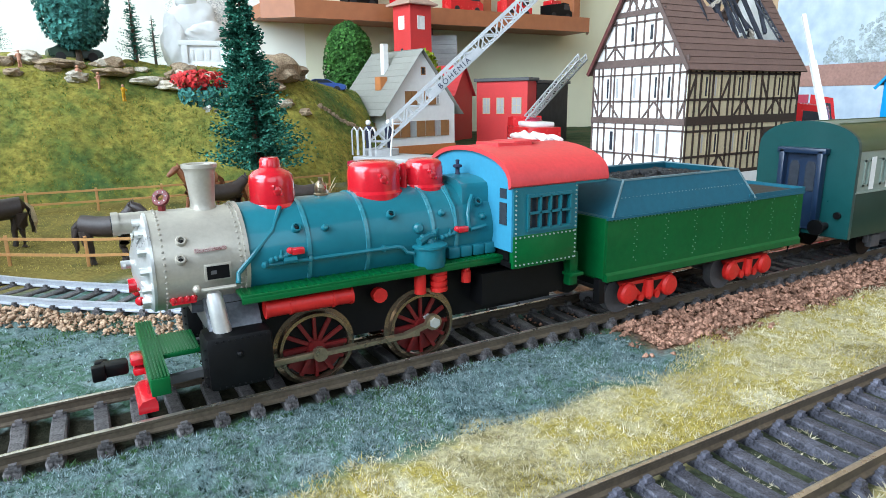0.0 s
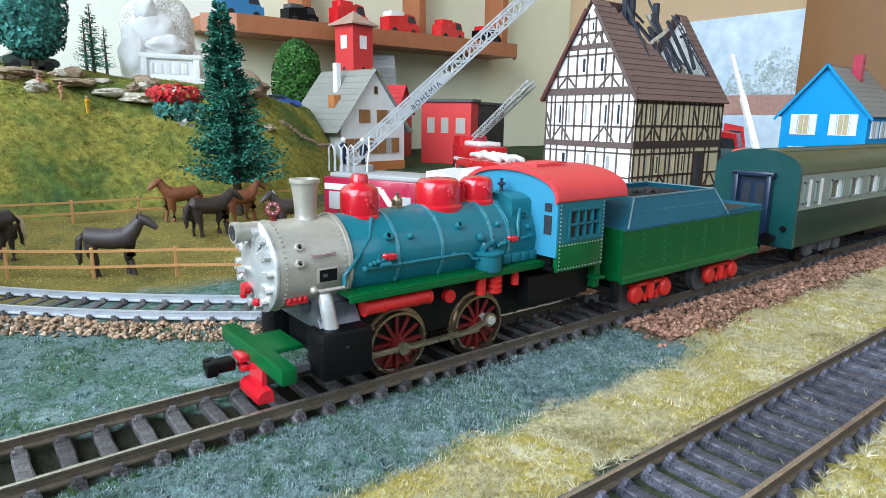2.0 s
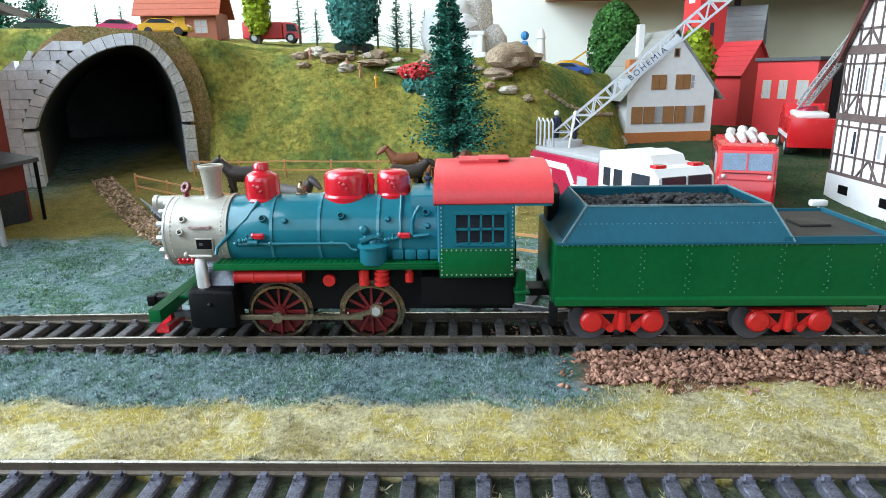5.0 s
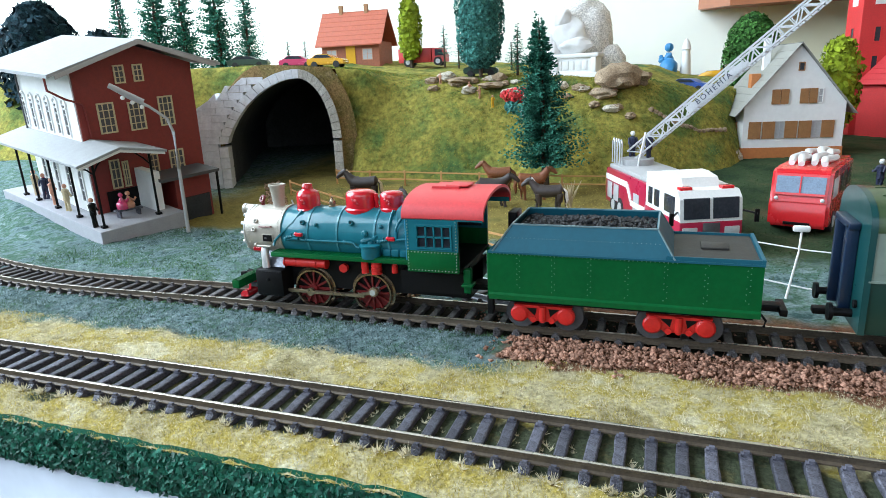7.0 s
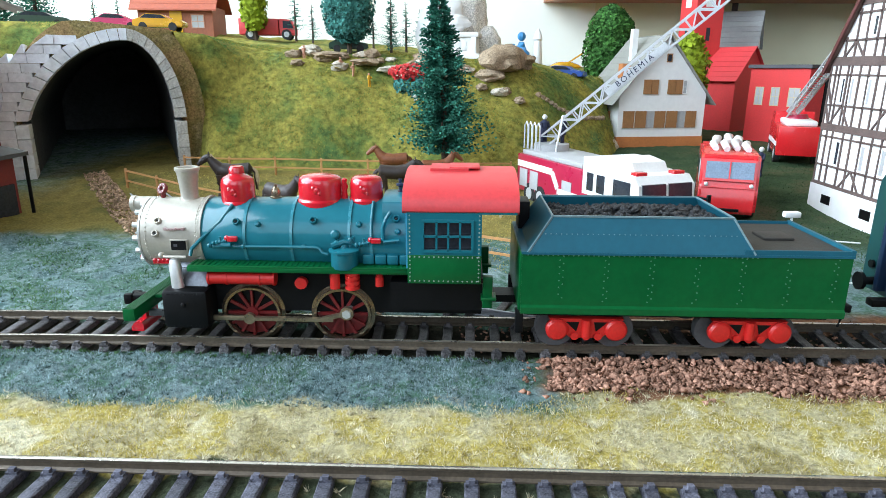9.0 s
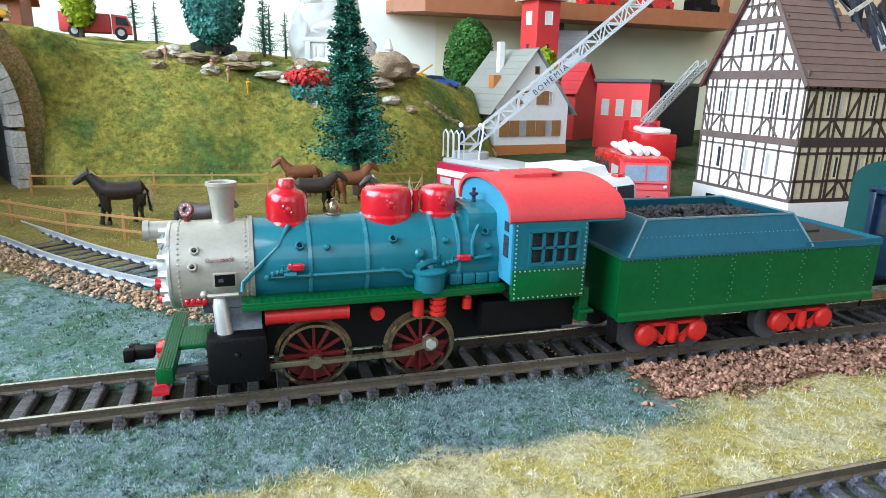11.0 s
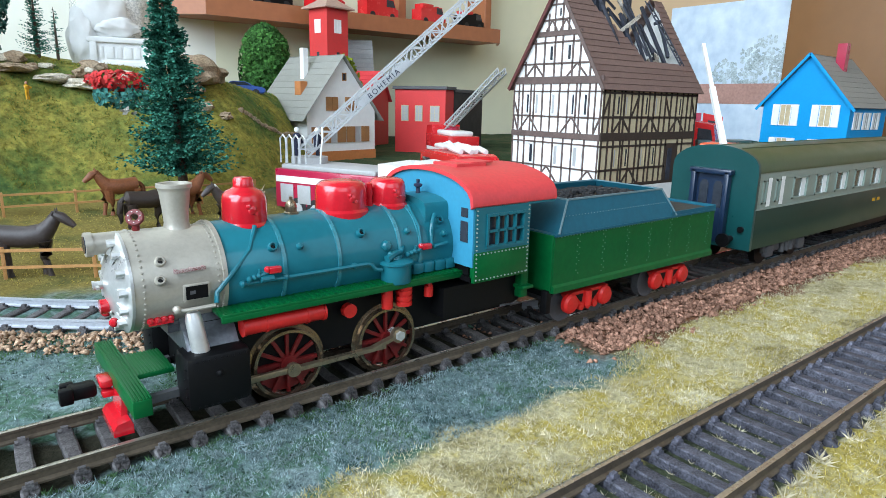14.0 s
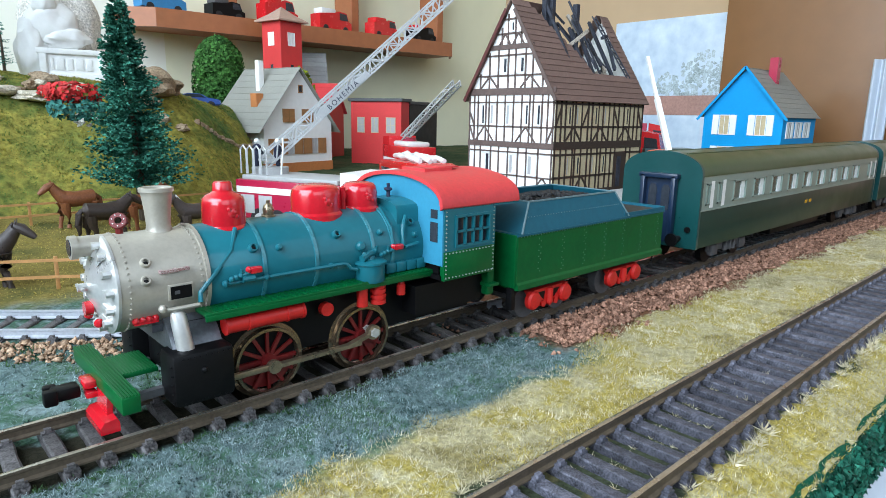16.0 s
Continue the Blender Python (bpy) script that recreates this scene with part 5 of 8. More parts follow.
        for y in (-9.5, 9.5):
            cyl(b, (xe, y, 13), (xe - d * 5, y, 13), 1.2, n=12)
            cyl(b, (xe - d * 5, y, 13), (xe - d * 6, y, 13), 2.6, n=16)
        box(b, min(xe, xe - d * 8), -1.6, 9, max(xe, xe - d * 8), 1.6, 11, 0.3)
        part("buffer", b, BLACK, t, "black buffers and coupler")
        for y in (-13.2, 13.2):
            b = bmesh.new()
            cyl(b, (xe - d * 0.2, y, 17), (xe - d * 0.9, y, 17), 1.2, n=12)
            part("tail_lamp", b, BLACK, e)
    for xb in (38, ln - 38):
        b = bmesh.new()
        box(b, xb - 6, -11.6, 6, xb + 6, 11.6, 9, 0.5)
        bg = part("bogie", b, DARK_GREY, t, "dark grey bogie")
        for s in (-1, 1):
            b = bmesh.new()
            box(b, xb - 18, min(s * 11.6, s * 13.4), 5, xb + 18, max(s * 11.6, s * 13.4), 9, 0.6)
            for dx in (-14, 14):
                box(b, xb + dx - 3, min(s * 12, s * 14.4), 3.5, xb + dx + 3, max(s * 12, s * 14.4), 8.2, 0.7)
            for dx in (-4, 0, 4):
                cyl(b, (xb + dx, s * 14, 4.5), (xb + dx, s * 14, 9), 1.1, n=8)
            part("side_frame", b, DARK_GREY, bg)
            for dx in (-14, 14):
                b = bmesh.new()
                cyl(b, (xb + dx, s * 8.2, 5.4), (xb + dx, s * 10.6, 5.4), 5.4, n=20)
                part("wheel", b, BLACK, bg)
    b = bmesh.new()
    box(b, 90, -12, 4.5, 160, 12, 10, 0.8)
    box(b, 1, -14, 9, ln - 1, 14, 12)
    part("underframe", b, BLACK, t)
    b = bmesh.new()
    for dx in (0, 6):
        box(b, 119 + dx, -17.0, 18.6, 122 + dx, -16.75, 20.2)
    part("emblem", b, CAR_YELLOW, t, "small gold emblem")
    return t


coach("passenger_coach", 150, "dark green and grey model passenger coach with olive roof")
coach("passenger_coach", 406, "dark green and grey model passenger coach behind the first")


# ---- buildings ----
def face_matrix(side, w, l):
    """Frame of a house wall: x runs right along it, y up, z outwards."""
    if side == "front":
        return Matrix(((1, 0, 0, 0), (0, 0, -1, 0), (0, 1, 0, 0), (0, 0, 0, 1)))
    if side == "right":
        return Matrix(((0, 0, 1, w / 2), (1, 0, 0, l / 2), (0, 1, 0, 0), (0, 0, 0, 1)))
    return Matrix(((0, 0, -1, -w / 2), (-1, 0, 0, l / 2), (0, 1, 0, 0), (0, 0, 0, 1)))


def on_face(bm, m, boxes):
    for x0, y0, x1, y1, z0, z1 in boxes:
        vs = box(bm, x0, y0, z0, x1, y1, z1)
        bmesh.ops.transform(bm, matrix=m, verts=vs)


def house_window(t, m, u, v, w, h, frame_m, pane_m, cols=2, rows=2, d=0.5, bar=0.7):
    """A frame round the opening, with each glazing bar and the pane as parts of it."""
    b = bmesh.new()
    loops = [[b.verts.new(m @ Vector((x, y, z))) for x, y in ((u + i, v + i), (u + w - i, v + i), (u + w - i, v + h - i), (u + i, v + h - i))] for i, z in ((0, -0.3), (0, d), (bar, d), (bar, -0.3))]
    for p, q in zip(loops, loops[1:] + loops[:1]):
        for k in range(4):
            b.faces.new((p[k], p[(k + 1) % 4], q[(k + 1) % 4], q[k]))
    bmesh.ops.recalc_face_normals(b, faces=b.faces[:])
    f = part("window", b, frame_m, t, smooth=0)
    bars = [(u + w * k / cols - bar * 0.3, v + bar, u + w * k / cols + bar * 0.3, v + h - bar, -0.3, d * 0.8) for k in range(1, cols)]
    bars += [(u + bar, v + h * k / rows - bar * 0.3, u + w - bar, v + h * k / rows + bar * 0.3, -0.3, d * 0.78) for k in range(1, rows)]
    for bx in bars:
        b = bmesh.new()
        on_face(b, m, [bx])
        part("glazing_bar", b, frame_m, f, smooth=0)
    b = bmesh.new()
    on_face(b, m, [(u + 0.2, v + 0.2, u + w - 0.2, v + h - 0.2, -0.3, d * 0.3)])
    part("pane", b, pane_m, f, smooth=0)
    return f


def panels(name, t, m, material, boxes, label=""):
    for bx in boxes:
        b = bmesh.new()
        on_face(b, m, [bx])
        part(name, b, material, t, label, smooth=0)


def roof_slopes(t, w, l, eave, ridge, over, end, material, courses=9, thick=1.4, label="", hole=None):
    """Two slopes of overlapping tile courses over a ridge that runs along y."""
    half = w / 2
    rise = ridge - eave
    for s in (-1, 1):
        x_out, z_out = s * (half + over), eave - rise * over / half
        for k in range(courses):
            f0, f1 = k / courses, (k + 1) / courses + 0.012
            p0, p1 = Vector((x_out * (1 - f0), 0, z_out + (ridge - z_out) * f0)), Vector((x_out * (1 - f1), 0, z_out + (ridge - z_out) * f1))
            nrm = Vector((s * rise, 0, half)).normalized()
            gap = hole(s, f0) if hole else None
            for y0, y1 in ([(-end, gap[0]), (gap[1], l + end)] if gap else [(-end, l + end)]):
                b = bmesh.new()
                vs = [b.verts.new(q) for y in (y0, y1) for q in (Vector((p0.x, y, p0.z)), Vector((p1.x, y, p1.z)), Vector((p1.x, y, p1.z)) + nrm * (thick * 0.55), Vector((p0.x, y, p0.z)) + nrm * thick)]
                for f in ((0, 1, 2, 3), (7, 6, 5, 4), (0, 4, 5, 1), (1, 5, 6, 2), (2, 6, 7, 3), (3, 7, 4, 0)):
                    b.faces.new([vs[i] for i in f])
                bmesh.ops.recalc_face_normals(b, faces=b.faces)
                part("roof_course", b, material, t, label if k == 0 else "", smooth=0)


def gable_body(t, w, l, eave, ridge, material, label):
    b = bmesh.new()
    prism(b, [(-w / 2, -6), (w / 2, -6), (w / 2, eave), (0, ridge - 0.6), (-w / 2, eave)], "y", 0, l)
    return part("wall", b, material, t, label, smooth=0)


def timber_house():
    w, l, e, r = 72.0, 100.0, 73.0, 130.0
    t = thing("half_timbered_house", 222, 146.5, 0, -90, "white half-timbered model house with a burnt-out brown roof", "model house")
    h, q = w / 2, l / 2
    b = bmesh.new()
    prism(b, [(-h, -6), (h, -6), (h, e), (-h, e)], "y", 0, l)
    part("wall", b, INFILL, t, "white rendered walls", smooth=0)
    for y0, y1 in ((0, 2.5), (l - 2.5, l)):
        b = bmesh.new()
        prism(b, [(-h, e), (h, e), (0, r - 0.6)], "y", y0, y1)
        part("gable", b, INFILL, t, "white rendered gable", smooth=0)
    b = bmesh.new()
    box(b, -h + 1, 2.6, e + 0.1, h - 1, l - 2.6, e + 1.5)
    part("attic_floor", b, CHAR, t, "charred attic floor", smooth=0)
    fr, rt = face_matrix("front", w, l), face_matrix("right", w, l)
    # the long wall's shade is in its deeper plaster and timber colours
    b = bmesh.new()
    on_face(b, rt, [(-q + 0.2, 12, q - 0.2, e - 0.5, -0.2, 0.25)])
    part("side_plaster", b, INFILL_YELLOW, t, "cream plastered long wall, its colour deepened for shade", smooth=0)
    b = bmesh.new()
    prism(b, [(-h - 0.8, -6), (h + 0.8, -6), (h + 0.8, 12), (-h - 0.8, 12)], "y", -0.8, l + 0.8)
    base = part("base", b, WHITE, t, "white plastered base", smooth=0)
    for u, v in ((-24, 3), (10, 2.5)):
        b = bmesh.new()
        on_face(b, fr, [(u, v, u + 8, v + 4.5, 0.7, 1.1)])
        part("vent", b, BLACK, base, smooth=0)

    def timber(m, material, items):
        """One beam of the frame for each item: an upright box, or a brace between two points."""
        for p in items:
            b = bmesh.new()
            if len(p) == 4:
                on_face(b, m, [(*p, -0.2, 0.7)])
            else:
                x0, y0, x1, y1, wd = p
                d = Vector((x1 - x0, y1 - y0))
                vs = box(b, 0, -wd / 2, -0.2, d.length, wd / 2, 0.65)
                bmesh.ops.transform(b, matrix=m @ Matrix.Translation((x0, y0, 0)) @ Matrix.Rotation(math.atan2(d.y, d.x), 4, "Z"), verts=vs)
            part("beam", b, material, t, smooth=0)

    def half(z):
        return h * (r - z) / (r - e)

    def storey(width, z0, z1, sill, lintel, posts, braces, tw):
        """Posts, two rails and paired braces of one storey."""
        it = [(-width, sill - tw / 2, width, sill + tw / 2), (-width, lintel - tw / 2, width, lintel + tw / 2)]
        it += [(u - tw / 2, z0, u + tw / 2, z1) for u in posts]
        for c in braces:
            it += [(c, sill, c - 8, z0, tw), (c, sill, c + 8, z0, tw)]
        return it

    it = [(-h - 0.3, 12, h + 0.3, 13.6), (-h - 0.3, 40.4, h + 0.3, 44), (-h - 0.3, e, h + 0.3, e + 4.4), (-half(101), 101, half(101), 104)]
    it += storey(h, 44, e, 53.4, 68.6, (-35.4, -31, -27.6, -20.4, -17.6, -10.4, -3.6, 3.6, 10.4, 16.8, 19.6, 26.6, 31, 35.4), (-21.5, 14), 0.85)
    it += storey(h, 13.6, 40.4, 22.6, 37.4, (-35.4, -30, -24.6, -15, -8, 0, 8.6, 15.6, 25, 35.4), (-4, 29), 0.85)
    it += [(-h + 1, 53, -h + 5, 44, 1.0), (h - 1, 53, h - 5, 44, 1.0), (-h + 1, 62, -h + 5, 53.4, 1.0)]
    it += [(-half(85), 84.6, half(85), 85.6), (-half(97.5), 97, half(97.5), 98)]
    it += [(u - 0.5, e + 4.4, u + 0.5, min(101, r - 2 - (r - e) * abs(u) / h)) for u in (-26, -18, -10.4, -2, 4, 12.2, 18, 26)]
    for c in (-18, 16):
        it += [(c, 85, c - 7.5, e + 4.4, 0.95), (c, 85, c + 7.5, e + 4.4, 0.95)]
    it += [(-half(110.5), 110, half(110.5), 111), (-half(119), 118.6, half(119), 119.6)]
    it += [(u - 0.45, 104, u + 0.45, r - 3 - (r - e) * abs(u) / h) for u in (-8, -3, 3, 8)]
    for c in (-5.5, 5.5):
        it += [(c, 110.5, c - 4.5, 104, 0.9), (c, 110.5, c + 4.5, 104, 0.9)]
    timber(fr, TIMBER, it)
    it = [(-q, 12, q, 14), (-q, 40.2, q, 45), (-q, 70.2, q, e)]
    it += storey(q, 45, 70.4, 54, 68, (-49, -44, -39.6, -32.8, -29.6, -23, -16, -11.6, -4.8, 0.6, 7.4, 13, 19, 25.4, 32.4, 38, 43, 49), (-31, -2, 28), 1.3)
    it += storey(q, 14, 40.2, 23, 37, (-49, -43, -37.6, -31, -28.4, -22, -15, -10.6, -4, 0, 6.4, 12, 17, 30.6, 36, 49), (-20, 40), 1.3)
    it += [(-44, 66, -49, 54, 1.3), (-16, 66, -22, 54, 1.3), (13, 66, 19, 54, 1.3), (43, 66, 48, 54, 1.3)]
    timber(rt, TIMBER_SHADED, it)

    def casement(m, u, v, ww, hh, frame_m, dark):
        """A window with one pale leaf and one that stands dark."""
        f = house_window(t, m, u, v, ww, hh, frame_m, WHITE if frame_m is WHITE else ASH_WOOD, 2, 1, 0.55, 0.7)
        b = bmesh.new()
        k = u + ww * (0.56 if dark else 0.12)
        on_face(b, m, [(k, v + 1.0, k + ww * 0.30, v + hh - 1.2, 0.1, 0.3)])
        part("leaf", b, DARK_GLASS if dark else GREY_PLASTIC, f, smooth=0)

    for k, (u, ww) in enumerate(((-26.6, 5.4), (-16.6, 5.4), (-2.8, 5.6), (11.2, 5), (20.4, 5.4))):
        casement(fr, u, 54.2, ww, 13.6, WHITE, k in (0, 3, 4))
    for k, (u, ww) in enumerate(((-23.6, 7.6), (1, 6.6), (16.4, 7.4))):
        casement(fr, u, 23.2, ww, 13.4, WHITE, k == 0)
    for u in (-9.4, 4.8):
        casement(fr, u, 86.2, 6.6, 10.2, WHITE, True)
    casement(fr, -2.4, 111.4, 4.8, 6.6, WHITE, True)
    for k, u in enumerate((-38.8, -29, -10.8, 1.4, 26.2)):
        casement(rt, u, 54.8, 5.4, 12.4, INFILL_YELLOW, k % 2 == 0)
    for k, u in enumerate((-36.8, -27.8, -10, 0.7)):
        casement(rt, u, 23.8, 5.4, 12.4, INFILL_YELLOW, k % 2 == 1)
    b = bmesh.new()
    on_face(b, rt, [(18, 12, 29.6, 36.4, 0.2, 0.9)])
    d = part("door", b, TIMBER_SHADED, t, "dark brown door", smooth=0)
    b = bmesh.new()
    on_face(b, rt, [(19.6, 14, 24.4, 34.6, 0.8, 1.1)])
    part("door_leaf", b, CHAR, d, smooth=0)

    def burnt(side, f):
        """The stretch of the ridge's length that the fire took, at height f of the slope."""
        if side > 0 and f > 0.24:
            return 52 - 42 * ((f - 0.24) / 0.76) ** 1.2 + 2.5 * n3(f * 40, 1, 3.0), 92 + 2.0 * n3(f * 40, 7, 3.0)
        if side < 0 and f > 0.6:
            return 30, 88
        return None

    roof_slopes(t, w, l, e, r, 2.4, 2.6, ROOF_TILE, 17, 0.9, "brown tiled roof", hole=burnt)
    for s in (-1, 1):
        b = bmesh.new()
        beam(b, (s * (h + 2.4), -2.9, e - 3.6), (s * (h * 0.1 if s > 0 else 3.4), -2.9, r - (5.6 if s > 0 else 5.2)), 0.9, 2.2)
        part("barge_board", b, DARK_RED_WOOD if s < 0 else TIMBER, t, "dark red barge board" if s < 0 else "", smooth=0)
    # charred rafters, planks and stacks in the hole
    rnd = random.Random(4)

    def slope(x):
        return e + (r - e) * (1 - abs(x) / h)

    for k in range(12):
        y = 34 + 4.8 * k + rnd.uniform(-2, 2)
        x0, x1 = rnd.uniform(20, 29), rnd.uniform(-4, 12)
        b = bmesh.new()
        beam(b, (x0, y + rnd.uniform(-3, 3), slope(x0) - rnd.uniform(0, 5)), (x1, y + rnd.uniform(-14, 10), slope(x1) + rnd.uniform(-14, 7)), rnd.uniform(1.1, 1.9))
        part("charred_rafter", b, CHAR, t, "charred black rafter", smooth=0)
    for k in range(16):
        b = bmesh.new()
        pt = Vector((rnd.uniform(2, 24), rnd.uniform(36, 86), 0))
        pt.z = slope(pt.x) - rnd.uniform(2, 14)
        beam(b, pt, pt + Vector((rnd.uniform(-10, 8), rnd.uniform(-16, 16), rnd.uniform(-4, 12))), rnd.uniform(0.8, 1.6), rnd.uniform(1.4, 2.6))
        part("charred_plank", b, ASH_WOOD if k % 3 == 0 else CHAR, t, smooth=0)
    for y, x, z1 in ((29, 2, 141), (33, 4, 137), (58, 5, 134)):
        b = bmesh.new()
        box(b, x - 1.8, y - 1.8, 96, x + 1.8, y + 1.8, z1, 0.3)
        part("flue", b, CHAR, t, "sooty black chimney stack", smooth=0)
    for x, y, z, sx in ((20, 60, 84, 7), (17, 72, 88, 6), (22, 80, 82, 5)):
        b = bmesh.new()
        vs = bmesh.ops.create_icosphere(b, subdivisions=2, radius=1.0)["verts"]
        for v in vs:
            v.co = Vector((x, y, z)) + Vector((v.co.x * sx * 0.7, v.co.y * sx, v.co.z * sx * 0.6)) * (1 + 0.5 * noise.noise(v.co * 2 + Vector((x, 0, 0))))
        part("rubble", b, ASH_WOOD, t, "pale scorched rubble under the roof", smooth=0)
    b = bmesh.new()
    lo, hi = Vector((28, 91, slope(28) + 1.5)), Vector((4, 80, slope(4) + 5))
    for s in (-2.0, 2.0):
        beam(b, lo + Vector((0, s, 0)), hi + Vector((0, s, 0)), 0.9)
    for k in range(11):
        c = lo.lerp(hi, (k + 0.5) / 11)
        beam(b, c + Vector((0, -2, 0)), c + Vector((0, 2, 0)), 0.8)
    part("roof_ladder", b, CHAR, t, "dark ladder leaning in the burnt roof", smooth=0)
    return t


timber_house()


def grey_house():
    w, l, e, r = 72.0, 68.0, 40.0, 84.0
    t = thing("grey_house", 187, 349, 12, 10, "grey-roofed model house with brown shutters", "model house")
    gable_body(t, w, l, e, r, WHITE, "pale grey plastered walls")
    fr, lf = face_matrix("front", w, l), face_matrix("left", w, l)
    b = bmesh.new()
    prism(b, [(-w / 2 - 0.6, -6), (w / 2 + 0.6, -6), (w / 2 + 0.6, 7), (-w / 2 - 0.6, 7)], "y", -0.6, l + 0.6)
    part("base", b, ORANGE, t, "orange-brown base", smooth=0)
    roof_slopes(t, w, l, e, r, 7, 4, ROOF_TAUPE, 10, 0.55, "smooth pale grey roof")
    for u in (-32, -22, -6, 4, 20):
        panels("shutter", t, fr, SHUTTER, [(u, 14, u + 9, 27, 0, 0.9)], "brown shutter")
    for u in (-13, 13):
        house_window(t, fr, u, 14, 7, 13, GREY_PLASTIC, GREY_PLASTIC, 2, 2)
    for u in (-17, 3):
        panels("shutter", t, fr, SHUTTER, [(u, 40, u + 6, 51, 0, 0.9), (u + 6.4, 40, u + 12, 51, 0, 0.9)])
    house_window(t, fr, 15.4, 40, 4, 11, WHITE, GREY_PLASTIC, 1, 2)
    house_window(t, fr, 0, 64, 4.5, 6.5, SHUTTER, DARK_GLASS, 1, 1)
    for u in (-24, -8, 10):
        panels("shutter", t, lf, SHUTTER, [(u, 14, u + 8, 26, 0, 0.9)])
    b = bmesh.new()
    box(b, -16, 30, 64, -11, 35, 90, 0.3)
    part("chimney", b, WHITE, t, "white chimney", smooth=0)
    b = bmesh.new()
    box(b, -27, 20, 52, -20, 28, 63, 0.3)
    part("dormer", b, ORANGE, t, smooth=0)


grey_house()


def fire_tower():
    t = thing("red_tower", 272, 528, 16, 12, "red square model tower with a pale pyramid roof", "model tower")
    b = bmesh.new()
    box(b, -15, -15, -4, 15, 15, 140.6, 0.4)
    part("wall", b, RED_WALL, t, "red tower walls", smooth=0)
    b = bmesh.new()
    lathe(b, [(29, 140), (29, 141.5), (15, 148), (3, 155), (0.001, 157)], 4, Matrix.Rotation(radians(45), 4, "Z"))
    part("roof", b, ROOF_PALE, t, "pale pinkish brown pyramid roof", smooth=0)
    fr, lf = (Matrix.Translation((0, -15, 0)) @ face_matrix(k, 30, 30) for k in ("front", "left"))
    for m in (fr, lf):
        house_window(t, m, -5, 115, 10, 14, WHITE, WHITE, 2, 2)
        house_window(t, m, -3, 82, 6, 14, RED_WALL, DARK_GLASS, 1, 1)
        house_window(t, m, -3, 56, 6, 14, RED_WALL, DARK_GLASS, 1, 1)


fire_tower()


def flat_shed(name, x, y, z, rz, w, l, h, wall_m, roof_m, label, wins=(), frame=WHITE):
    t = thing(name, x, y, z, rz, label, "model building")
    b = bmesh.new()
    box(b, -w / 2, 0, -6, w / 2, l, h, 0.4)
    part("wall", b, wall_m, t, smooth=0)
    b = bmesh.new()
    box(b, -w / 2 - 2, -2, h, w / 2 + 2, l + 2, h + 3, 0.4)
    part("roof", b, roof_m, t, smooth=0)
    fr = face_matrix("front", w, l)
    for u, v, ww, hh in wins:
        house_window(t, fr, u, v, ww, hh, frame, GREY_PLASTIC, 2, 2)
    return t


flat_shed("red_workshop", 288, 378, 10, -62, 54, 20, 62, RED_WALL, DARK_GREY, "red model workshop with pale windows and dark roof", [(-20, 32, 8, 15), (-5, 32, 8, 15), (11, 32, 10, 15)], INFILL_YELLOW)
# added black block: the workshop's side wall with its shade as colour
flat_shed("workshop_shaded_side", 308.6, 383.4, 10, -62, 44, 80, 60, BLACK, DARK_GREY, "black block standing in for the red workshop's shaded side")
t = thing("red_roofed_house", 312, 486, 14, 34, "small model house with a bright red roof", "model house")
gable_body(t, 48, 50, 50, 78, RED_WALL, "red walls")
roof_slopes(t, 48, 50, 50, 78, 4, 3, ROOF_RED, 7, 0.8, "bright red roof")
t = thing("grey_roofed_house", 352, 572, 14, 62, "distant pale model house with a grey roof", "model house")
gable_body(t, 54, 60, 84, 118, WHITE, "pale walls")
roof_slopes(t, 54, 60, 84, 118, 4, 3, ROOF_GREY, 7, 0.8, "grey roof")
b = bmesh.new()
box(b, 8, 26, 96, 14, 32, 128)
part("chimney", b, DARK_GREY, t, smooth=0)


def blue_house():
    w, l, e, r = 74.0, 86.0, 62.0, 104.0
    t = thing("blue_house", 536, 130, 4, -90, "bright blue model house with white shutters and grey roof", "model house")
    gable_body(t, w, l, e, r, HOUSE_BLUE, "bright blue walls")
    fr, rt = face_matrix("front", w, l), face_matrix("right", w, l)
    roof_slopes(t, w, l, e, r, 3, 3, ROOF_TAUPE, 10, 0.5, "smooth grey roof")
    b = bmesh.new()
    for s in (-1, 1):
        beam(b, (s * (w / 2 + 5), -4.6, e - 6), (0, -4.6, r + 1), 0.8, 2.2)
    part("barge_board", b, HOUSE_BLUE, t, smooth=0)
    for u in (-26, 8):
        for v in (12, 42):
            house_window(t, fr, u + 4.5, v, 10, 19, WHITE, MANE, 2, 1)
            panels("shutter", t, fr, WHITE, [(u - 2, v, u + 4, v + 19, 0, 0.8), (u + 15, v, u + 21, v + 19, 0, 0.8)], "white shutter")
    for u in (-34, -12, 10):
        house_window(t, rt, u + 4, 40, 9, 15, WHITE, GREY_PLASTIC, 2, 1)
        panels("shutter", t, rt, WHITE, [(u, 40, u + 3.5, 55, 0, 0.8), (u + 13.5, 40, u + 17, 55, 0, 0.8)], "white shutter")
    b = bmesh.new()
    box(b, 4, 40, 88, 12, 48, 116, 0.4)
    part("chimney", b, FIRE_CRIMSON, t, "dark red chimney", smooth=0)


blue_house()


STATION = Matrix.Translation((-0.2091, 0.0618, -0.004)) @ Matrix.Rotation(radians(161), 4, "Z") @ Matrix.Rotation(radians(-3.2), 4, "X") @ Matrix.Rotation(radians(-5.4), 4, "Y")


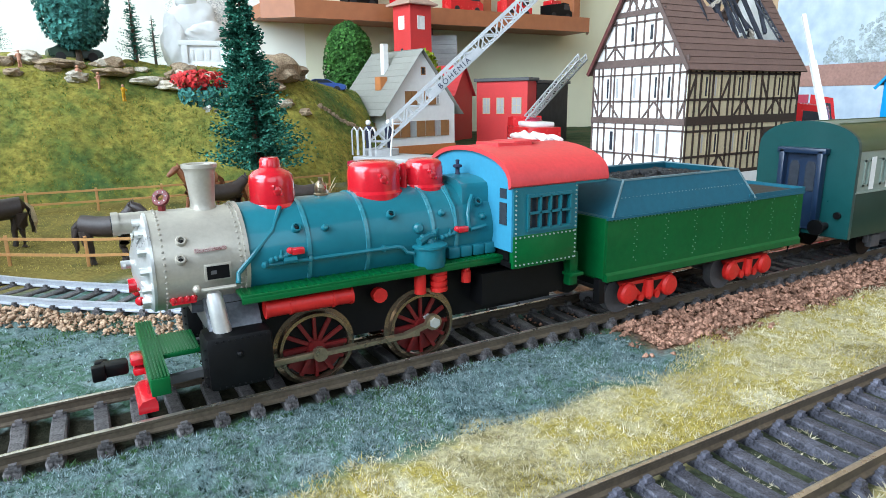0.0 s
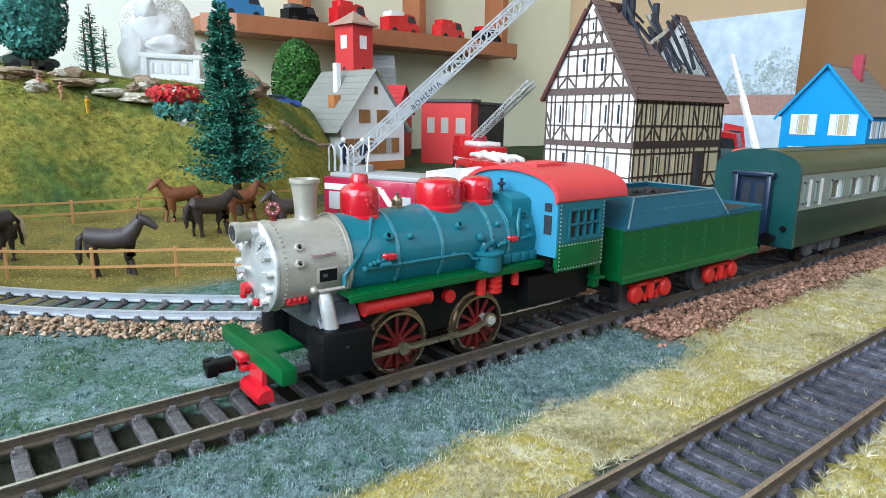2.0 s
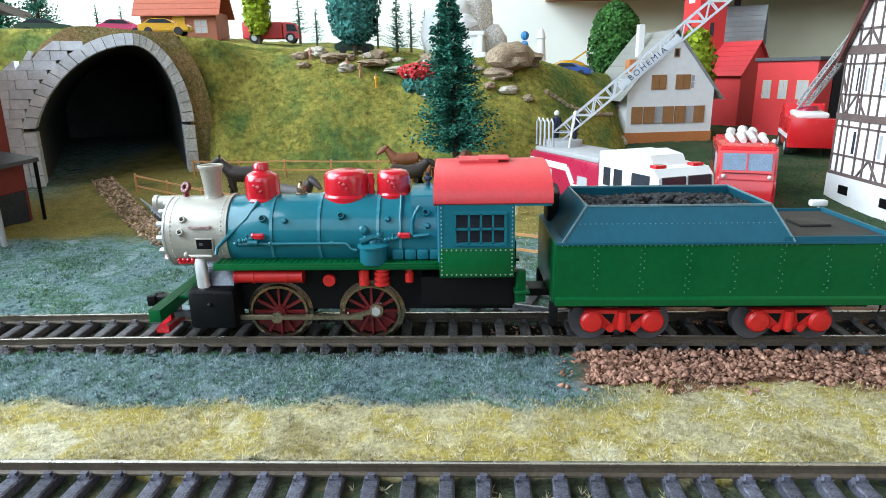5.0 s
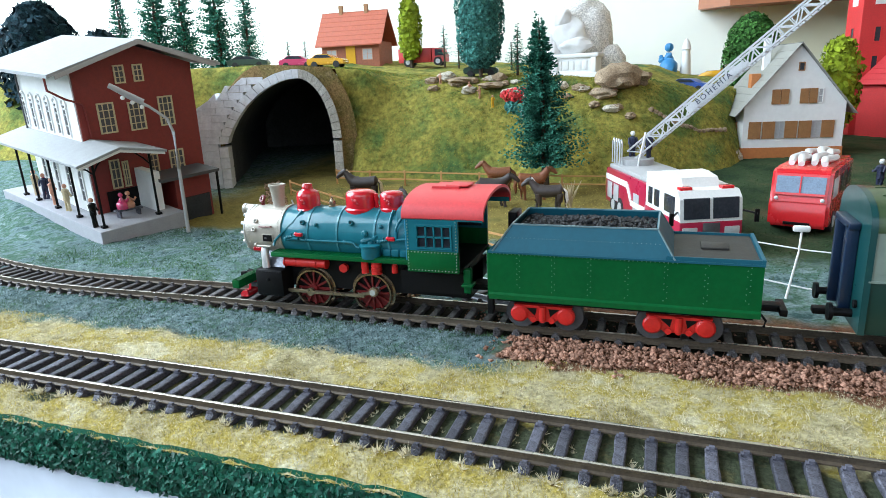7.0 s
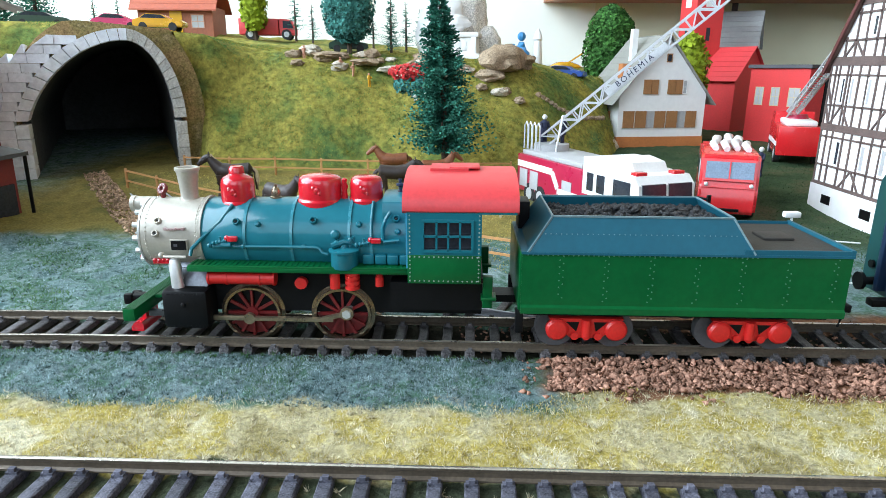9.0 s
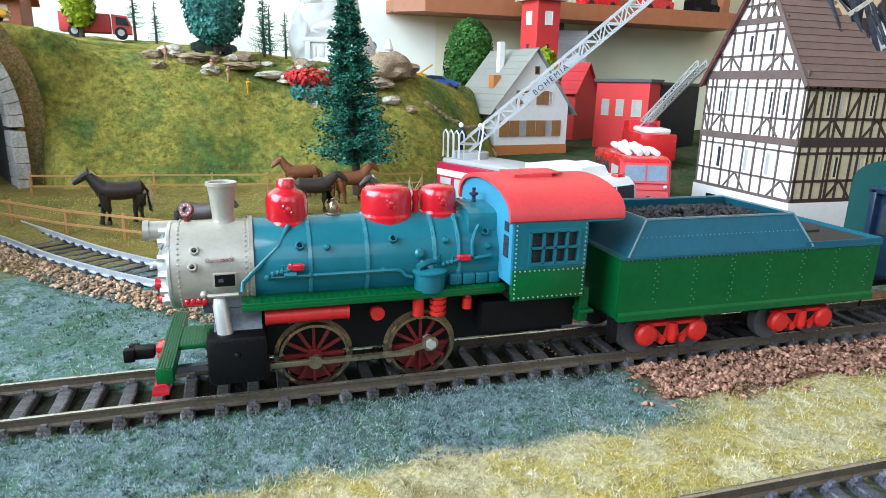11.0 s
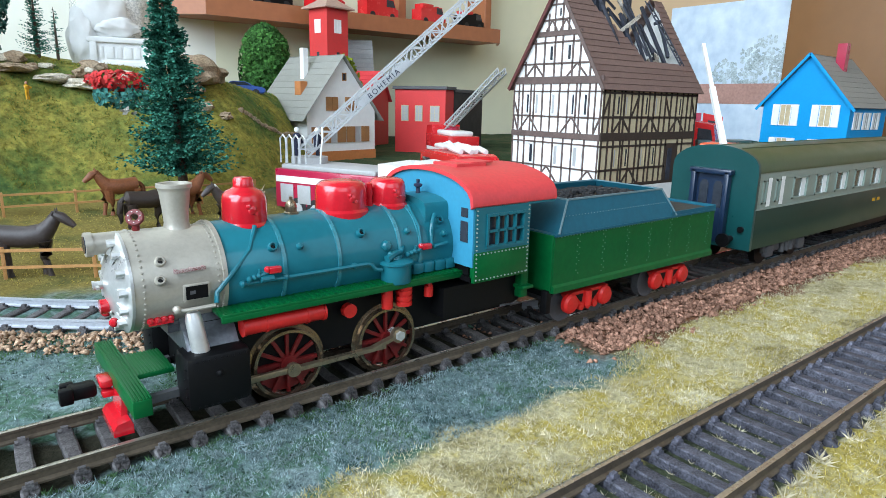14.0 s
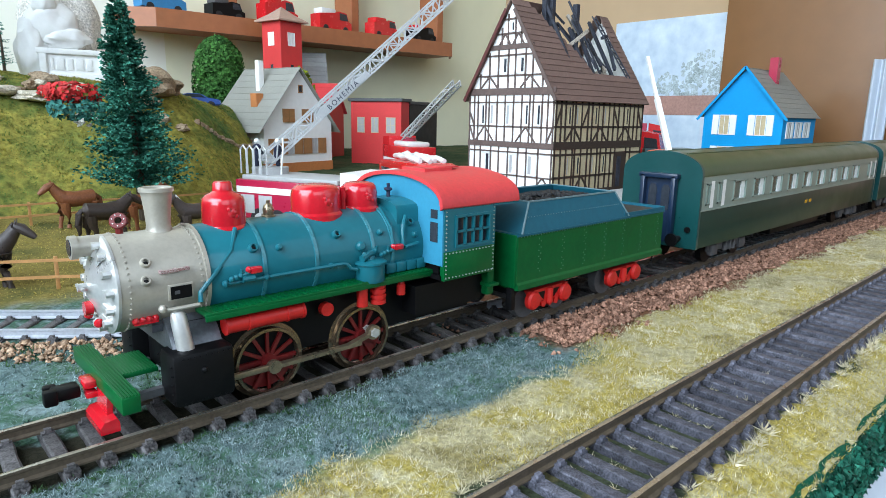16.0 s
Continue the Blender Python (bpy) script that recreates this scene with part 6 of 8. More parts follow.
def station():
    """Stands on sloping ground; local x runs away along the platform, local -y goes back from the track."""
    t = thing("railway_station", 0, 0, 0, 0, "red brick model station with pale front and canopy over the platform", "model station")
    t.matrix_basis = STATION
    b = bmesh.new()
    box(b, 0, -53, -14, 150, 0, 8, 0.4)
    part("platform", b, CONCRETE, t, "pale grey platform slab", smooth=0)
    x0, x1, y0, y1, e, r = 35.4, 118, -91.4, -15.3, 95.5, 108.4
    ym = (y0 + y1) / 2
    b = bmesh.new()
    prism(b, [(y0, -14), (y1, -14), (y1, e), (ym, r), (y0, e)], "x", x0, x1)
    part("wall", b, BRICK_RED, t, "dark red brick walls", smooth=0)
    b = bmesh.new()
    box(b, x0 + 1.2, y1 - 0.5, 7, x1 - 0.5, y1 + 0.7, e - 1)
    part("front_plaster", b, WHITE, t, "white front wall facing the platform", smooth=0)
    for ya in (1.2, 2 * ym - 1.2):
        b = bmesh.new()
        prism(b, [(ya, 93), (ym, 110), (ym, 112), (ya, 95)], "x", x0 - 10, x1 + 12)
        part("roof_slope", b, ROOF_GREY, t, "light grey roof", smooth=0)
    b = bmesh.new()
    for s in (1, -1):
        prism(b, [(ym + s * 50.5, 92.2), (ym, 109.2), (ym, 111.6), (ym + s * 50.5, 94.6)], "x", x0 - 10.7, x0 - 9.9)
    part("barge_board", b, GREY_PLASTIC, t, "grey verge board", smooth=0)
    gable = Matrix(((0, 0, -1, x0), (-1, 0, 0, ym), (0, 1, 0, 0), (0, 0, 0, 1)))
    for u, v, w, h, c, n in ((-13.4, 86, 6.6, 11, 2, 3), (-1.5, 86.2, 6.4, 10.6, 2, 3), (-27.2, 57, 10.2, 18.6, 3, 4), (-8.4, 56.5, 10.2, 17.8, 3, 4), (11.5, 56.8, 10, 19, 3, 4),
                             (13.6, 25, 10.2, 15.2, 3, 3), (-1, 27, 6.6, 13, 2, 3), (-26.4, 22, 6.4, 18.6, 2, 3), (-18.6, 22, 4, 16.6, 2, 3)):
        house_window(t, gable, u, v, w, h, INFILL_YELLOW, DARK_GREY, c, n, 0.9, 0.9)
    b = bmesh.new()
    on_face(b, gable, [(-31, 8, -9, 21, -0.3, 0.6)])
    part("door", b, BLACK, t, "dark double door", smooth=0)
    front = Matrix(((1, 0, 0, x0), (0, 0, 1, y1 + 0.7), (0, 1, 0, 0), (0, 0, 0, 1)))
    for k in range(6):
        house_window(t, front, 13 + 12.4 * k, 55.5, 5.6, 20, WHITE, DARK_GREY, 1, 3, 0.8, 0.9)
        b = bmesh.new()
        ring(b, [(2.6, 0), (3.6, 0), (3.6, 0.9), (2.6, 0.9)], 16, front @ Matrix.Translation((15.8 + 12.4 * k, 75.4, 0)))
        part("window_arch", b, WHITE, t, smooth=0)
    for k in range(4):
        house_window(t, front, 10 + 18 * k, 14, 6, 24, WHITE, DARK_GREY, 1, 3, 0.8, 0.9)
    for x in (x0 + 0.6, x1 - 2):
        b = bmesh.new()
        cyl(b, (x, y1 + 1.6, 54), (x, y1 + 1.6, 92), 0.7, n=8)
        if x < 50:
            b.clear()
            tube(b, [(x - 5, 0.6, 93), (x - 5, 0.4, 86), (x - 3, -9, 80), (x - 1.6, -19, 76), (x - 1.6, -20, 56)], 0.7, 8)
        part("downpipe", b, DARK_GREY if x > 50 else BRICK_RED, t, "thin rainwater pipe")
    # canopy on iron posts, its ridge against the front wall
    b = bmesh.new()
    prism(b, [(6.5, 47), (-18.8, 53.8), (-18.8, 55.2), (6.5, 48.4)], "x", -2.3, 126)
    prism(b, [(-18.8, 53.8), (-46.3, 47.8), (-46.3, 49.2), (-18.8, 55.2)], "x", -2.3, x0)
    cn = part("canopy", b, ROOF_GREY, t, "light grey canopy roof", smooth=0)
    b = bmesh.new()
    prism(b, [(5.6, 45.4), (5.6, 47), (-18.8, 53.6), (-45.4, 47.8), (-45.4, 46.4), (-18.8, 52)], "x", -1.4, -0.4)
    part("end_beam", b, WHITE, cn, "white canopy edge", smooth=0)
    for x in (6.8, 39.5, 70.8, 100.6, 122):
        b = bmesh.new()
        cyl(b, (x, -5.5, 8), (x, -5.5, 50), 0.75, n=8)
        box(b, x - 1.5, -7, 8, x + 1.5, -4, 9.4)
        tube(b, [(x, -5.5, 40), (x, -2, 43.5), (x, 4, 46.6)], 0.5, 6)
        tube(b, [(x, -5.5, 41), (x, -8, 45), (x, -13, 50)], 0.5, 6)
        part("post", b, BLACK, cn, "thin black canopy post")
    b = bmesh.new()
    cyl(b, (6.8, -39.2, 8), (6.8, -39.2, 49), 0.75, n=8)
    box(b, 5.3, -40.7, 8, 8.3, -37.7, 9.4)
    tube(b, [(6.8, -39.2, 40), (6.8, -35, 45), (6.8, -29, 50)], 0.5, 6)
    part("post", b, BLACK, cn)
    # low flat-roofed annex beside the platform
    b = bmesh.new()
    box(b, 15, -82, -14, x0, -57, 25)
    part("annex_wall", b, BRICK_RED, t, "dark red annex wall", smooth=0)
    b = bmesh.new()
    box(b, 10, -87, 26, x0 + 0.2, -46, 28)
    part("annex_roof", b, DARK_GREY, t, "dark flat annex roof", smooth=0)
    b = bmesh.new()
    box(b, 14, -47.5, 8, x0, -42, 33, 0.2)
    part("porch_wall", b, WHITE, t, "white porch wall", smooth=0)
    b = bmesh.new()
    box(b, 13.9, -80, -4, 15.2, -60, 12)
    part("annex_window", b, DARK_GLASS, t, "dark glazed panel", smooth=0)
    b = bmesh.new()
    cyl(b, (11, -85.5, -14), (11, -85.5, 26), 0.9, n=8)
    part("post", b, BLACK, t, "dark annex post")
    b = bmesh.new()
    box(b, -4, -132, -14, 30, -84, -6)
    part("paving", b, CONCRETE, t, smooth=0)


station()


def street_lamp():
    t = thing("platform_lamp", -178, 97, -4, 0, "tall grey model street lamp with hanging bulbs", "lamp")
    b = bmesh.new()
    tube(b, [(0, 0, 0), (0, 0, 40), (0, 0, 62), (-1.4, -2, 70), (-7, -8, 77), (-14, -15, 83), (-20, -21.5, 89.5)], [1.2, 1.0, 0.9, 0.8, 0.8, 1.2, 1.4], 10)
    part("mast", b, GREY_PLASTIC, t)
    b = bmesh.new()
    cyl(b, (-9, -10, 80), (-20.5, -22, 90), 1.5, n=12)
    part("hood", b, GREY_PLASTIC, t)
    for k in range(3):
        b = bmesh.new()
        ball(b, (-9.8 - 3.2 * k, -10.8 - 3.4 * k, 77.2 + 2.8 * k), 1.25, n=10)
        part("bulb", b, WHITE_PLASTIC, t)


street_lamp()


def tunnel_portal():
    """A leaning stone arch with a block wing wall and a dark lining; local y runs into the hill."""
    t = thing("tunnel_portal", -202, 242, 0, 28, "pale stone tunnel portal with a block wall", "tunnel portal")
    hw, spring, rise, lean = 42, 38, 49, 17
    inv = t.matrix_basis.inverted()

    def ring(k, n, r):
        a = math.pi * k / n
        if a > math.pi / 2:
            return lean - (hw - lean + r) * math.cos(a), spring + (rise + r) * math.sin(a)
        return -(hw + r) * math.cos(a) + lean * math.sin(a), spring + (rise + r) * math.sin(a)

    n = 25
    rnd = random.Random(6)
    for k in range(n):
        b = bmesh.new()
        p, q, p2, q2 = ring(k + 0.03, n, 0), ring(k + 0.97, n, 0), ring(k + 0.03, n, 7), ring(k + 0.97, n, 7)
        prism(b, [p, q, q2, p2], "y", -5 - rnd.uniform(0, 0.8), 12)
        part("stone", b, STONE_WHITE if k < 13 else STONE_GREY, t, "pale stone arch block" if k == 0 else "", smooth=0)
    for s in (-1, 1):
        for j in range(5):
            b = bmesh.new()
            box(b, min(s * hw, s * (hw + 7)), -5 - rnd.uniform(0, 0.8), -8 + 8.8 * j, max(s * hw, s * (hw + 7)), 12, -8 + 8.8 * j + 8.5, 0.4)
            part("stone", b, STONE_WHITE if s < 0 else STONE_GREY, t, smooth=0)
    def outer(z):
        return -108 + 6 * sstep(0, 45, z) + 84 * sstep(38, 100, z)

    for j in range(17):
        z = -6 + 5.6 * j
        a = math.asin(max(0.0, min(1.0, (z + 3 - spring) / (rise + 7))))
        x = -(hw + 7.2) * math.cos(a) + lean * math.sin(a)
        while x > outer(z) + 3:
            ww = rnd.uniform(8, 13)
            b = bmesh.new()
            lo_x, hi_x = max(x - ww + 0.25, outer(z)), max(x - ww + 0.25, outer(z + 5.4))
            mid = (x + lo_x) / 2
            back = 0.006 * (mid + 48) ** 2 if mid < -48 else 0.0
            y0 = -4.5 + 0.8 * back - 2.5 * math.sin(math.pi * min(1.0, (z + 6) / 80)) + rnd.uniform(-0.25, 0.25)
            prism(b, [(lo_x, z), (x, z), (x, z + 5.4), (min(hi_x, x - 0.5), z + 5.4)], "y", y0, 18)
            part("stone", b, STONE_WHITE, t, smooth=0)
            x -= ww
    # earth round the arch
    b = bmesh.new()
    m = 24
    lower, upper = [(-46, -8)], [(-60, -8)]
    for k in range(m + 1):
        x, z = ring(k, m, 20)
        w = t.matrix_basis @ Vector((x * 0.001, 0.022, 0))
        lower.append(ring(k, m, 5))
        upper.append((x, min(max(hill_z(w.x * 1000, w.y * 1000) + 0.5, 95), z + 2.5 * n3(k, 1, 3.0))))
    lower.append((46, -8))
    upper.append((61, -8))
    prism(b, lower + upper[::-1], "y", 4, 24)
    part("earth_face", b, EARTH, t, "brown earth over the arch", smooth=0)
    pts = [(-hw, -8)] + [ring(k, 24, 0) for k in range(25)] + [(hw, -8)]
    out = [(-hw - 6, -8)] + [ring(k, 24, 6) for k in range(25)] + [(hw + 6, -8)]
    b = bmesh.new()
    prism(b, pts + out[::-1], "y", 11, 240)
    part("lining", b, TUNNEL_SHADE, t, "tunnel lining coloured dark for the shade inside")
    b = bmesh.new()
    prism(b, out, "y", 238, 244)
    part("end_wall", b, TUNNEL_SHADE, t, smooth=0)


tunnel_portal()


# ---- shelf, poster and furniture of the room ----
def shelf():
    t = thing("wall_shelf", 0, 0, 0, 0, "brown wooden wall shelf carrying model vehicles", "shelf")
    bm = bmesh.new()
    prism(bm, [(123, BACK_Y - 1), (123, 588), (152, 563), (558, 563), (582, 592), (582, BACK_Y - 1)], "z", 146, 160)
    part("board", bm, WOOD_SHELF, t, "brown wooden board", smooth=0)
    bm = bmesh.new()
    prism(bm, [(120, 585), (150, 560), (560, 560), (585, 590), (582.6, 591.6), (558.6, 562.4), (151.4, 562.4), (122.4, 587.4)], "z", 143, 161.5)
    part("edge_strip", bm, WOOD_SHELF, t, smooth=0)
    for x in (250, 420, 572):
        bm = bmesh.new()
        box(bm, x - 6, 600, 160, x + 6, BACK_Y, 420, 1)
        part("upright", bm, WOOD_SHELF, t, smooth=0)


shelf()


def shelf_vehicle(x, y, z, rz, body_m, top_m, l, h, label):
    t = thing("model_vehicle", x, y, z, rz, label, "model vehicle", "vehicles on the shelf")
    b = bmesh.new()
    prism(b, [(-l / 2, 4), (l / 2, 4), (l / 2, h * 0.5), (l * 0.42, h * 0.55), (l * 0.34, h * 0.95), (l * 0.1, h), (-l * 0.05, h * 0.9), (-l / 2, h * 0.8)], "y", -9, 9)
    part("body", b, body_m, t)
    b = bmesh.new()
    box(b, -l * 0.42, -8, h * 0.8, l * 0.02, 8, h * 1.08, 1)
    part("superstructure", b, top_m, t)
    b = bmesh.new()
    prism(b, [(l * 0.12, h * 0.6), (l * 0.39, h * 0.6), (l * 0.33, h * 0.9), (l * 0.12, h * 0.93)], "y", -9.3, 9.3)
    part("cab_window", b, DARK_GLASS, t)
    for wx in (-l * 0.32, l * 0.3):
        for s in (-1, 1):
            b = bmesh.new()
            cyl(b, (wx, s * 6, 4.2), (wx, s * 9.4, 4.2), 4.2, n=16)
            part("wheel", b, TYRE_RUBBER, t)


for x, m1, m2, l, h, lab in ((165, FIG_BLUE, FIG_BLUE, 48, 26, "blue model lorry on the wall shelf"), (235, BLACK, DARK_GREY, 40, 20, "black model vehicle on the wall shelf"),
                             (300, FIRE_RED, FIRE_RED, 46, 30, "red model fire engine on the wall shelf"), (375, FIRE_RED, WHITE_PLASTIC, 52, 26, "red and white model fire engine on the wall shelf"),
                             (455, FIRE_RED, FIRE_RED, 46, 24, "red model van on the wall shelf"), (525, BLACK, FIRE_RED, 44, 22, "black and red model engine on the wall shelf")):
    shelf_vehicle(x, 588, 160, 8, m1, m2, l, h, lab)


def poster():
    t = thing("landscape_poster", RIGHT_X, 0, 0, 0, "wall poster of trees under a pale blue sky", "poster", kind="structure")
    skym = mat("poster_sky", (0.44, 0.56, 0.70), 0.5, var=0.1, scale=6, bump=0, col2=(0.62, 0.70, 0.78))
    treem = mat("poster_tree", (0.30, 0.37, 0.37), 0.5, var=0.3, scale=60, bump=0, col2=(0.46, 0.54, 0.58))
    roofm = mat("poster_roof", (0.40, 0.22, 0.18), 0.5, var=0.2, scale=40, bump=0)
    b = bmesh.new()
    box(b, -2, 200, -20, 0, 418, 196)
    part("sheet", b, skym, t, smooth=0)
    rnd = random.Random(2)
    for cy, cz, r in ((250, 110, 22), (275, 122, 26), (300, 112, 20), (225, 104, 18), (330, 98, 20)):
        b = bmesh.new()
        for k in range(90):
            a, q = rnd.random() * 6.3, r * rnd.random() ** 0.7
            y, z = cy + q * math.cos(a), cz + 1.2 * q * math.sin(a)
            vs = [b.verts.new((-2.2 - 0.005 * k, y + rr * math.cos(g * 1.0472), z + rr * math.sin(g * 1.0472))) for g in range(6) for rr in (rnd.uniform(1.2, 4.2),)]
            b.faces.new(vs)
        part("printed_tree", b, treem, t, smooth=0)
    b = bmesh.new()
    box(b, -2.8, 200, 66, -2, 418, 92)
    part("printed_roofs", b, roofm, t, smooth=0)


poster()
bm = bmesh.new()
box(bm, 700, -600, -800, RIGHT_X - 1, 230, 420, 3)
wd = solo("wardrobe", bm, WOOD_DARK, "tall brown wooden wardrobe beside the layout", "wardrobe")
for k in range(2):
    b = bmesh.new()
    box(b, 696, -590 + 412 * k, -780, 701, -186 + 412 * k, 400, 2)
    dr = part("door", b, WOOD_DARK, wd, "brown wooden door")
    b = bmesh.new()
    cyl(b, (696, -160 - 60 * k, -100), (688, -160 - 60 * k, -100), 8, n=16)
    part("knob", b, DARK_GREY, dr)
bm = bmesh.new()
prism(bm, [(676 + 4 * math.sin(0.55 * k), 46 + 0.8 * k) for k in range(24)] + [(679 + 4 * math.sin(0.55 * k), 46 + 0.8 * k) for k in range(23, -1, -1)], "z", -300, 122)
solo("white_curtain", bm, CLOTH, "white folded cloth hanging beside the wardrobe", "cloth")


# ---- vehicles on the layout ----
def wheels(t, xs, w, r, z=None):
    for x in xs:
        for s in (-1, 1):
            b = bmesh.new()
            cyl(b, (x, s * (w / 2 - 3.5), r), (x, s * (w / 2 + 0.3), r), r, n=18)
            wh = part("wheel", b, TYRE_RUBBER, t, "black tyre")
            b = bmesh.new()
            cyl(b, (x, s * (w / 2), r), (x, s * (w / 2 + 0.6), r), r * 0.55, n=14)
            part("hub", b, LADDER, wh)


def lattice_ladder(t, p, q, w, h, name, n=22):
    """A lattice boom: four chords with rungs and diagonals."""
    p, q = Vector(p), Vector(q)
    d = (q - p).normalized()
    side = d.cross(Vector((0, 0, 1))).normalized()
    up = side.cross(d).normalized()
    ln = (q - p).length
    b = bmesh.new()
    for s in (-1, 1):
        for k in (0, 1):
            o = side * (s * w / 2) + up * (k * h)
            beam(b, p + o, q + o, 1.0)
        for i in range(n):
            a0, a1 = p + d * (ln * i / n), p + d * (ln * (i + 1) / n)
            o = side * (s * w / 2)
            lo, hi = (o, o + up * h) if i % 2 else (o + up * h, o)
            beam(b, a0 + lo, a1 + hi, 0.7)
            beam(b, a1 + o, a1 + o + up * h, 0.6)
    ob = part(name, b, LADDER, t, "grey aluminium lattice ladder", smooth=0)
    for i in range(n * 2):
        b = bmesh.new()
        a0 = p + d * (ln * i / (n * 2))
        beam(b, a0 - side * w / 2, a0 + side * w / 2, 0.6)
        part("rung", b, LADDER, ob, smooth=0)
    return ob, d, side, up


def figure(x, y, z, rz, coat, head_m, label, h=20.0, arm=0):
    """A painted miniature figure: legs, coat, head and hat in one plain mesh."""
    b = bmesh.new()
    k = h / 20.0
    for s in (-1, 1):
        tube(b, [(0.4, s * 1.2, 0), (0, s * 1.2, 4), (0, s * 1.0, 9)], [1.2, 1.0, 1.3], 8)
    tube(b, [(0, 0, 8), (0, 0, 11), (0, 0, 15), (0, 0, 16.2)], [2.1, 2.0, 2.5, 1.2], 10)
    for s in (-1, 1):
        tube(b, [(0, s * 2.4, 15.3), (0.8 + arm * 0.5, s * 3.0, 12.0), (2.2 + arm, s * 2.4, 10.5 + arm * 2)], 0.75, 7)
    ball(b, (0, 0, 18), 1.6, n=10)
    for v in b.verts:
        v.co *= k
    ob = solo("figurine", b, coat, label, "figurine", m=at(x, y, z, rz))
    # the helmet is painted in another colour on the same mesh
    ob.data.materials.append(head_m)
    for poly in ob.data.polygons:
        if poly.center.z > 0.0168 * k:
            poly.material_index = 1
    return ob


def ladder_truck():
    # local x forward
    ang = math.degrees(math.atan2(-0.923, 0.385))
    w, ln = 30.0, 112.0
    cx, cy = 62 + 0.5 * w * 0.923, 202 + 0.5 * w * 0.385
    t = thing("ladder_fire_truck", cx, cy, -3, ang, "crimson and white model ladder fire truck", "model fire truck")
    h = w / 2
    b = bmesh.new()
    box(b, 0, -h, 6, 68, h, 27, 0.8)
    part("body", b, FIRE_CRIMSON, t, "crimson rear body")
    b = bmesh.new()
    for s in (-1, 1):
        box(b, 1, min(s * h, s * (h + 0.3)), 20, 40, max(s * h, s * (h + 0.3)), 23.4)
        beam(b, (40, s * (h + 0.2), 21.5), (46, s * (h + 0.2), 14), 0.5, 3.2)
        beam(b, (46, s * (h + 0.2), 12.6), (68, s * (h + 0.2), 12.6), 0.5, 3.0)
    part("stripe", b, WHITE_PLASTIC, t, "white stripe")
    b = bmesh.new()
    box(b, 4, -h + 1, 27, 66, h - 1, 29.5, 0.5)
    part("deck", b, GREY_PLASTIC, t, "grey deck")
    for s in (-1, 1):
        for x0 in (4, 16, 50):
            b = bmesh.new()
            box(b, x0, min(s * h, s * (h + 0.35)), 9, x0 + 9, max(s * h, s * (h + 0.35)), 19, 0.1)
            part("locker", b, GREY_PLASTIC, t)
    b = bmesh.new()
    box(b, 66, -h, 6, ln, h, 16, 0.8)
    part("lower_cab", b, FIRE_CRIMSON, t, "crimson lower cab")
    b = bmesh.new()
    prism(b, [(68, 15.5), (ln, 15.5), (ln - 1.5, 26), (ln - 5, 29.5), (84, 30.5), (76, 33.5), (68, 33.5)], "y", -h + 0.3, h - 0.3)
    part("cab", b, WHITE_PLASTIC, t, "white cab")
    b = bmesh.new()
    prism(b, [(84, 30), (100, 29.5), (97, 34), (86, 35.5)], "y", -9, 9)
    part("roof_unit", b, WHITE_PLASTIC, t)
    for y0, y1 in ((-13, -0.8), (0.8, 13)):
        b = bmesh.new()
        prism(b, [(ln - 1.0, 17), (ln + 0.3, 17), (ln - 1.0, 26.5), (ln - 2.4, 26.5)], "y", y0, y1)
        part("windscreen", b, DARK_GLASS, t)
    for s in (-1, 1):
        for x0, x1 in ((72, 77), (80, 86), (93, 105)):
            b = bmesh.new()
            box(b, x0, min(s * (h - 0.5), s * (h + 0.1)), 18, x1, max(s * (h - 0.5), s * (h + 0.1)), 26.5, 0.1)
            part("side_window", b, DARK_GLASS, t)
        b = bmesh.new()
        box(b, ln - 10, s * 10 - 3, 29, ln - 6, s * 10 + 3, 31, 0.4)
        part("beacon", b, FIRE_RED, t)
        b = bmesh.new()
        box(b, ln - 0.3, s * 10 - 3.5, 9, ln + 0.7, s * 10 + 3.5, 13, 0.3)
        part("headlight", b, LADDER, t)
        b = bmesh.new()
        tube(b, [(ln - 3, s * h, 20), (ln + 3, s * (h + 5), 19)], 0.5, 6)
        box(b, ln + 2, s * (h + 5) - 1, 15, ln + 3, s * (h + 5) + 1, 21, 0.2)
        part("mirror", b, BLACK, t)
    b = bmesh.new()
    box(b, ln - 0.5, -h, 3.5, ln + 2.5, h, 8, 0.6)
    part("bumper", b, LADDER, t)
    b = bmesh.new()
    box(b, ln, -4, 9, ln + 0.8, 4, 15, 0.2)
    part("grille", b, DARK_GREY, t)
    wheels(t, (16, 28, 96), w, 6)
    # turntable with rail, ladder
    b = bmesh.new()
    cyl(b, (12, 0, 29), (12, 0, 33), 10, n=24)
    part("turntable", b, GREY_PLASTIC, t)
    for k in range(4):
        b = bmesh.new()
        x = 2 + 4.6 * k
        tube(b, [(x, -12, 30), (x, -12, 43), (x + 2, -12, 45), (x + 3.8, -12, 43), (x + 3.8, -12, 30)], 0.5, 6)
        part("rail_hoop", b, LADDER, t, "grey guard rail")
    inv = t.matrix_basis.inverted()
    p, q = inv @ Vector((0.080, 0.2015, 0.029)) * 1000, inv @ Vector((0.214, 0.158, 0.152)) * 1000
    ob, d, side, up = lattice_ladder(t, p, q, 9.0, 6.5, "ladder", 26)
    b = bmesh.new()
    for s in (-1, 1):
        o0, o1 = side * (s * 5.1) + up * 2.0, side * (s * 5.1) + up * 2.0
        beam(b, p + d * 42 + o0, p + d * 80 + o1, 0.4, 3.6)
    part("name_board", b, LADDER, ob, "grey lettered side board", smooth=0)
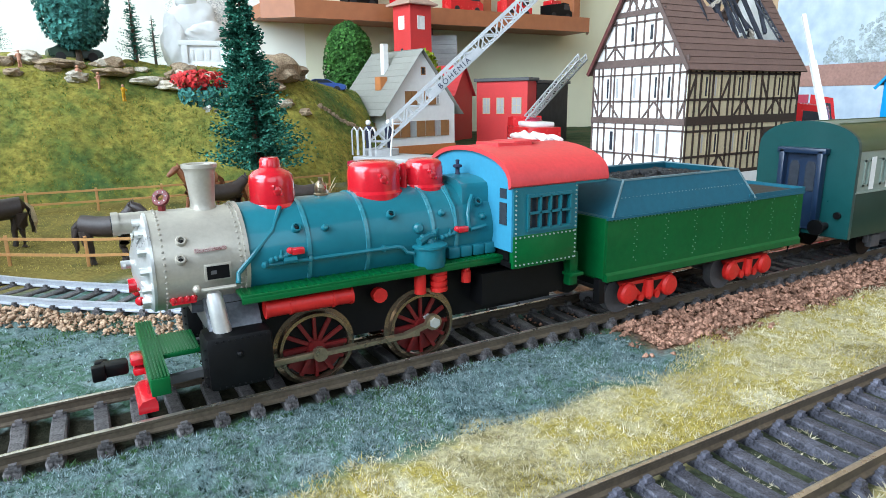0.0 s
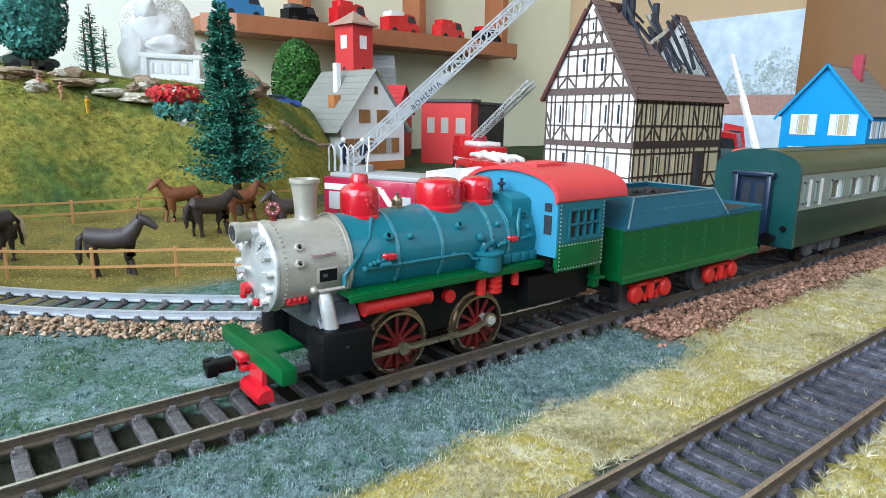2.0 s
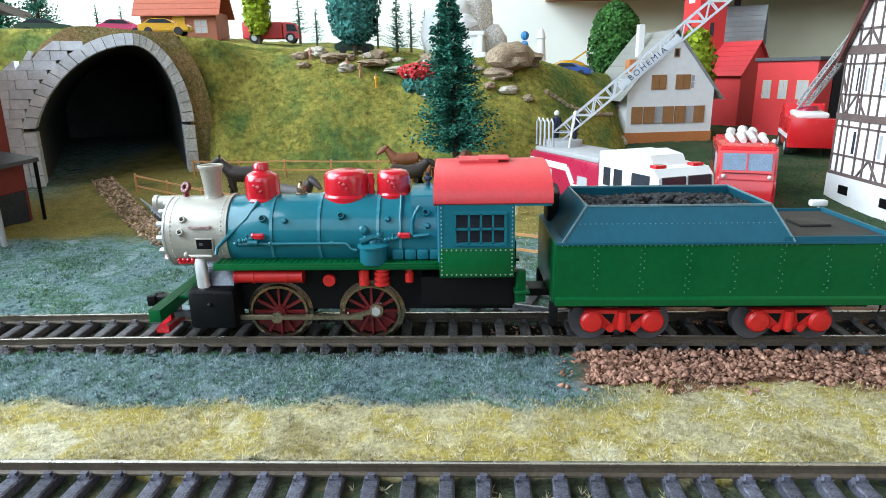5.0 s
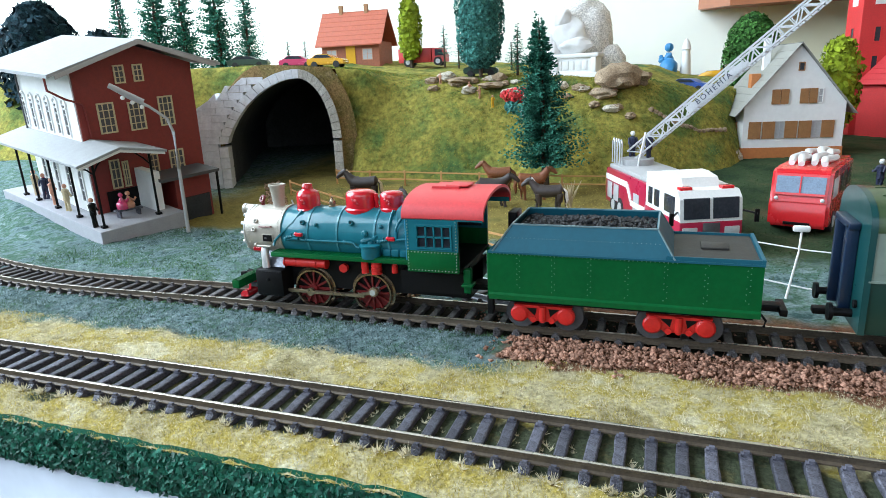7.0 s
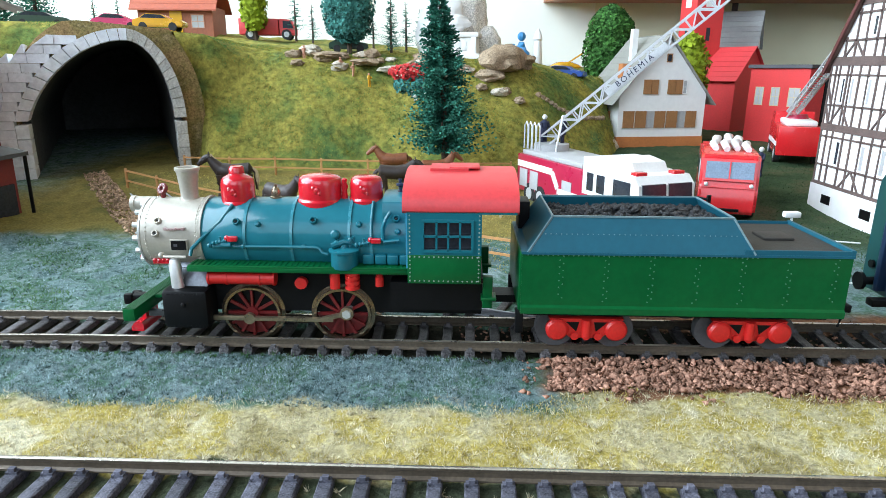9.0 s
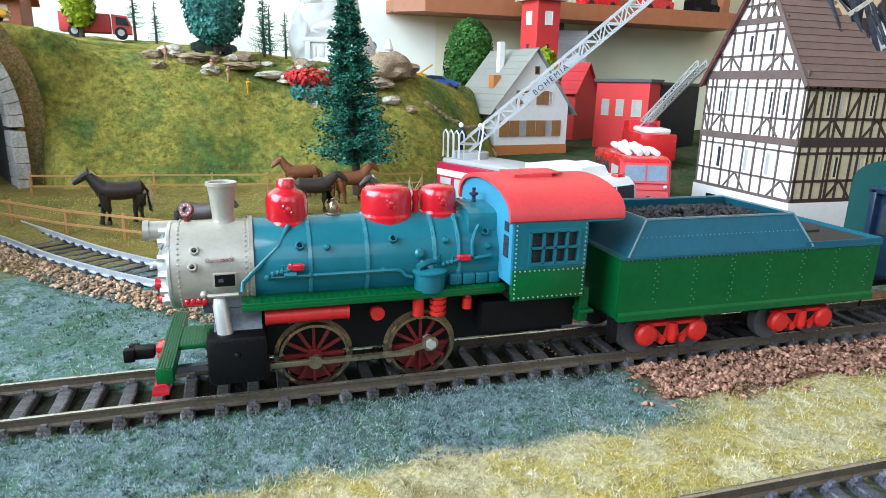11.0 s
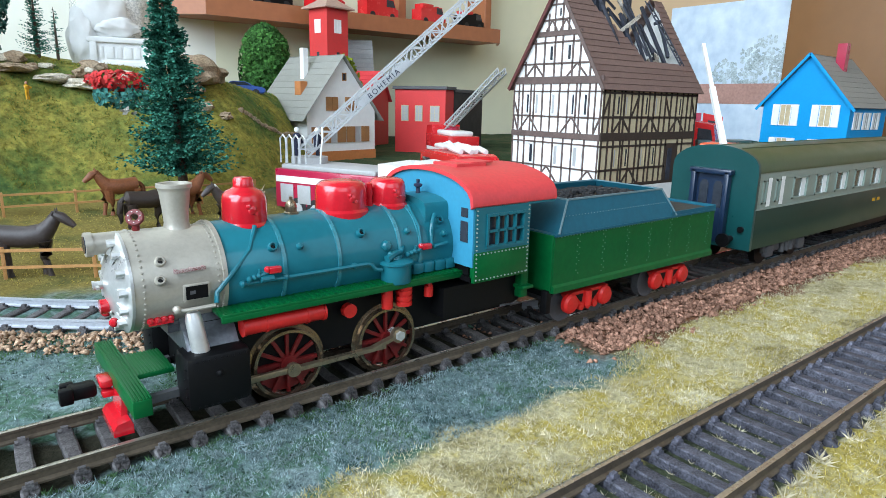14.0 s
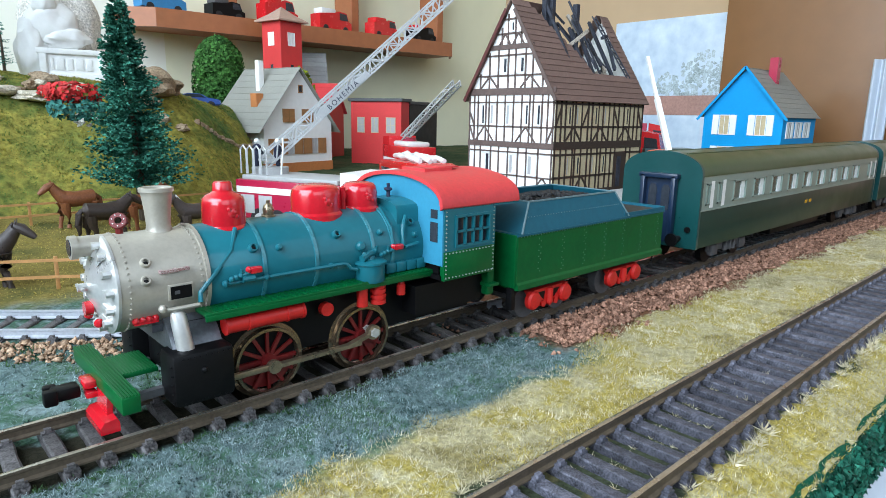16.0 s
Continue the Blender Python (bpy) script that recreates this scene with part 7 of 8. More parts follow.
    fc = bpy.data.curves.new("lettering", "FONT")
    fc.space_character = 1.35
    fc.body, fc.size, fc.extrude, fc.align_x, fc.align_y = "BOHEMIA", 0.0043, 0.00004, "CENTER", "CENTER"
    tx = new("lettering", fc)
    dg = bpy.context.evaluated_depsgraph_get()
    me = bpy.data.meshes.new_from_object(tx.evaluated_get(dg))
    bpy.data.objects.remove(tx)
    me.materials.clear()
    me.materials.append(NAVY)
    lt = new("lettering", me)
    lt.parent = ob
    out = side if (t.matrix_basis.to_3x3() @ side).y < 0 else -side
    c = (p + d * 60 + out * 5.55 + up * 2.0) * 0.001
    xx = d if d.cross(out).dot(up) < 0 else -d
    yy = out.cross(xx)
    rot = Matrix((xx, yy, out)).transposed().to_4x4()
    lt.matrix_basis = Matrix.Translation(c) @ rot
    tagged(lt, "dark red lettering on the ladder")


ladder_truck()
bm = bmesh.new()
tube(bm, [(85, 190, 46), (84, 188, 40), (82, 187, 30), (81, 186, 18), (80.5, 185.5, 6), (82, 184, 1)], 0.55, 8)
solo("fire_hose", bm, WHITE_PLASTIC, "thin white hose hanging down beside the ladder truck", "hose")
figure(77, 205, 27, -60, NAVY, WHITE_PLASTIC, "fireman figurine in navy with a white helmet on the truck", 19)
figure(87, 200, 27, -20, NAVY, WHITE_PLASTIC, "fireman figurine in navy at the ladder controls", 19, 1)
figure(221, 245, 3, -150, NAVY, WHITE_PLASTIC, "fireman figurine in navy standing on the ground", 21, 1)


VAN_GLASS = mat("pale_blue_glass", (0.16, 0.22, 0.30), 0.12, var=0.3, scale=150, bump=0)


def red_van():
    w, ln = 27.0, 74.0
    t = thing("red_fire_van", 160.5, 144, -2, 71, "bright red model fire van with hoses on its roof", "model fire truck")
    # local x runs back from the front bumper
    h = w / 2
    b = bmesh.new()
    prism(b, [(0, 4), (ln, 4), (ln, 32), (8, 33.5), (4, 32), (1.2, 18), (0, 16)], "y", -h, h)
    bmesh.ops.bevel(b, geom=[e for e in b.edges], offset=1.4, segments=2, affect="EDGES")
    part("body", b, FIRE_RED, t, "bright red van body")
    b = bmesh.new()
    prism(b, [(1.9, 21.0), (3.6, 29.2), (2.9, 29.4), (1.2, 21.2)], "y", -h + 2.6, h - 2.6)
    scr = part("windscreen", b, VAN_GLASS, t, "wide pale blue windscreen")
    b = bmesh.new()
    prism(b, [(1.5, 21.0), (3.4, 29.4), (2.5, 29.6), (0.9, 21.2)], "y", -0.35, 0.35)
    part("screen_bar", b, FIRE_RED, scr)
    b = bmesh.new()
    prism(b, [(1.2, 20.0), (1.5, 21.2), (0.8, 21.4), (0.5, 20.2)], "y", -h + 2.2, h - 2.2)
    part("screen_sill", b, FIRE_RED, scr)
    for s in (-1, 1):
        for k in range(3):
            b = bmesh.new()
            box(b, 8 + 22 * k, min(s * (h - 0.3), s * (h + 0.15)), 18, 24 + 22 * k, max(s * (h - 0.3), s * (h + 0.15)), 28, 0.2)
            part("side_window", b, DARK_GLASS if k else GREY_PLASTIC, t)
        b = bmesh.new()
        ball(b, (0.4, s * 10.2, 18.4), 1.0, n=10)
        part("headlight", b, WHITE_PLASTIC, t)
    b = bmesh.new()
    box(b, -0.5, -6, 5.4, 0.6, 6, 6.8, 0.2)
    part("grille", b, BLACK, t)
    wheels(t, (16, 66), w, 5.5)
    for k, (x, y, ln2) in enumerate(((12, -8, 30), (15, -3, 36), (10, 2, 28), (14, 7, 34), (44, -6, 22), (48, -1, 20), (46, 5, 22))):
        b = bmesh.new()
        tube(b, [(x, y, 34.6), (x + ln2 * 0.3, y + 1.2, 35.8 + k % 3 * 0.6), (x + ln2 * 0.7, y - 0.8, 35.2 + k % 2), (x + ln2, y + (k % 3 - 1), 34.8)], [1.5, 1.9, 1.7, 1.5], 9)
        part("hose_roll", b, WHITE_PLASTIC, t, "white rolled hose")


red_van()


def second_truck():
    t = thing("red_fire_truck", 263, 281, 7, 70, "red model fire truck with white roof load and raised ladder", "model fire truck")
    b = bmesh.new()
    box(b, 0, -14, 6, 64, 14, 26, 0.8)
    part("body", b, FIRE_RED, t, "red body")
    b = bmesh.new()
    box(b, 4, -10, 26, 44, 10, 30, 1.5)
    part("roof_load", b, WHITE_PLASTIC, t, "white roof load")
    b = bmesh.new()
    prism(b, [(46, 25), (66, 25), (64, 33), (48, 34)], "y", -13, 13)
    part("cab", b, FIRE_RED, t)
    b = bmesh.new()
    for s in (-1, 1):
        box(b, 6, min(s * 14, s * 14.3), 12, 60, max(s * 14, s * 14.3), 15)
    part("stripe", b, WHITE_PLASTIC, t)
    wheels(t, (12, 52), 28, 6)
    b = bmesh.new()
    cyl(b, (30, 0, 26), (30, 0, 33), 9, 6, n=16)
    part("turntable", b, FIRE_CRIMSON, t)
    inv = t.matrix_basis.inverted()
    lattice_ladder(t, inv @ Vector((0.269, 0.310, 0.038)) * 1000, inv @ Vector((0.250, 0.224, 0.082)) * 1000, 6, 4, "ladder", 14)


second_truck()


def simple_truck(name, x, y, z, rz, m, m2, l, w, h, label):
    t = thing(name, x, y, z, rz, label, "model truck")
    b = bmesh.new()
    box(b, -l / 2, -w / 2, 4, l * 0.2, w / 2, h, 0.6)
    part("body", b, m, t)
    b = bmesh.new()
    prism(b, [(l * 0.22, 4), (l / 2, 4), (l / 2, h * 0.55), (l * 0.44, h * 0.95), (l * 0.22, h)], "y", -w / 2, w / 2)
    part("cab", b, m2, t)
    b = bmesh.new()
    prism(b, [(l * 0.28, h * 0.55), (l * 0.47, h * 0.55), (l * 0.42, h * 0.88), (l * 0.28, h * 0.9)], "y", -w / 2 - 0.3, w / 2 + 0.3)
    part("window", b, DARK_GLASS, t)
    wheels(t, (-l * 0.3, l * 0.34), w, 4.5)
    return t


t = simple_truck("mast_fire_truck", 254, 50, -2, 15, FIRE_RED, FIRE_RED, 52, 22, 34, "orange-red model fire truck with a white mast")
b = bmesh.new()
box(b, -24, -9, 33, -4, 9, 45, 1.5)
part("mast_base", b, mat("orange_red_paint", (0.75, 0.10, 0.03), 0.35, var=0.06, bump=0.03), t, "orange-red mast base")
inv = t.matrix_basis.inverted()
for k, (r, f0, f1) in enumerate(((1.3, -0.05, 0.55), (0.9, 0.4, 1.05))):
    b = bmesh.new()
    p0, p1 = Vector((0.226, 0.038, 0.044)), Vector((0.2634, 0.0754, 0.093))
    beam(b, inv @ (p0 + (p1 - p0) * f0) * 1000, inv @ (p0 + (p1 - p0) * f1) * 1000, r * 2)
    part("mast", b, WHITE_PLASTIC, t, "white telescopic mast", smooth=0)
simple_truck("red_truck", 400, 172, -2, -70, FIRE_RED, FIRE_RED, 70, 28, 52, "red model truck parked behind the house")
simple_truck("red_truck", 440, 190, -2, -60, FIRE_CRIMSON, FIRE_RED, 70, 28, 58, "crimson model truck parked behind the house")
simple_truck("teal_truck", 420, 135, -2, -40, COACH_END, COACH_END, 60, 24, 38, "dark teal model truck parked behind the house")
simple_truck("orange_truck", -150, 440, 95, 8, ROOF_RED, ROOF_RED, 50, 20, 18, "orange-red model lorry on the hill")


def small_car(x, y, z, rz, m, label, l=34.0):
    t = thing("model_car", x, y, z, rz, label, "model car", "cars on the hill")
    b = bmesh.new()
    k = l / 34.0
    prism(b, [(-17 * k, 2.5), (17 * k, 2.5), (17.5 * k, 5), (16 * k, 7), (8 * k, 8), (3 * k, 11), (-8 * k, 11.4), (-13 * k, 8.2), (-17 * k, 7.4)], "y", -7, 7)
    bmesh.ops.bevel(b, geom=list(b.edges), offset=0.8, segments=2, affect="EDGES")
    part("body", b, m, t)
    b = bmesh.new()
    prism(b, [(6.6 * k, 8.1), (2.6 * k, 10.6), (-7.6 * k, 10.9), (-11.4 * k, 8.4)], "y", -7.15, 7.15)
    part("window", b, DARK_GLASS, t)
    for wx in (-10 * k, 10 * k):
        for s in (-1, 1):
            b = bmesh.new()
            cyl(b, (wx, s * 5, 2.8), (wx, s * 7.3, 2.8), 2.8, n=14)
            part("wheel", b, TYRE_RUBBER, t)


small_car(-222, 312, 96, 12, CAR_PINK, "pink model car parked above the tunnel")
small_car(-185, 299, 95, 8, CAR_YELLOW, "yellow model car parked above the tunnel")
small_car(-300, 345, 100, 20, CAR_GREEN, "dark green model car on the hill", 40)
small_car(112, 372, 62, -25, CAR_BLUE, "dark blue model car on the hillside")
small_car(-60, 345, 82, 10, CAR_GREEN, "dark green model car beside the tall tree", 30)


# ---- the brown house on the hill ----
def hill_house():
    w, l, e, r = 74.0, 44.0, 22.0, 34.0
    t = thing("brick_cottage", -236, 440, 100, 4, "small brown brick model cottage with yellow door", "model house")
    b = bmesh.new()
    box(b, -34, 0, -8, 34, 40, 24, 0.3)
    part("wall", b, mat("brown_brick", (0.28, 0.085, 0.04), 0.7, var=0.2, scale=400, bump=0.4), t, "brown brick walls", smooth=0)
    for s, y0, y1 in ((0, -6, 20), (1, 46, 20)):
        for k in range(7):
            b = bmesh.new()
            f0, f1 = k / 7, (k + 1.1) / 7
            prism(b, [(y0 + (y1 - y0) * f0, 20 + 36 * f0), (y0 + (y1 - y0) * f1, 20 + 36 * f1), (y0 + (y1 - y0) * f1, 20.8 + 36 * f1), (y0 + (y1 - y0) * f0, 21.4 + 36 * f0)], "x", -39, 39)
            part("roof_course", b, mat("terracotta_roof", (0.42, 0.10, 0.05), 0.65, var=0.15, scale=300, bump=0.4) if k == 0 and s == 0 else bpy.data.materials["terracotta_roof"], t, "terracotta roof" if k == 0 else "", smooth=0)
    fr = face_matrix("front", 68, 40)
    panels("door", t, fr, CAR_YELLOW, [(-5, -2, 6, 20, 0, 0.8)], "yellow door")
    for u in (-28, 14):
        house_window(t, fr, u, 5, 12, 12, SKIN, GREY_PLASTIC, 2, 2)
    for x in (-16, 14):
        b = bmesh.new()
        box(b, x - 2, 18, 50, x + 2, 22, 64)
        part("chimney", b, SHUTTER, t, smooth=0)


hill_house()


# ---- statue, rocks and hill details ----
def blob(b, c, r, s, seed, rough=0.18, sub=3):
    vs = bmesh.ops.create_icosphere(b, subdivisions=sub, radius=1.0)["verts"]
    for v in vs:
        n = noise.noise(v.co * 1.7 + Vector((seed, 0, 0))) * rough + noise.noise(v.co * 4.1 + Vector((0, seed, 0))) * rough * 0.5
        v.co = Vector(c) + Vector((v.co.x * s[0], v.co.y * s[1], v.co.z * s[2])) * (r * (1 + n))


ROCK_BROWN = mixed("brown_rock", [(0.20, 0.13, 0.08), (0.36, 0.27, 0.18), (0.26, 0.20, 0.14)], 70, bump=0.5)


def statue():
    b = bmesh.new()
    blob(b, (2, 6, 32), 27, (0.95, 0.75, 1.15), 3.0, 0.14, 4)
    blob(b, (24, 2, 10), 12, (1.2, 0.8, 1.3), 9.0, 0.3)
    blob(b, (2, 4, 6), 22, (1.2, 0.7, 0.8), 4.0, 0.25)
    solo("rock_monument", b, PLASTER, "beige plaster rock behind the monument figure", "monument", m=at(21, 368, 80, 0))
    b = bmesh.new()
    blob(b, (-2, 0, 30), 15, (1.05, 0.7, 1.15), 5.0, 0.16, 4)
    blob(b, (-15, -2, 16), 10, (0.9, 0.8, 1.9), 8.0, 0.2, 4)
    blob(b, (4, -5, 24), 10, (1.4, 0.8, 0.7), 2.0, 0.18, 4)
    blob(b, (-6, -3, 45), 8, (0.9, 0.8, 1.1), 6.0, 0.16, 4)
    solo("plaster_statue", b, WHITE, "white plaster statue as a draped shape on the plinth", "statue", m=at(16, 354, 80, 0))
    t = thing("pedestal", 21, 341, 79, -10, "pale grey inscribed plinth of the monument", "plinth")
    b = bmesh.new()
    box(b, -18, 0, -8, 18, 16, 15, 0.6)
    box(b, -20, -2, 14.5, 20, 18, 18, 0.8)
    box(b, -21, -3, -8, 21, 18, 2.5, 0.8)
    part("block", b, WHITE, t, "pale grey block")
    for s in (-1, 1):
        b = bmesh.new()
        box(b, s * 16.5 - 2, -2, 2, s * 16.5 + 2, 1, 14.8, 0.5)
        part("pilaster", b, WHITE, t)
    for x, w2 in ((-12.6, 1.8), (-9.4, 4.6), (-3.6, 3.4), (1.2, 4.6), (7.2, 3.6)):
        b = bmesh.new()
        box(b, x, -0.7, 4.8, x + w2, 0.3, 12.2, 0.3)
        part("inscription_bar", b, WHITE_PLASTIC, t, "raised plain bar of the inscription")


statue()
for x, y, r, flat, lab in ((-8, 308, 10, 0.35, 0), (-22, 312, 9, 0.3, 0), (-42, 316, 10, 0.25, 1), (-70, 322, 11, 0.25, 1), (60, 318, 16, 0.7, 1), (72, 326, 9, 0.6, 1), (48, 306, 9, 0.5, 1), (-86, 326, 8, 0.4, 0)):
    bm = bmesh.new()
    blob(bm, (0, 0, 0), r, (1.3, 1.0, flat), x * 0.3, 0.35, 3)
    solo("rock", bm, ROCK if lab == 0 else ROCK_BROWN, "pale plaster rock on the hillside" if lab == 0 else "brown and grey flat rock on the hill", "rock", "rocks on the hill", m=at(x, y, hill_z(x, y) + r * flat * 0.4, x * 7 % 360))
for k in range(9):
    f = k / 8
    bm = bmesh.new()
    blob(bm, (0, 0, 0), 6.5 - 1.5 * f, (1.0, 1.3, 1.3), 3.0 + k, 0.5, 3)
    solo("edge_stone", bm, ROCK, "rough pale plaster stone on the edge of the hill", "rock", "stones down the hill edge", m=at(147 - 20 * f, 342 + 82 * f, 9 + 32 * f, 40 * k))
rnd = random.Random(12)
for k in range(26):
    x = -96 + 6.6 * k + rnd.uniform(-3, 3)
    y = hill_foot(x) + 66 + 16 * rnd.random() - 0.25 * max(0, x)
    r = rnd.uniform(2.6, 6.2)
    bm = bmesh.new()
    blob(bm, (0, 0, 0), r, (1.3, 1.0, 0.65), k * 2.3, 0.4, 3)
    solo("rock", bm, (ROCK_BROWN, ROCK_BROWN, ROCK)[k % 3], "small " + ("brown", "brown", "pale")[k % 3] + " rock on the terrace edge of the hill", "rock", "rocks on the hill", m=at(x, y, hill_z(x, y) + r * 0.2, k * 47 % 360))
# stone kerb of the path down the hill
t = thing("path_kerb", 0, 0, 0, 0, "pale stone kerb along the hill path", "kerb")
for k in range(18):
    f = k / 17
    x, y = 84 + 54 * f, 305 + 8 * f + 24 * f * f
    bm = bmesh.new()
    blob(bm, (x, y, hill_z(x, y) + 0.4), 2.0, (1.1, 0.8, 0.9 + 0.25 * n3(k, 3, 2.0)), k * 1.7, 0.35, 2)
    part("stone", bm, ROCK_BROWN, t)


def leaf_cluster(pts, size, rndm):
    """Small double-sided leaves as bent quads round the given centres and outward directions."""
    vs, fs = [], []
    for c, d in pts:
        d = d.normalized()
        a = d.orthogonal().normalized()
        a.rotate(Matrix.Rotation(rndm.random() * 6.28, 3, d))
        bvec = d.cross(a)
        s = size * rndm.uniform(0.6, 1.3)
        tip = d * s * 0.5
        i = len(vs)
        vs += [c - a * s * 0.5, c + bvec * s * 0.35 + tip * 0.5, c + a * s * 0.5 + tip, c - bvec * s * 0.35 + tip * 0.5]
        fs.append((i, i + 1, i + 2, i + 3))
    return vs, fs


def bush_tree(name, x, y, z, prof, n, leaf, size, label, category="tree", seed=1, trunk=8):
    """A clipped crown given by a profile of (height, radius), made of leaves."""
    rndm = random.Random(seed)
    t = thing(name, x, y, z, 0, label, category)
    b = bmesh.new()
    tube(b, [(0, 0, -6), (0.3, 0, trunk), (0, 0.4, prof[-1][0] * 0.7)], [2.4, 1.9, 0.8], 8)
    part("trunk", b, BARK, t, "brown trunk")
    pts = []
    z0, z1 = prof[0][0], prof[-1][0]
    for k in range(n):
        h = rndm.uniform(z0, z1)
        for (ha, ra), (hb, rb) in zip(prof, prof[1:]):
            if ha <= h <= hb:
                r = ra + (rb - ra) * (h - ha) / (hb - ha)
        a = rndm.random() * 6.2832
        lump = 1 + 0.10 * noise.noise(Vector((math.cos(a) * 2, math.sin(a) * 2, h / 12.0 + seed)))
        q = r * lump * (1 - 0.25 * rndm.random() ** 2)
        pts.append((Vector((q * math.cos(a), q * math.sin(a), h)), Vector((math.cos(a), math.sin(a), rndm.uniform(-0.4, 0.9)))))
    vs, fs = leaf_cluster(pts, size, rndm)
    ob = new("crown", raw_mesh("crown", vs, fs, leaf))
    ob.parent = t
    b = bmesh.new()
    lathe(b, [(max(0.01, r * 0.82), h) for h, r in prof], 14)
    part("crown_core", b, leaf, t)
    return t


def spruce(name, x, y, z, h, r, n, label, seed=1, base=0.14, mtl=None, m=6, fine=1.0, lean=0.0):
    """A conifer: trunk with uneven drooping limbs full of small flat sprigs."""
    rndm = random.Random(seed)
    t = thing(name, x, y, z, 0, label, "conifer")
    b = bmesh.new()
    tube(b, [(0, 0, -5), (lean * 0.5, 0, h * 0.5), (lean, 0, h)], [r * 0.09 + 0.4, r * 0.05 + 0.3, 0.2], 8)
    part("trunk", b, BARK, t, "brown trunk")
    vs, fs = [], []
    for k in range(n):
        f = rndm.random() ** 0.75
        hh = h * (base + (1 - base) * (1 - f))
        whorl = round(f * 17)
        f = min(1.0, (whorl + rndm.gauss(0, 0.38)) / 17)
        hh = h * (base + (1 - base) * (1 - f))
        limb = rndm.randrange(7)
        a = limb * 0.8976 + whorl * 0.55 + 0.35 * math.sin(limb * 5 + whorl * 3 + seed) + rndm.gauss(0, 0.13)
        g = max(0.0, 1 - (hh - h * base) / (h * (1 - base)))
        lobe = 1 + 0.28 * math.sin(limb * 2.7 + whorl * 4.1 + seed) + 0.1 * math.sin(whorl * 2.0 + seed)
        rr = r * (0.06 + 0.94 * g ** 1.05) * rndm.uniform(0.82, 1.08) * lobe
        d = Vector((math.cos(a), math.sin(a), rndm.uniform(-0.34, -0.16)))
        side = Vector((-d.y, d.x, 0))
        for j in range(m):
            g = (j + 0.6) / m
            if rr * g < r * 0.05:
                continue
            c = Vector((lean * hh / h, 0, hh)) + d * (rr * g) + Vector((0, 0, 0.35 * rr * g * g))
            for s in (-1, 1):
                w = (0.22 + 0.2 * rndm.random()) * r * (1.1 - 0.4 * g) * 0.42 * fine
                up = Vector((0, 0, rndm.uniform(-0.3, 0.7)))
                i = len(vs)
                e = (side * s * rndm.uniform(0.2, 1) + d * 0.7 + up).normalized()
                q = e.cross(Vector((rndm.uniform(-1, 1), rndm.uniform(-1, 1), rndm.uniform(-1, 1)))).normalized() * (w * 0.3)
                vs += [c, c + e * w * 0.55 + q, c + e * w, c + e * w * 0.55 - q]
                fs.append((i, i + 1, i + 2, i + 3))
    ob = new("crown", raw_mesh("crown", vs, fs, mtl or SPRUCE))
    ob.parent = t
    return t


spruce("spruce_tree", 20, 222, 8, 109, 26.5, 1250, "dark green model spruce standing at the hill foot", 3, m=8, fine=0.72, lean=-5)
for k, (x, y, z, h, r) in enumerate(((-541, 428, 100, 118, 22), (-482, 424, 100, 150, 30), (-452, 434, 100, 135, 26), (-395, 424, 98, 142, 28), (-357, 426, 98, 125, 20))):
    spruce("spruce_tree", x, y, z, h, r, 520, "dark green model spruce on the hill behind the station", 20 + k, base=0.02)
for k, (x, y, z, h, r) in enumerate(((-120, 420, 98, 36, 9), (-51, 420, 92, 22, 7), (-292, 405, 100, 28, 7), (-268, 400, 100, 26, 6), (-20, 400, 84, 40, 9), (-8, 396, 84, 34, 8), (-105, 420, 90, 34, 8))):
    spruce("small_conifer", x, y, z, h, r, 70, "small dark green model conifer", 40 + k)
bush_tree("clipped_tree", -58, 336, 76, [(13, 5), (20, 16), (36, 19.5), (62, 20), (86, 18), (98, 10), (102, 2)], 6500, LEAF_TEAL, 2.8, "tall dense dark teal model tree on the hill", seed=2)
spruce("small_conifer", -26, 338, 78, 46, 10, 160, "small dark model conifer beside the tall tree", 51)
bush_tree("topiary_tree", 163, 447, 18, [(28, 9), (38, 17), (56, 22), (76, 23), (94, 19), (105, 9), (108, 1)], 6500, LEAF, 3.2, "rounded green model tree behind the grey house", seed=4)
bush_tree("yellow_tree", -158, 425, 96, [(6, 5), (14, 10), (40, 11), (60, 7), (66, 1)], 700, LEAF_YELLOW, 5.0, "slim yellow-green model tree on the hill", seed=5)
bush_tree("yellow_tree", 228, 420, 16, [(10, 8), (30, 16), (60, 17), (80, 9), (84, 1)], 900, LEAF_YELLOW, 5.0, "yellow-green model tree between the houses", seed=6)
bush_tree("dark_tree", -556, 330, 20, [(10, 20), (40, 40), (90, 44), (130, 34), (155, 12), (158, 1)], 2600, LEAF_NAVY, 9.0, "large dark model tree behind the station", seed=7)
bush_tree("dark_tree", -470, 330, 60, [(10, 16), (30, 30), (60, 30), (80, 12), (84, 1)], 1200, LEAF_NAVY, 7.0, "dark model tree behind the station", seed=8)
bush_tree("low_hedge", -420, 230, -2, [(0, 20), (14, 30), (30, 24), (40, 6), (42, 1)], 900, LEAF, 6.0, "green hedge beside the station", "hedge", seed=10)


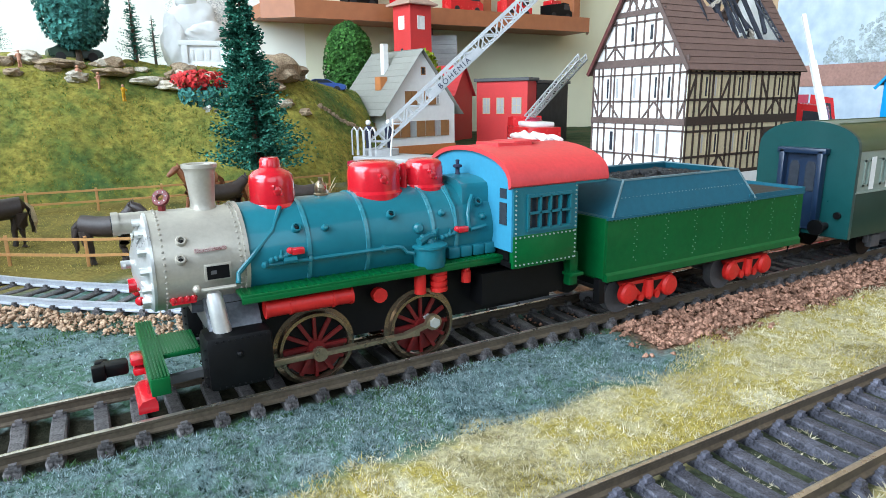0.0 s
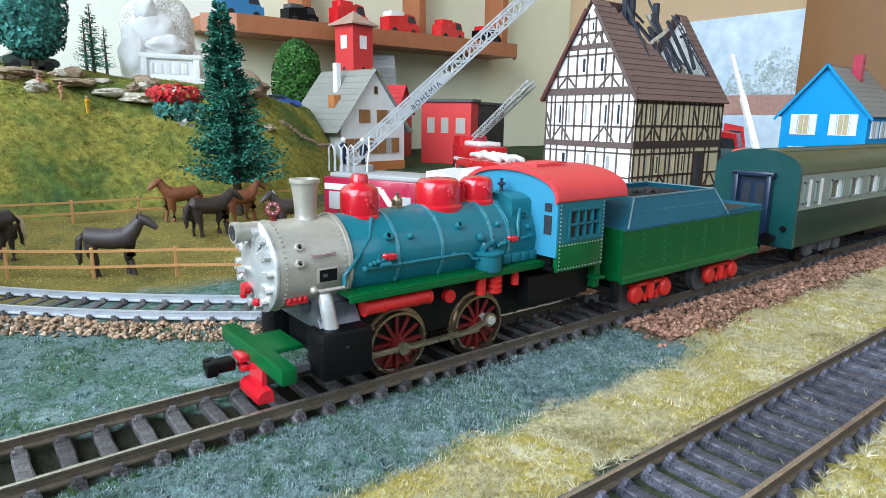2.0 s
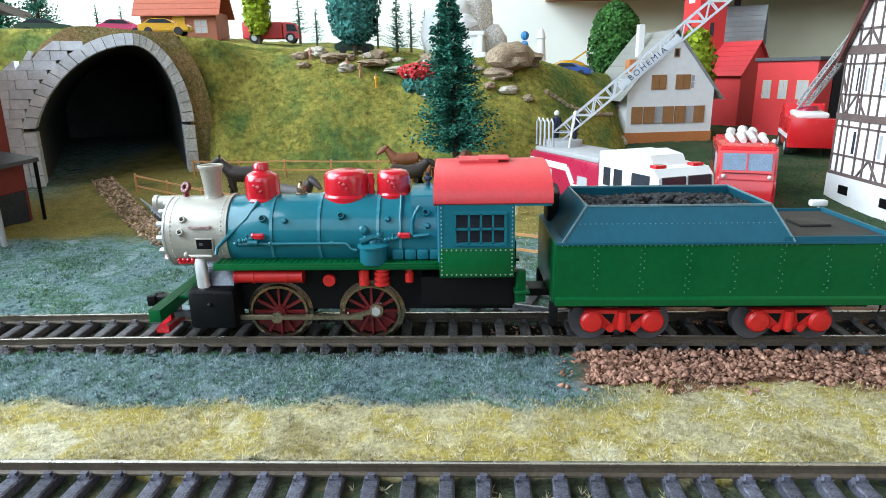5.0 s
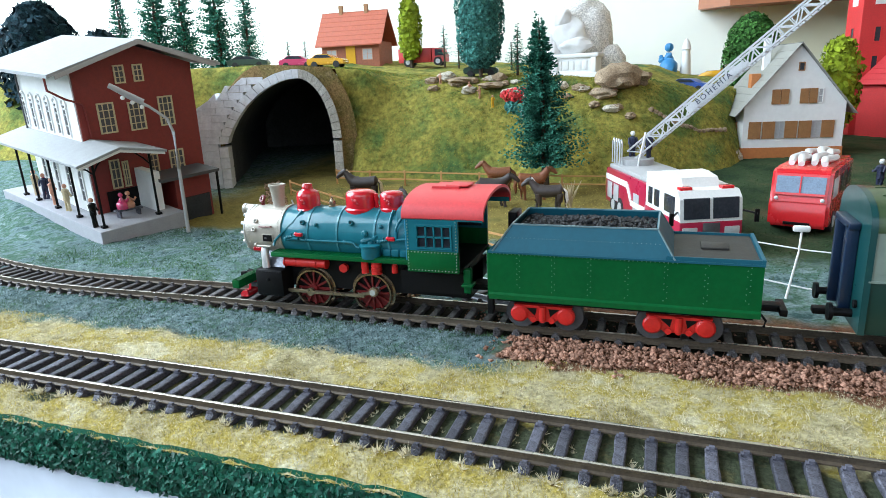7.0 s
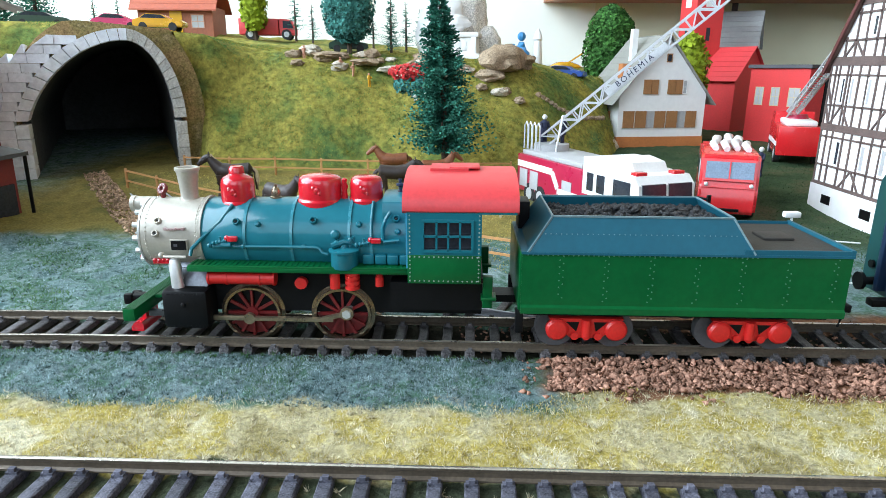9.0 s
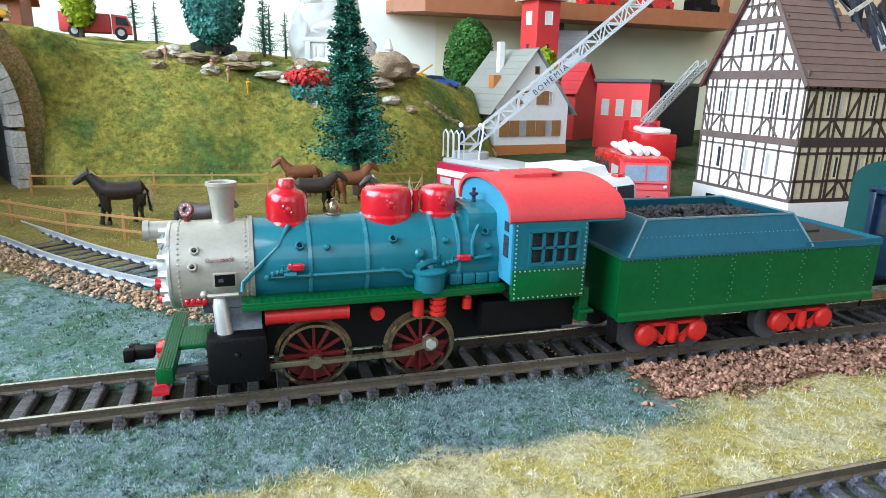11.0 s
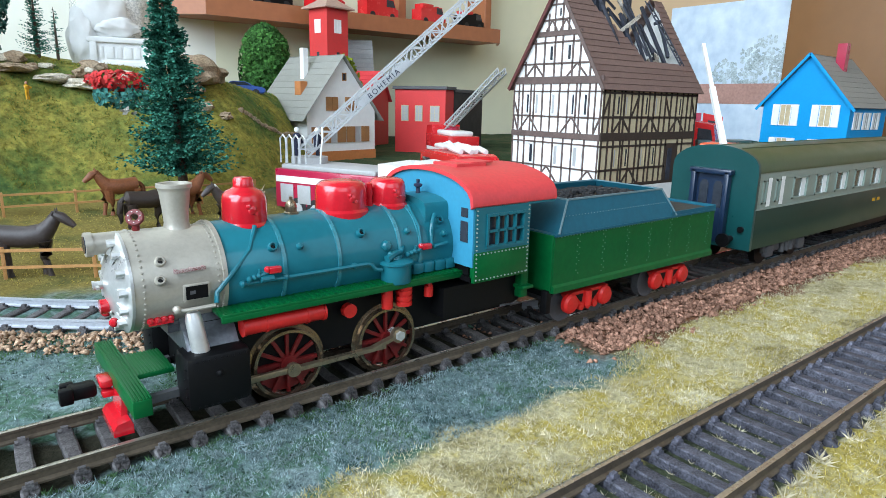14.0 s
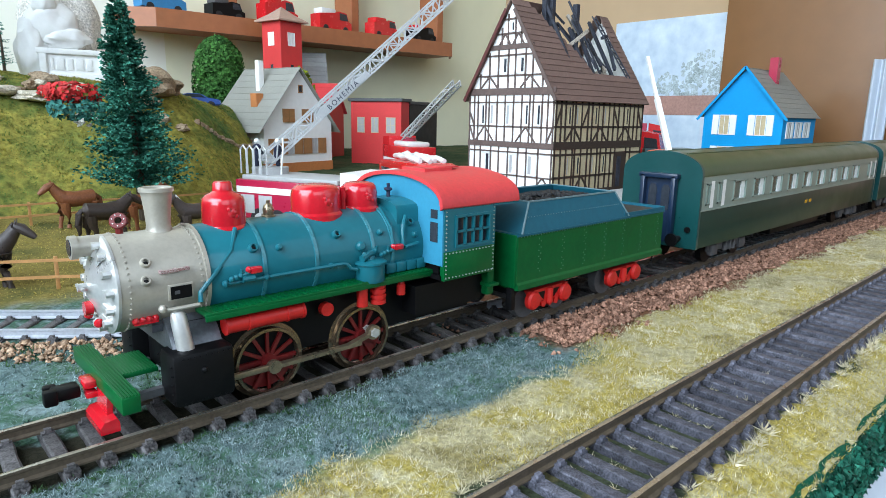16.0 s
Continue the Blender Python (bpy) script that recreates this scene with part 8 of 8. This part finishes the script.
def flower_bed():
    t = thing("flower_bed", -2, 250, 58, 0, "red flowering bushes on the hillside", "flowers")
    rndm = random.Random(4)
    for name, m, n, zc, sx, sz, off in (("red_bloom", FLOWER, 420, 10, 15, 4.2, 0), ("foliage", LEAF_TEAL, 500, 2, 14, 5.5, 2), ("white_stones", PLASTER, 40, -3, 7, 3, 6)):
        pts = []
        for k in range(n):
            v = Vector((rndm.gauss(0, 1), rndm.gauss(0, 1), rndm.gauss(0, 1))).normalized()
            pts.append((Vector((v.x * sx + off, v.y * 7 - 2, zc + v.z * sz)), v + Vector((0, -0.3, 0.4))))
        vs, fs = leaf_cluster(pts, 3.0, rndm)
        ob = new(name, raw_mesh(name, vs, fs, m))
        ob.parent = t


flower_bed()


def seated_shape(x, y, z, m, label, h=14):
    b = bmesh.new()
    blob(b, (0, 0, 4), 4, (1.2, 0.9, 1), x, 0.2, 2)
    tube(b, [(0, 0, 4), (0.5, 0, 8), (0, 0, 10)], [2.4, 2.0, 1.0], 8)
    ball(b, (0, 0, 12), 1.7, n=8)
    tube(b, [(0, 1.5, 8), (3, 2.5, 7), (5, 2, 9)], 0.8, 6)
    solo("figurine", b, m, label, "figurine", m=at(x, y, z, x * 5 % 360, h / 14))


for x, y, m, lab in ((-50, 304, SKIN, "tan dancing figurine on the hill edge"), (-38, 300, CAR_YELLOW, "pale yellow dancing figurine on the hill edge"), (-60, 308, SKIN, "tan figurine under the tall tree"), (-88, 316, SKIN, "small tan figurine on the hill")):
    figure(x, y, hill_z(x, y) - 0.3, x * 11 % 360, m, SKIN, lab, 10, 1.5)
seated_shape(92, 560, 70, FIG_BLUE, "bright blue figurine group on the hill", 40)
bm = bmesh.new()
lathe(bm, [(4, 0), (3.2, 14), (2.6, 20), (3.4, 21), (2.0, 26), (0.01, 29)], 14)
solo("lighthouse_ornament", bm, WHITE_PLASTIC, "small white tower ornament on the hill", "ornament", m=at(110, 562, 70, 0, 1.5))
bm = bmesh.new()
blob(bm, (0, 0, 3), 6, (1.8, 1, 0.6), 2.0, 0.2, 2)
tube(bm, [(0, 0, 4), (6, 0, 8), (12, 0, 12)], 0.6, 6)
solo("yellow_ornament", bm, CAR_YELLOW, "yellow toy excavator shape on the hill", "ornament", m=at(140, 560, 68, 0, 1.6))


# ---- fence and horses ----
def fence(name, x0, y0, x1, y1, n, zf, heights, label):
    t = thing(name, 0, 0, 0, 0, label, "fence")
    for k in range(n + 1):
        f = k / n
        x, y = x0 + (x1 - x0) * f, y0 + (y1 - y0) * f
        b = bmesh.new()
        box(b, x - 0.6, y - 0.6, zf(x, y) - 3, x + 0.6, y + 0.6, zf(x, y) + heights[-1] + 1.2, 0.15)
        part("post", b, FENCE, t, "orange-brown post")
        if k < n:
            x2, y2 = x0 + (x1 - x0) * (k + 1) / n, y0 + (y1 - y0) * (k + 1) / n
            for h in heights:
                b = bmesh.new()
                beam(b, (x, y - 0.9, zf(x, y) + h), (x2, y2 - 0.9, zf(x2, y2) + h), 0.6, 1.0)
                part("rail", b, FENCE, t)


fence("pasture_fence", -170, 200, 62, 62, 9, ground_z, (4.5, 10.5), "orange-brown model fence along the pasture")
fence("back_fence", -150, 236, 60, 226, 7, ground_z, (5, 10.5), "orange-brown model fence at the hill foot")


def horse(x, y, rz, m, label, graze=0.0, mane=None, s=1.0):
    b = bmesh.new()
    # body, legs, neck, head, tail
    tube(b, [(-9.2, 0, 14.6), (-8, 0, 15.2), (-4, 0, 14.6), (1, 0, 14.2), (5, 0, 14.8), (7.6, 0, 15.4), (8.6, 0, 15.6)], [1.6, 3.7, 3.9, 4.0, 4.1, 3.3, 1.6], 14)
    for lx, ly, k in ((-7.6, 1.6, 0), (-6.6, -1.6, 1.6), (6.2, 1.6, -1.0), (7.2, -1.5, 0.8)):
        tube(b, [(lx, ly, 13), (lx + k * 0.3, ly, 8), (lx + (1.0 if lx < 0 else 0) - 0.6 + k * 0.7, ly, 6.2), (lx + k, ly, 2), (lx + k + 0.3, ly, 0)], [2.5, 1.9, 1.15, 0.85, 1.15], 9)
    nz, nx = 21.5 - graze * 9, 12.6 + graze * 1.0
    tube(b, [(6.4, 0, 15.6), (9, 0, 18.2 - graze * 3), (nx - 1.2, 0, nz)], [3.6, 2.7, 1.9], 12)
    tube(b, [(nx - 1.6, 0, nz + 0.8), (nx + 0.6, 0, nz - 0.2), (nx + 3.6, 0, nz - 2.6), (nx + 4.6, 0, nz - 3.6)], [1.5, 1.85, 1.25, 0.85], 10)
    for sy in (-0.8, 0.8):
        cyl(b, (nx - 1.2, sy, nz + 1.2), (nx - 1.0, sy, nz + 3.2), 0.5, 0.1, n=6)
    tube(b, [(-9.2, 0, 16), (-11, 0, 14), (-11.4, 0, 9), (-11, 0, 5)], [0.8, 1.2, 1.2, 0.5], 8)
    t = thing("horse_figure", x, y, ground_z(x, y) + 0.2, rz, label, "horse figure", "horses in the pasture")
    t.scale = (s, s, s)
    part("body", b, m, t)
    b = bmesh.new()
    tube(b, [(6.6, 0, 18.2), (8.8, 0, 20.2 - graze * 3), (nx - 1.8, 0, nz + 1.8)], [0.9, 1.1, 0.7], 6)
    tube(b, [(-9.6, 0, 16.2), (-11.3, 0.2, 14), (-11.9, 0.2, 9), (-11.6, 0, 4.4)], [0.7, 1.1, 1.2, 0.5], 6)
    part("mane_and_tail", b, mane or m, t)


horse(-60, 140, -28, HORSE_GREY, "grey-brown horse figure standing behind the fence", mane=HORSE_DARK)
horse(-8, 186, 6, HORSE_DARK, "black horse figure walking in the pasture", graze=0.2)
horse(-97, 178, 190, HORSE_DARK, "dark brown horse figure with pale mane and tail", mane=MANE, s=1.08)
horse(14, 204, 14, HORSE_BROWN, "chestnut horse figure with raised tail", s=0.95)
horse(-12, 218, 190, HORSE_BROWN, "chestnut horse figure near the hill foot", s=0.95)
horse(30, 176, 186, HORSE_GREY, "grey horse figure behind the engine", s=0.95, mane=WHITE_PLASTIC)


def reeds(x, y, n, h, seed):
    """A bunch of dry bent stalks."""
    rndm = random.Random(seed)
    bm = bmesh.new()
    for k in range(n):
        a, ln = rndm.random() * 6.28, h * rndm.uniform(0.6, 1.1)
        d = Vector((math.cos(a), math.sin(a), 0)) * rndm.uniform(0.1, 0.5)
        tube(bm, [(0, 0, -1), d * ln * 0.3 + Vector((0, 0, ln * 0.5)), d * ln * 0.9 + Vector((0, 0, ln * 0.95))], [0.4, 0.32, 0.15], 4)
    solo("dry_reeds", bm, MANE, "bunch of dry straw-coloured reeds in the pasture", "reeds", m=at(x, y, ground_z(x, y)))


reeds(42, 186, 26, 17, 31)
reeds(50, 150, 18, 13, 32)


# ---- white barrier post with wires ----
t = thing("white_post", 147, 55, -4, 0, "thin white T-shaped post with white wires", "post")
b = bmesh.new()
tube(b, [(-4, -7, 0), (-1.5, -2, 10), (0, 0, 17), (0.6, 2, 25)], [0.5, 0.4, 0.4, 0.4], 8)
part("pole", b, WHITE_PLASTIC, t)
b = bmesh.new()
box(b, -2.4, 0.7, 24.4, 3.4, 3.4, 26.6, 0.6)
part("head", b, WHITE_PLASTIC, t)
for p, q in (((-24, 6, 6), (30, -14, 4)), ((-20, 30, 14), (34, 14, 12))):
    b = bmesh.new()
    tube(b, [p, ((p[0] + q[0]) / 2, (p[1] + q[1]) / 2, (p[2] + q[2]) / 2 - 1), q], 0.3, 6)
    part("wire", b, WHITE_PLASTIC, t)
# figures on the station platform
for x, y, rz, m, lab in ((13, -3, 20, BLACK, "dark suited figurine waiting on the platform"), (59, -7, 90, MANE, "pale figurine waiting on the platform"), (82, -8, 40, SKIN, "tan figurine waiting on the platform"), (110, -15, 10, LOCO_RED, "dark red figurine further along the platform"), (116, -10, 10, MANE, "pale figurine at the platform end"), (100, -10, 300, NAVY, "dark figurine further along the platform")):
    p = STATION @ Vector((x * 0.001, y * 0.001, 0.0079)) * 1000
    figure(p.x, p.y, p.z, rz, m, SKIN, lab, 18)
bm = bmesh.new()
box(bm, -3, -8, 4, 3, 8, 5, 0.3)
for y in (-6, 6):
    box(bm, -2.4, y - 0.5, 0, 2.4, y + 0.5, 4)
p = STATION @ Vector((0.018, -0.026, 0.0079)) * 1000
solo("platform_bench", bm, SLEEPER, "brown bench on the platform", "bench", m=at(p.x, p.y, p.z, 161))
for y, m, lab in ((-0.0225, CAR_PINK, "pink figurine sitting on the platform bench"), (-0.027, SKIN, "pale pink figurine sitting on the platform bench")):
    p = STATION @ Vector((0.018, y, 0.0129)) * 1000
    seated_shape(p.x, p.y, p.z - 1.0, m, lab, 12)


# ---- flock fibres and ballast, last ----
def blades(name, n, pick, material, label, lo, hi, width=0.42, lean=1.0, seed=1, height=None):
    """Loose static-grass fibres standing on the ground; pick gives a place or None."""
    rndm = random.Random(seed)
    nr = np.random.RandomState(seed)
    pos = []
    while len(pos) < n:
        p = pick(rndm)
        if p:
            pos.append(p)
    base = np.array([(x, y, (height or ground_z)(x, y) - 0.15) for x, y in pos], np.float32)
    k = len(base)
    a = nr.rand(k) * 2 * np.pi
    ln = (lo + (hi - lo) * nr.rand(k) ** 1.6)[:, None]
    tilt = (0.25 + lean * nr.rand(k))[:, None]
    d = np.stack([np.cos(a), np.sin(a), np.zeros(k)], 1) * np.sin(tilt) + np.array([0, 0, 1.0]) * np.cos(tilt)
    b = nr.rand(k) * 2 * np.pi
    side = np.stack([np.cos(b), np.sin(b), np.zeros(k)], 1) * (width * (0.6 + 0.7 * nr.rand(k)))[:, None] * 0.5
    v = np.stack([base - side, base + side, base + d * ln], 1).reshape(-1, 3)
    f = np.arange(3 * k).reshape(-1, 3)
    return tagged(new(name, raw_mesh(name, v, f, material)), label, "grass", kind="stuff")


def tufts(name, n, pick, material, label, lo, hi, each, seed):
    """Star-shaped bunches: fibres that spread from one root."""
    rndm = random.Random(seed)
    vs, fs = [], []
    k = 0
    while k < n:
        p = pick(rndm)
        if not p:
            continue
        k += 1
        root = Vector((p[0], p[1], ground_z(*p) - 0.1))
        size = rndm.uniform(lo, hi)
        for j in range(each):
            a, el = rndm.random() * 6.2832, rndm.uniform(0.25, 1.3)
            d = Vector((math.cos(a) * math.cos(el), math.sin(a) * math.cos(el), math.sin(el)))
            w = d.orthogonal().normalized() * (size * rndm.uniform(0.06, 0.11))
            i = len(vs)
            vs += [root - w, root + w, root + d * (size * rndm.uniform(0.7, 1.15))]
            fs.append((i, i + 1, i + 2))
    return tagged(new(name, raw_mesh(name, vs, fs, material)), label, "grass", kind="stuff")


def pick_main_edge(r):
    return r.uniform(-250, 60), r.choice((-1, -1, 1)) * r.uniform(10.8, 14.0)


def off_branch(x, y):
    """Distance from the branch track's centre line, roughly."""
    if x > 170:
        return abs(y)
    best = 999.0
    for s in range(100, 620, 12):
        gx, gy, _ = grey_track(s)
        best = min(best, math.hypot(x - gx, y - gy))
    return best


def edge_noise(x, y):
    return 5 * n3(x, y, 22, 4.0) + 3 * n3(x, y, 8, 5.0)


def straw_limit(x):
    return -37.5 if x < 42 else -37.5 + 8 * sstep(42, 60, x)


def pick_teal_front(r):
    x, y = r.uniform(-300, 64), r.uniform(-44, -11.4)
    if y < straw_limit(x) + edge_noise(x, y) or (x > 48 + edge_noise(x, y) and y > -34):
        return None
    return x, y


def pick_straw(r):
    x, y = -330 + 760 * r.random() ** 1.15, r.uniform(-61.5, -27)
    if y > straw_limit(x) + edge_noise(x, y) + 1.5:
        return None
    return x, y


def pick_front_strip(r):
    x, y = r.uniform(-200, 420), r.uniform(EDGE_Y - 0.5, -85)
    return x, y


def pick_teal_back(r):
    x, y = r.uniform(-230, 40), r.uniform(12, 120)
    if y > 30 + 0.36 * (40 - x) or off_branch(x, y) < 14:
        return None
    if x > 40:
        return None
    return x, y


def pick_meadow(r):
    x, y = r.uniform(-170, 80), r.uniform(60, 236)
    if off_branch(x, y) < 16 or y < 150 - 0.72 * (x + 100):
        return None
    return x, y


def pick_lawn(r):
    return r.uniform(90, 330), r.uniform(60, 330)


def pick_bed(r):
    x, y = -120 + 6.6 * r.randrange(68) + r.uniform(-1.6, 1.6), r.choice((-1, -1, 1)) * r.uniform(11.0, 13.6)
    return x, y - 73.2


def pick_hill(r):
    x = r.uniform(-260, 150)
    d = r.uniform(-4, 100)
    y = hill_foot(x) + d
    v = Vector((x, y, 0)) - TUN
    if abs(v.dot(TSIDE)) < 66 and v.dot(TDIR) < 22:
        return None
    return x, y


blades("blue_green_grass", 100000, pick_teal_front, FLOCK_TEAL, "blue-green static grass beside the main track", 0.4, 1.35, 0.26, 1.25, 1)
blades("blue_green_grass", 34000, pick_teal_back, FLOCK_TEAL, "blue-green static grass behind the main track", 0.4, 1.4, 0.3, 1.25, 2)
blades("green_grass", 6200, lambda r: (lambda p: p if p and n3(p[0], p[1], 24, 7.0) > 0.12 else None)(pick_teal_back(r)), FLOCK_GREEN, "green static grass patches behind the main track", 0.8, 2.0, 0.4, 1.1, 3)
blades("green_grass", 5200, lambda r: (lambda p: p if p and n3(p[0], p[1], 30, 8.0) > 0.12 and p[0] < -10 else None)(pick_teal_front(r)), FLOCK_GREEN, "green static grass patches beside the main track", 0.6, 1.6, 0.34, 1.1, 4)
blades("straw_grass", 100000, pick_straw, FLOCK_STRAW, "pale straw static grass between the tracks", 0.5, 1.6, 0.22, 1.3, 5)
blades("yellow_grass", 30000, lambda r: (lambda p: p if p and n3(p[0], p[1], 26, 9.0) > 0.14 - 0.3 * sstep(-50, -62, p[1]) else None)(pick_straw(r)), FLOCK_YELLOW, "yellow static grass tufts between the tracks", 0.6, 1.9, 0.24, 1.3, 6)
blades("straw_grass", 16000, pick_front_strip, FLOCK_STRAW, "straw static grass along the board edge", 0.5, 1.6, 0.24, 1.3, 7)
blades("yellow_grass", 32000, pick_front_strip, FLOCK_YELLOW, "yellow static grass along the board edge", 0.5, 1.7, 0.24, 1.3, 8)
tufts("straw_tufts", 330, pick_bed, FLOCK_STRAW, "starry straw tufts at the sleeper ends of the front track", 1.4, 3.0, 11, 9)
tufts("dark_tufts", 420, pick_main_edge, FLOCK_GREEN, "dark green tufts at the sleeper ends of the main track", 0.8, 1.8, 9, 14)
tufts("blue_green_tufts", 900, pick_teal_front, FLOCK_TEAL, "blue-green flock tufts beside the main track", 0.6, 1.5, 9, 15)
# these specks imitate the shadows between the clumps
tufts("dark_tufts", 2600, pick_teal_front, FLOCK_SHADE, "dark flock specks as shade between clumps of blue-green grass", 0.5, 1.1, 7, 17)
tufts("dark_tufts", 900, pick_teal_back, FLOCK_SHADE, "dark flock specks as shade between clumps behind the main track", 0.6, 1.3, 7, 18)
tufts("pale_tufts", 1500, pick_teal_front, FLOCK_PALE, "pale specks of flock in the blue-green grass", 0.4, 0.9, 6, 20)
tufts("straw_tufts", 120, lambda r: (r.uniform(0, 100), -73.2 + r.uniform(-7, 7)), FLOCK_STRAW, "straw tufts lying between the front rails", 0.9, 2.0, 8, 19)
tufts("straw_tufts", 800, pick_straw, FLOCK_STRAW, "straw flock tufts between the tracks", 0.8, 1.8, 10, 16)
blades("meadow_grass", 14000, pick_meadow, FLOCK_YELLOW, "short yellow grass of the pasture", 0.5, 1.4, 0.45, 1.3, 10)
blades("lawn_grass", 16000, pick_lawn, FLOCK_LAWN, "short green grass round the fire trucks", 0.7, 1.6, 0.6, 1.2, 11)
blades("hill_grass_tufts", 34000, lambda r: (lambda p: p if p and n3(p[0], p[1], 40, 3.0) > -0.1 else None)(pick_hill(r)), FLOCK_OLIVE, "yellow-green grass of the hillside", 0.6, 1.7, 0.6, 1.3, 12, hill_z)
blades("hill_green_tufts", 26000, lambda r: (lambda p: p if p and n3(p[0], p[1], 40, 3.0) < 0.1 else None)(pick_hill(r)), FLOCK_HILL, "green grass patches of the hillside", 0.6, 1.7, 0.6, 1.3, 13, hill_z)


def edge_leaves():
    """Coarse dark green flakes glued to the front edge of the board."""
    rndm = random.Random(21)
    pts = []
    for k in range(15000):
        x, g = rndm.uniform(-220, 330), rndm.random()
        pts.append((Vector((x, EDGE_Y - 0.4 - 2.6 * math.sin(g * 2.4), -5.4 - 10.8 * g)), Vector((rndm.uniform(-0.6, 0.6), -1, rndm.uniform(-0.2, 0.9)))))
    vs, fs = leaf_cluster(pts, 1.7, rndm)
    tagged(new("edge_leaves", raw_mesh("edge_leaves", vs, fs, LEAF_EDGE)), "coarse dark green flakes along the board edge", "flock", kind="stuff")


edge_leaves()


def stones(name, n, pick, material, label, lo, hi, seed):
    """Loose angular granules: distorted octahedra."""
    rndm = random.Random(seed)
    nr = np.random.RandomState(seed)
    pos = []
    while len(pos) < n:
        p = pick(rndm)
        if p:
            pos.append(p)
    c = np.array([(x, y, ground_z(x, y) + 0.35) for x, y in pos], np.float32)
    octa = np.array([(1, 0, 0), (-1, 0, 0), (0, 1, 0), (0, -1, 0), (0, 0, 1), (0, 0, -1)], np.float32)
    fac = np.array([(0, 2, 4), (2, 1, 4), (1, 3, 4), (3, 0, 4), (2, 0, 5), (1, 2, 5), (3, 1, 5), (0, 3, 5)], np.int32)
    k = len(c)
    v = octa[None] * (0.4 + 1.1 * nr.rand(k, 6, 1)) + 0.7 * (nr.rand(k, 6, 3) - 0.5)
    a = nr.rand(k) * 6.283
    ca, sa = np.cos(a)[:, None], np.sin(a)[:, None]
    v = np.stack([v[:, :, 0] * ca - v[:, :, 1] * sa, v[:, :, 0] * sa + v[:, :, 1] * ca, v[:, :, 2] * 0.8], 2)
    v = v * (lo + (hi - lo) * nr.rand(k) ** 2)[:, None, None] + c[:, None] + np.array([0, 0, 1.0]) * (0.7 * nr.rand(k))[:, None, None]
    f = fac[None] + (np.arange(k) * 6)[:, None, None]
    return tagged(new(name, raw_mesh(name, v.reshape(-1, 3), f.reshape(-1, 3), material)), label, "ballast", kind="stuff")


def pick_ballast(r):
    x, y = 46 + 400 * r.random() ** 1.3, r.uniform(-33, -12.4)
    if (x < 52 + edge_noise(x, y) * 0.9 or y < -28.5 + edge_noise(x, y) * 0.7) and r.random() > 0.04:
        return None
    return x, y


def pick_branch_bed(r):
    x, y, a = grey_track(r.uniform(160, 460))
    o = 12.5 + 13 * r.random() ** 1.4
    return x - o * math.sin(a), y + o * math.cos(a)


def pick_between(r):
    x, y = r.uniform(30, 330), r.uniform(-7.5, 16)
    return (x, y) if r.random() < 0.9 else None


stones("brown_ballast", 9500, pick_ballast, STONE_BROWN, "reddish brown cork ballast beside the train", 0.3, 1.15, 1)
stones("brown_ballast", 1300, pick_between, STONE_BROWN, "reddish brown cork ballast between the rails", 0.3, 0.7, 2)
stones("tan_ballast", 3000, pick_branch_bed, STONE_TAN, "brown cork ballast along the branch track", 0.4, 1.3, 3)
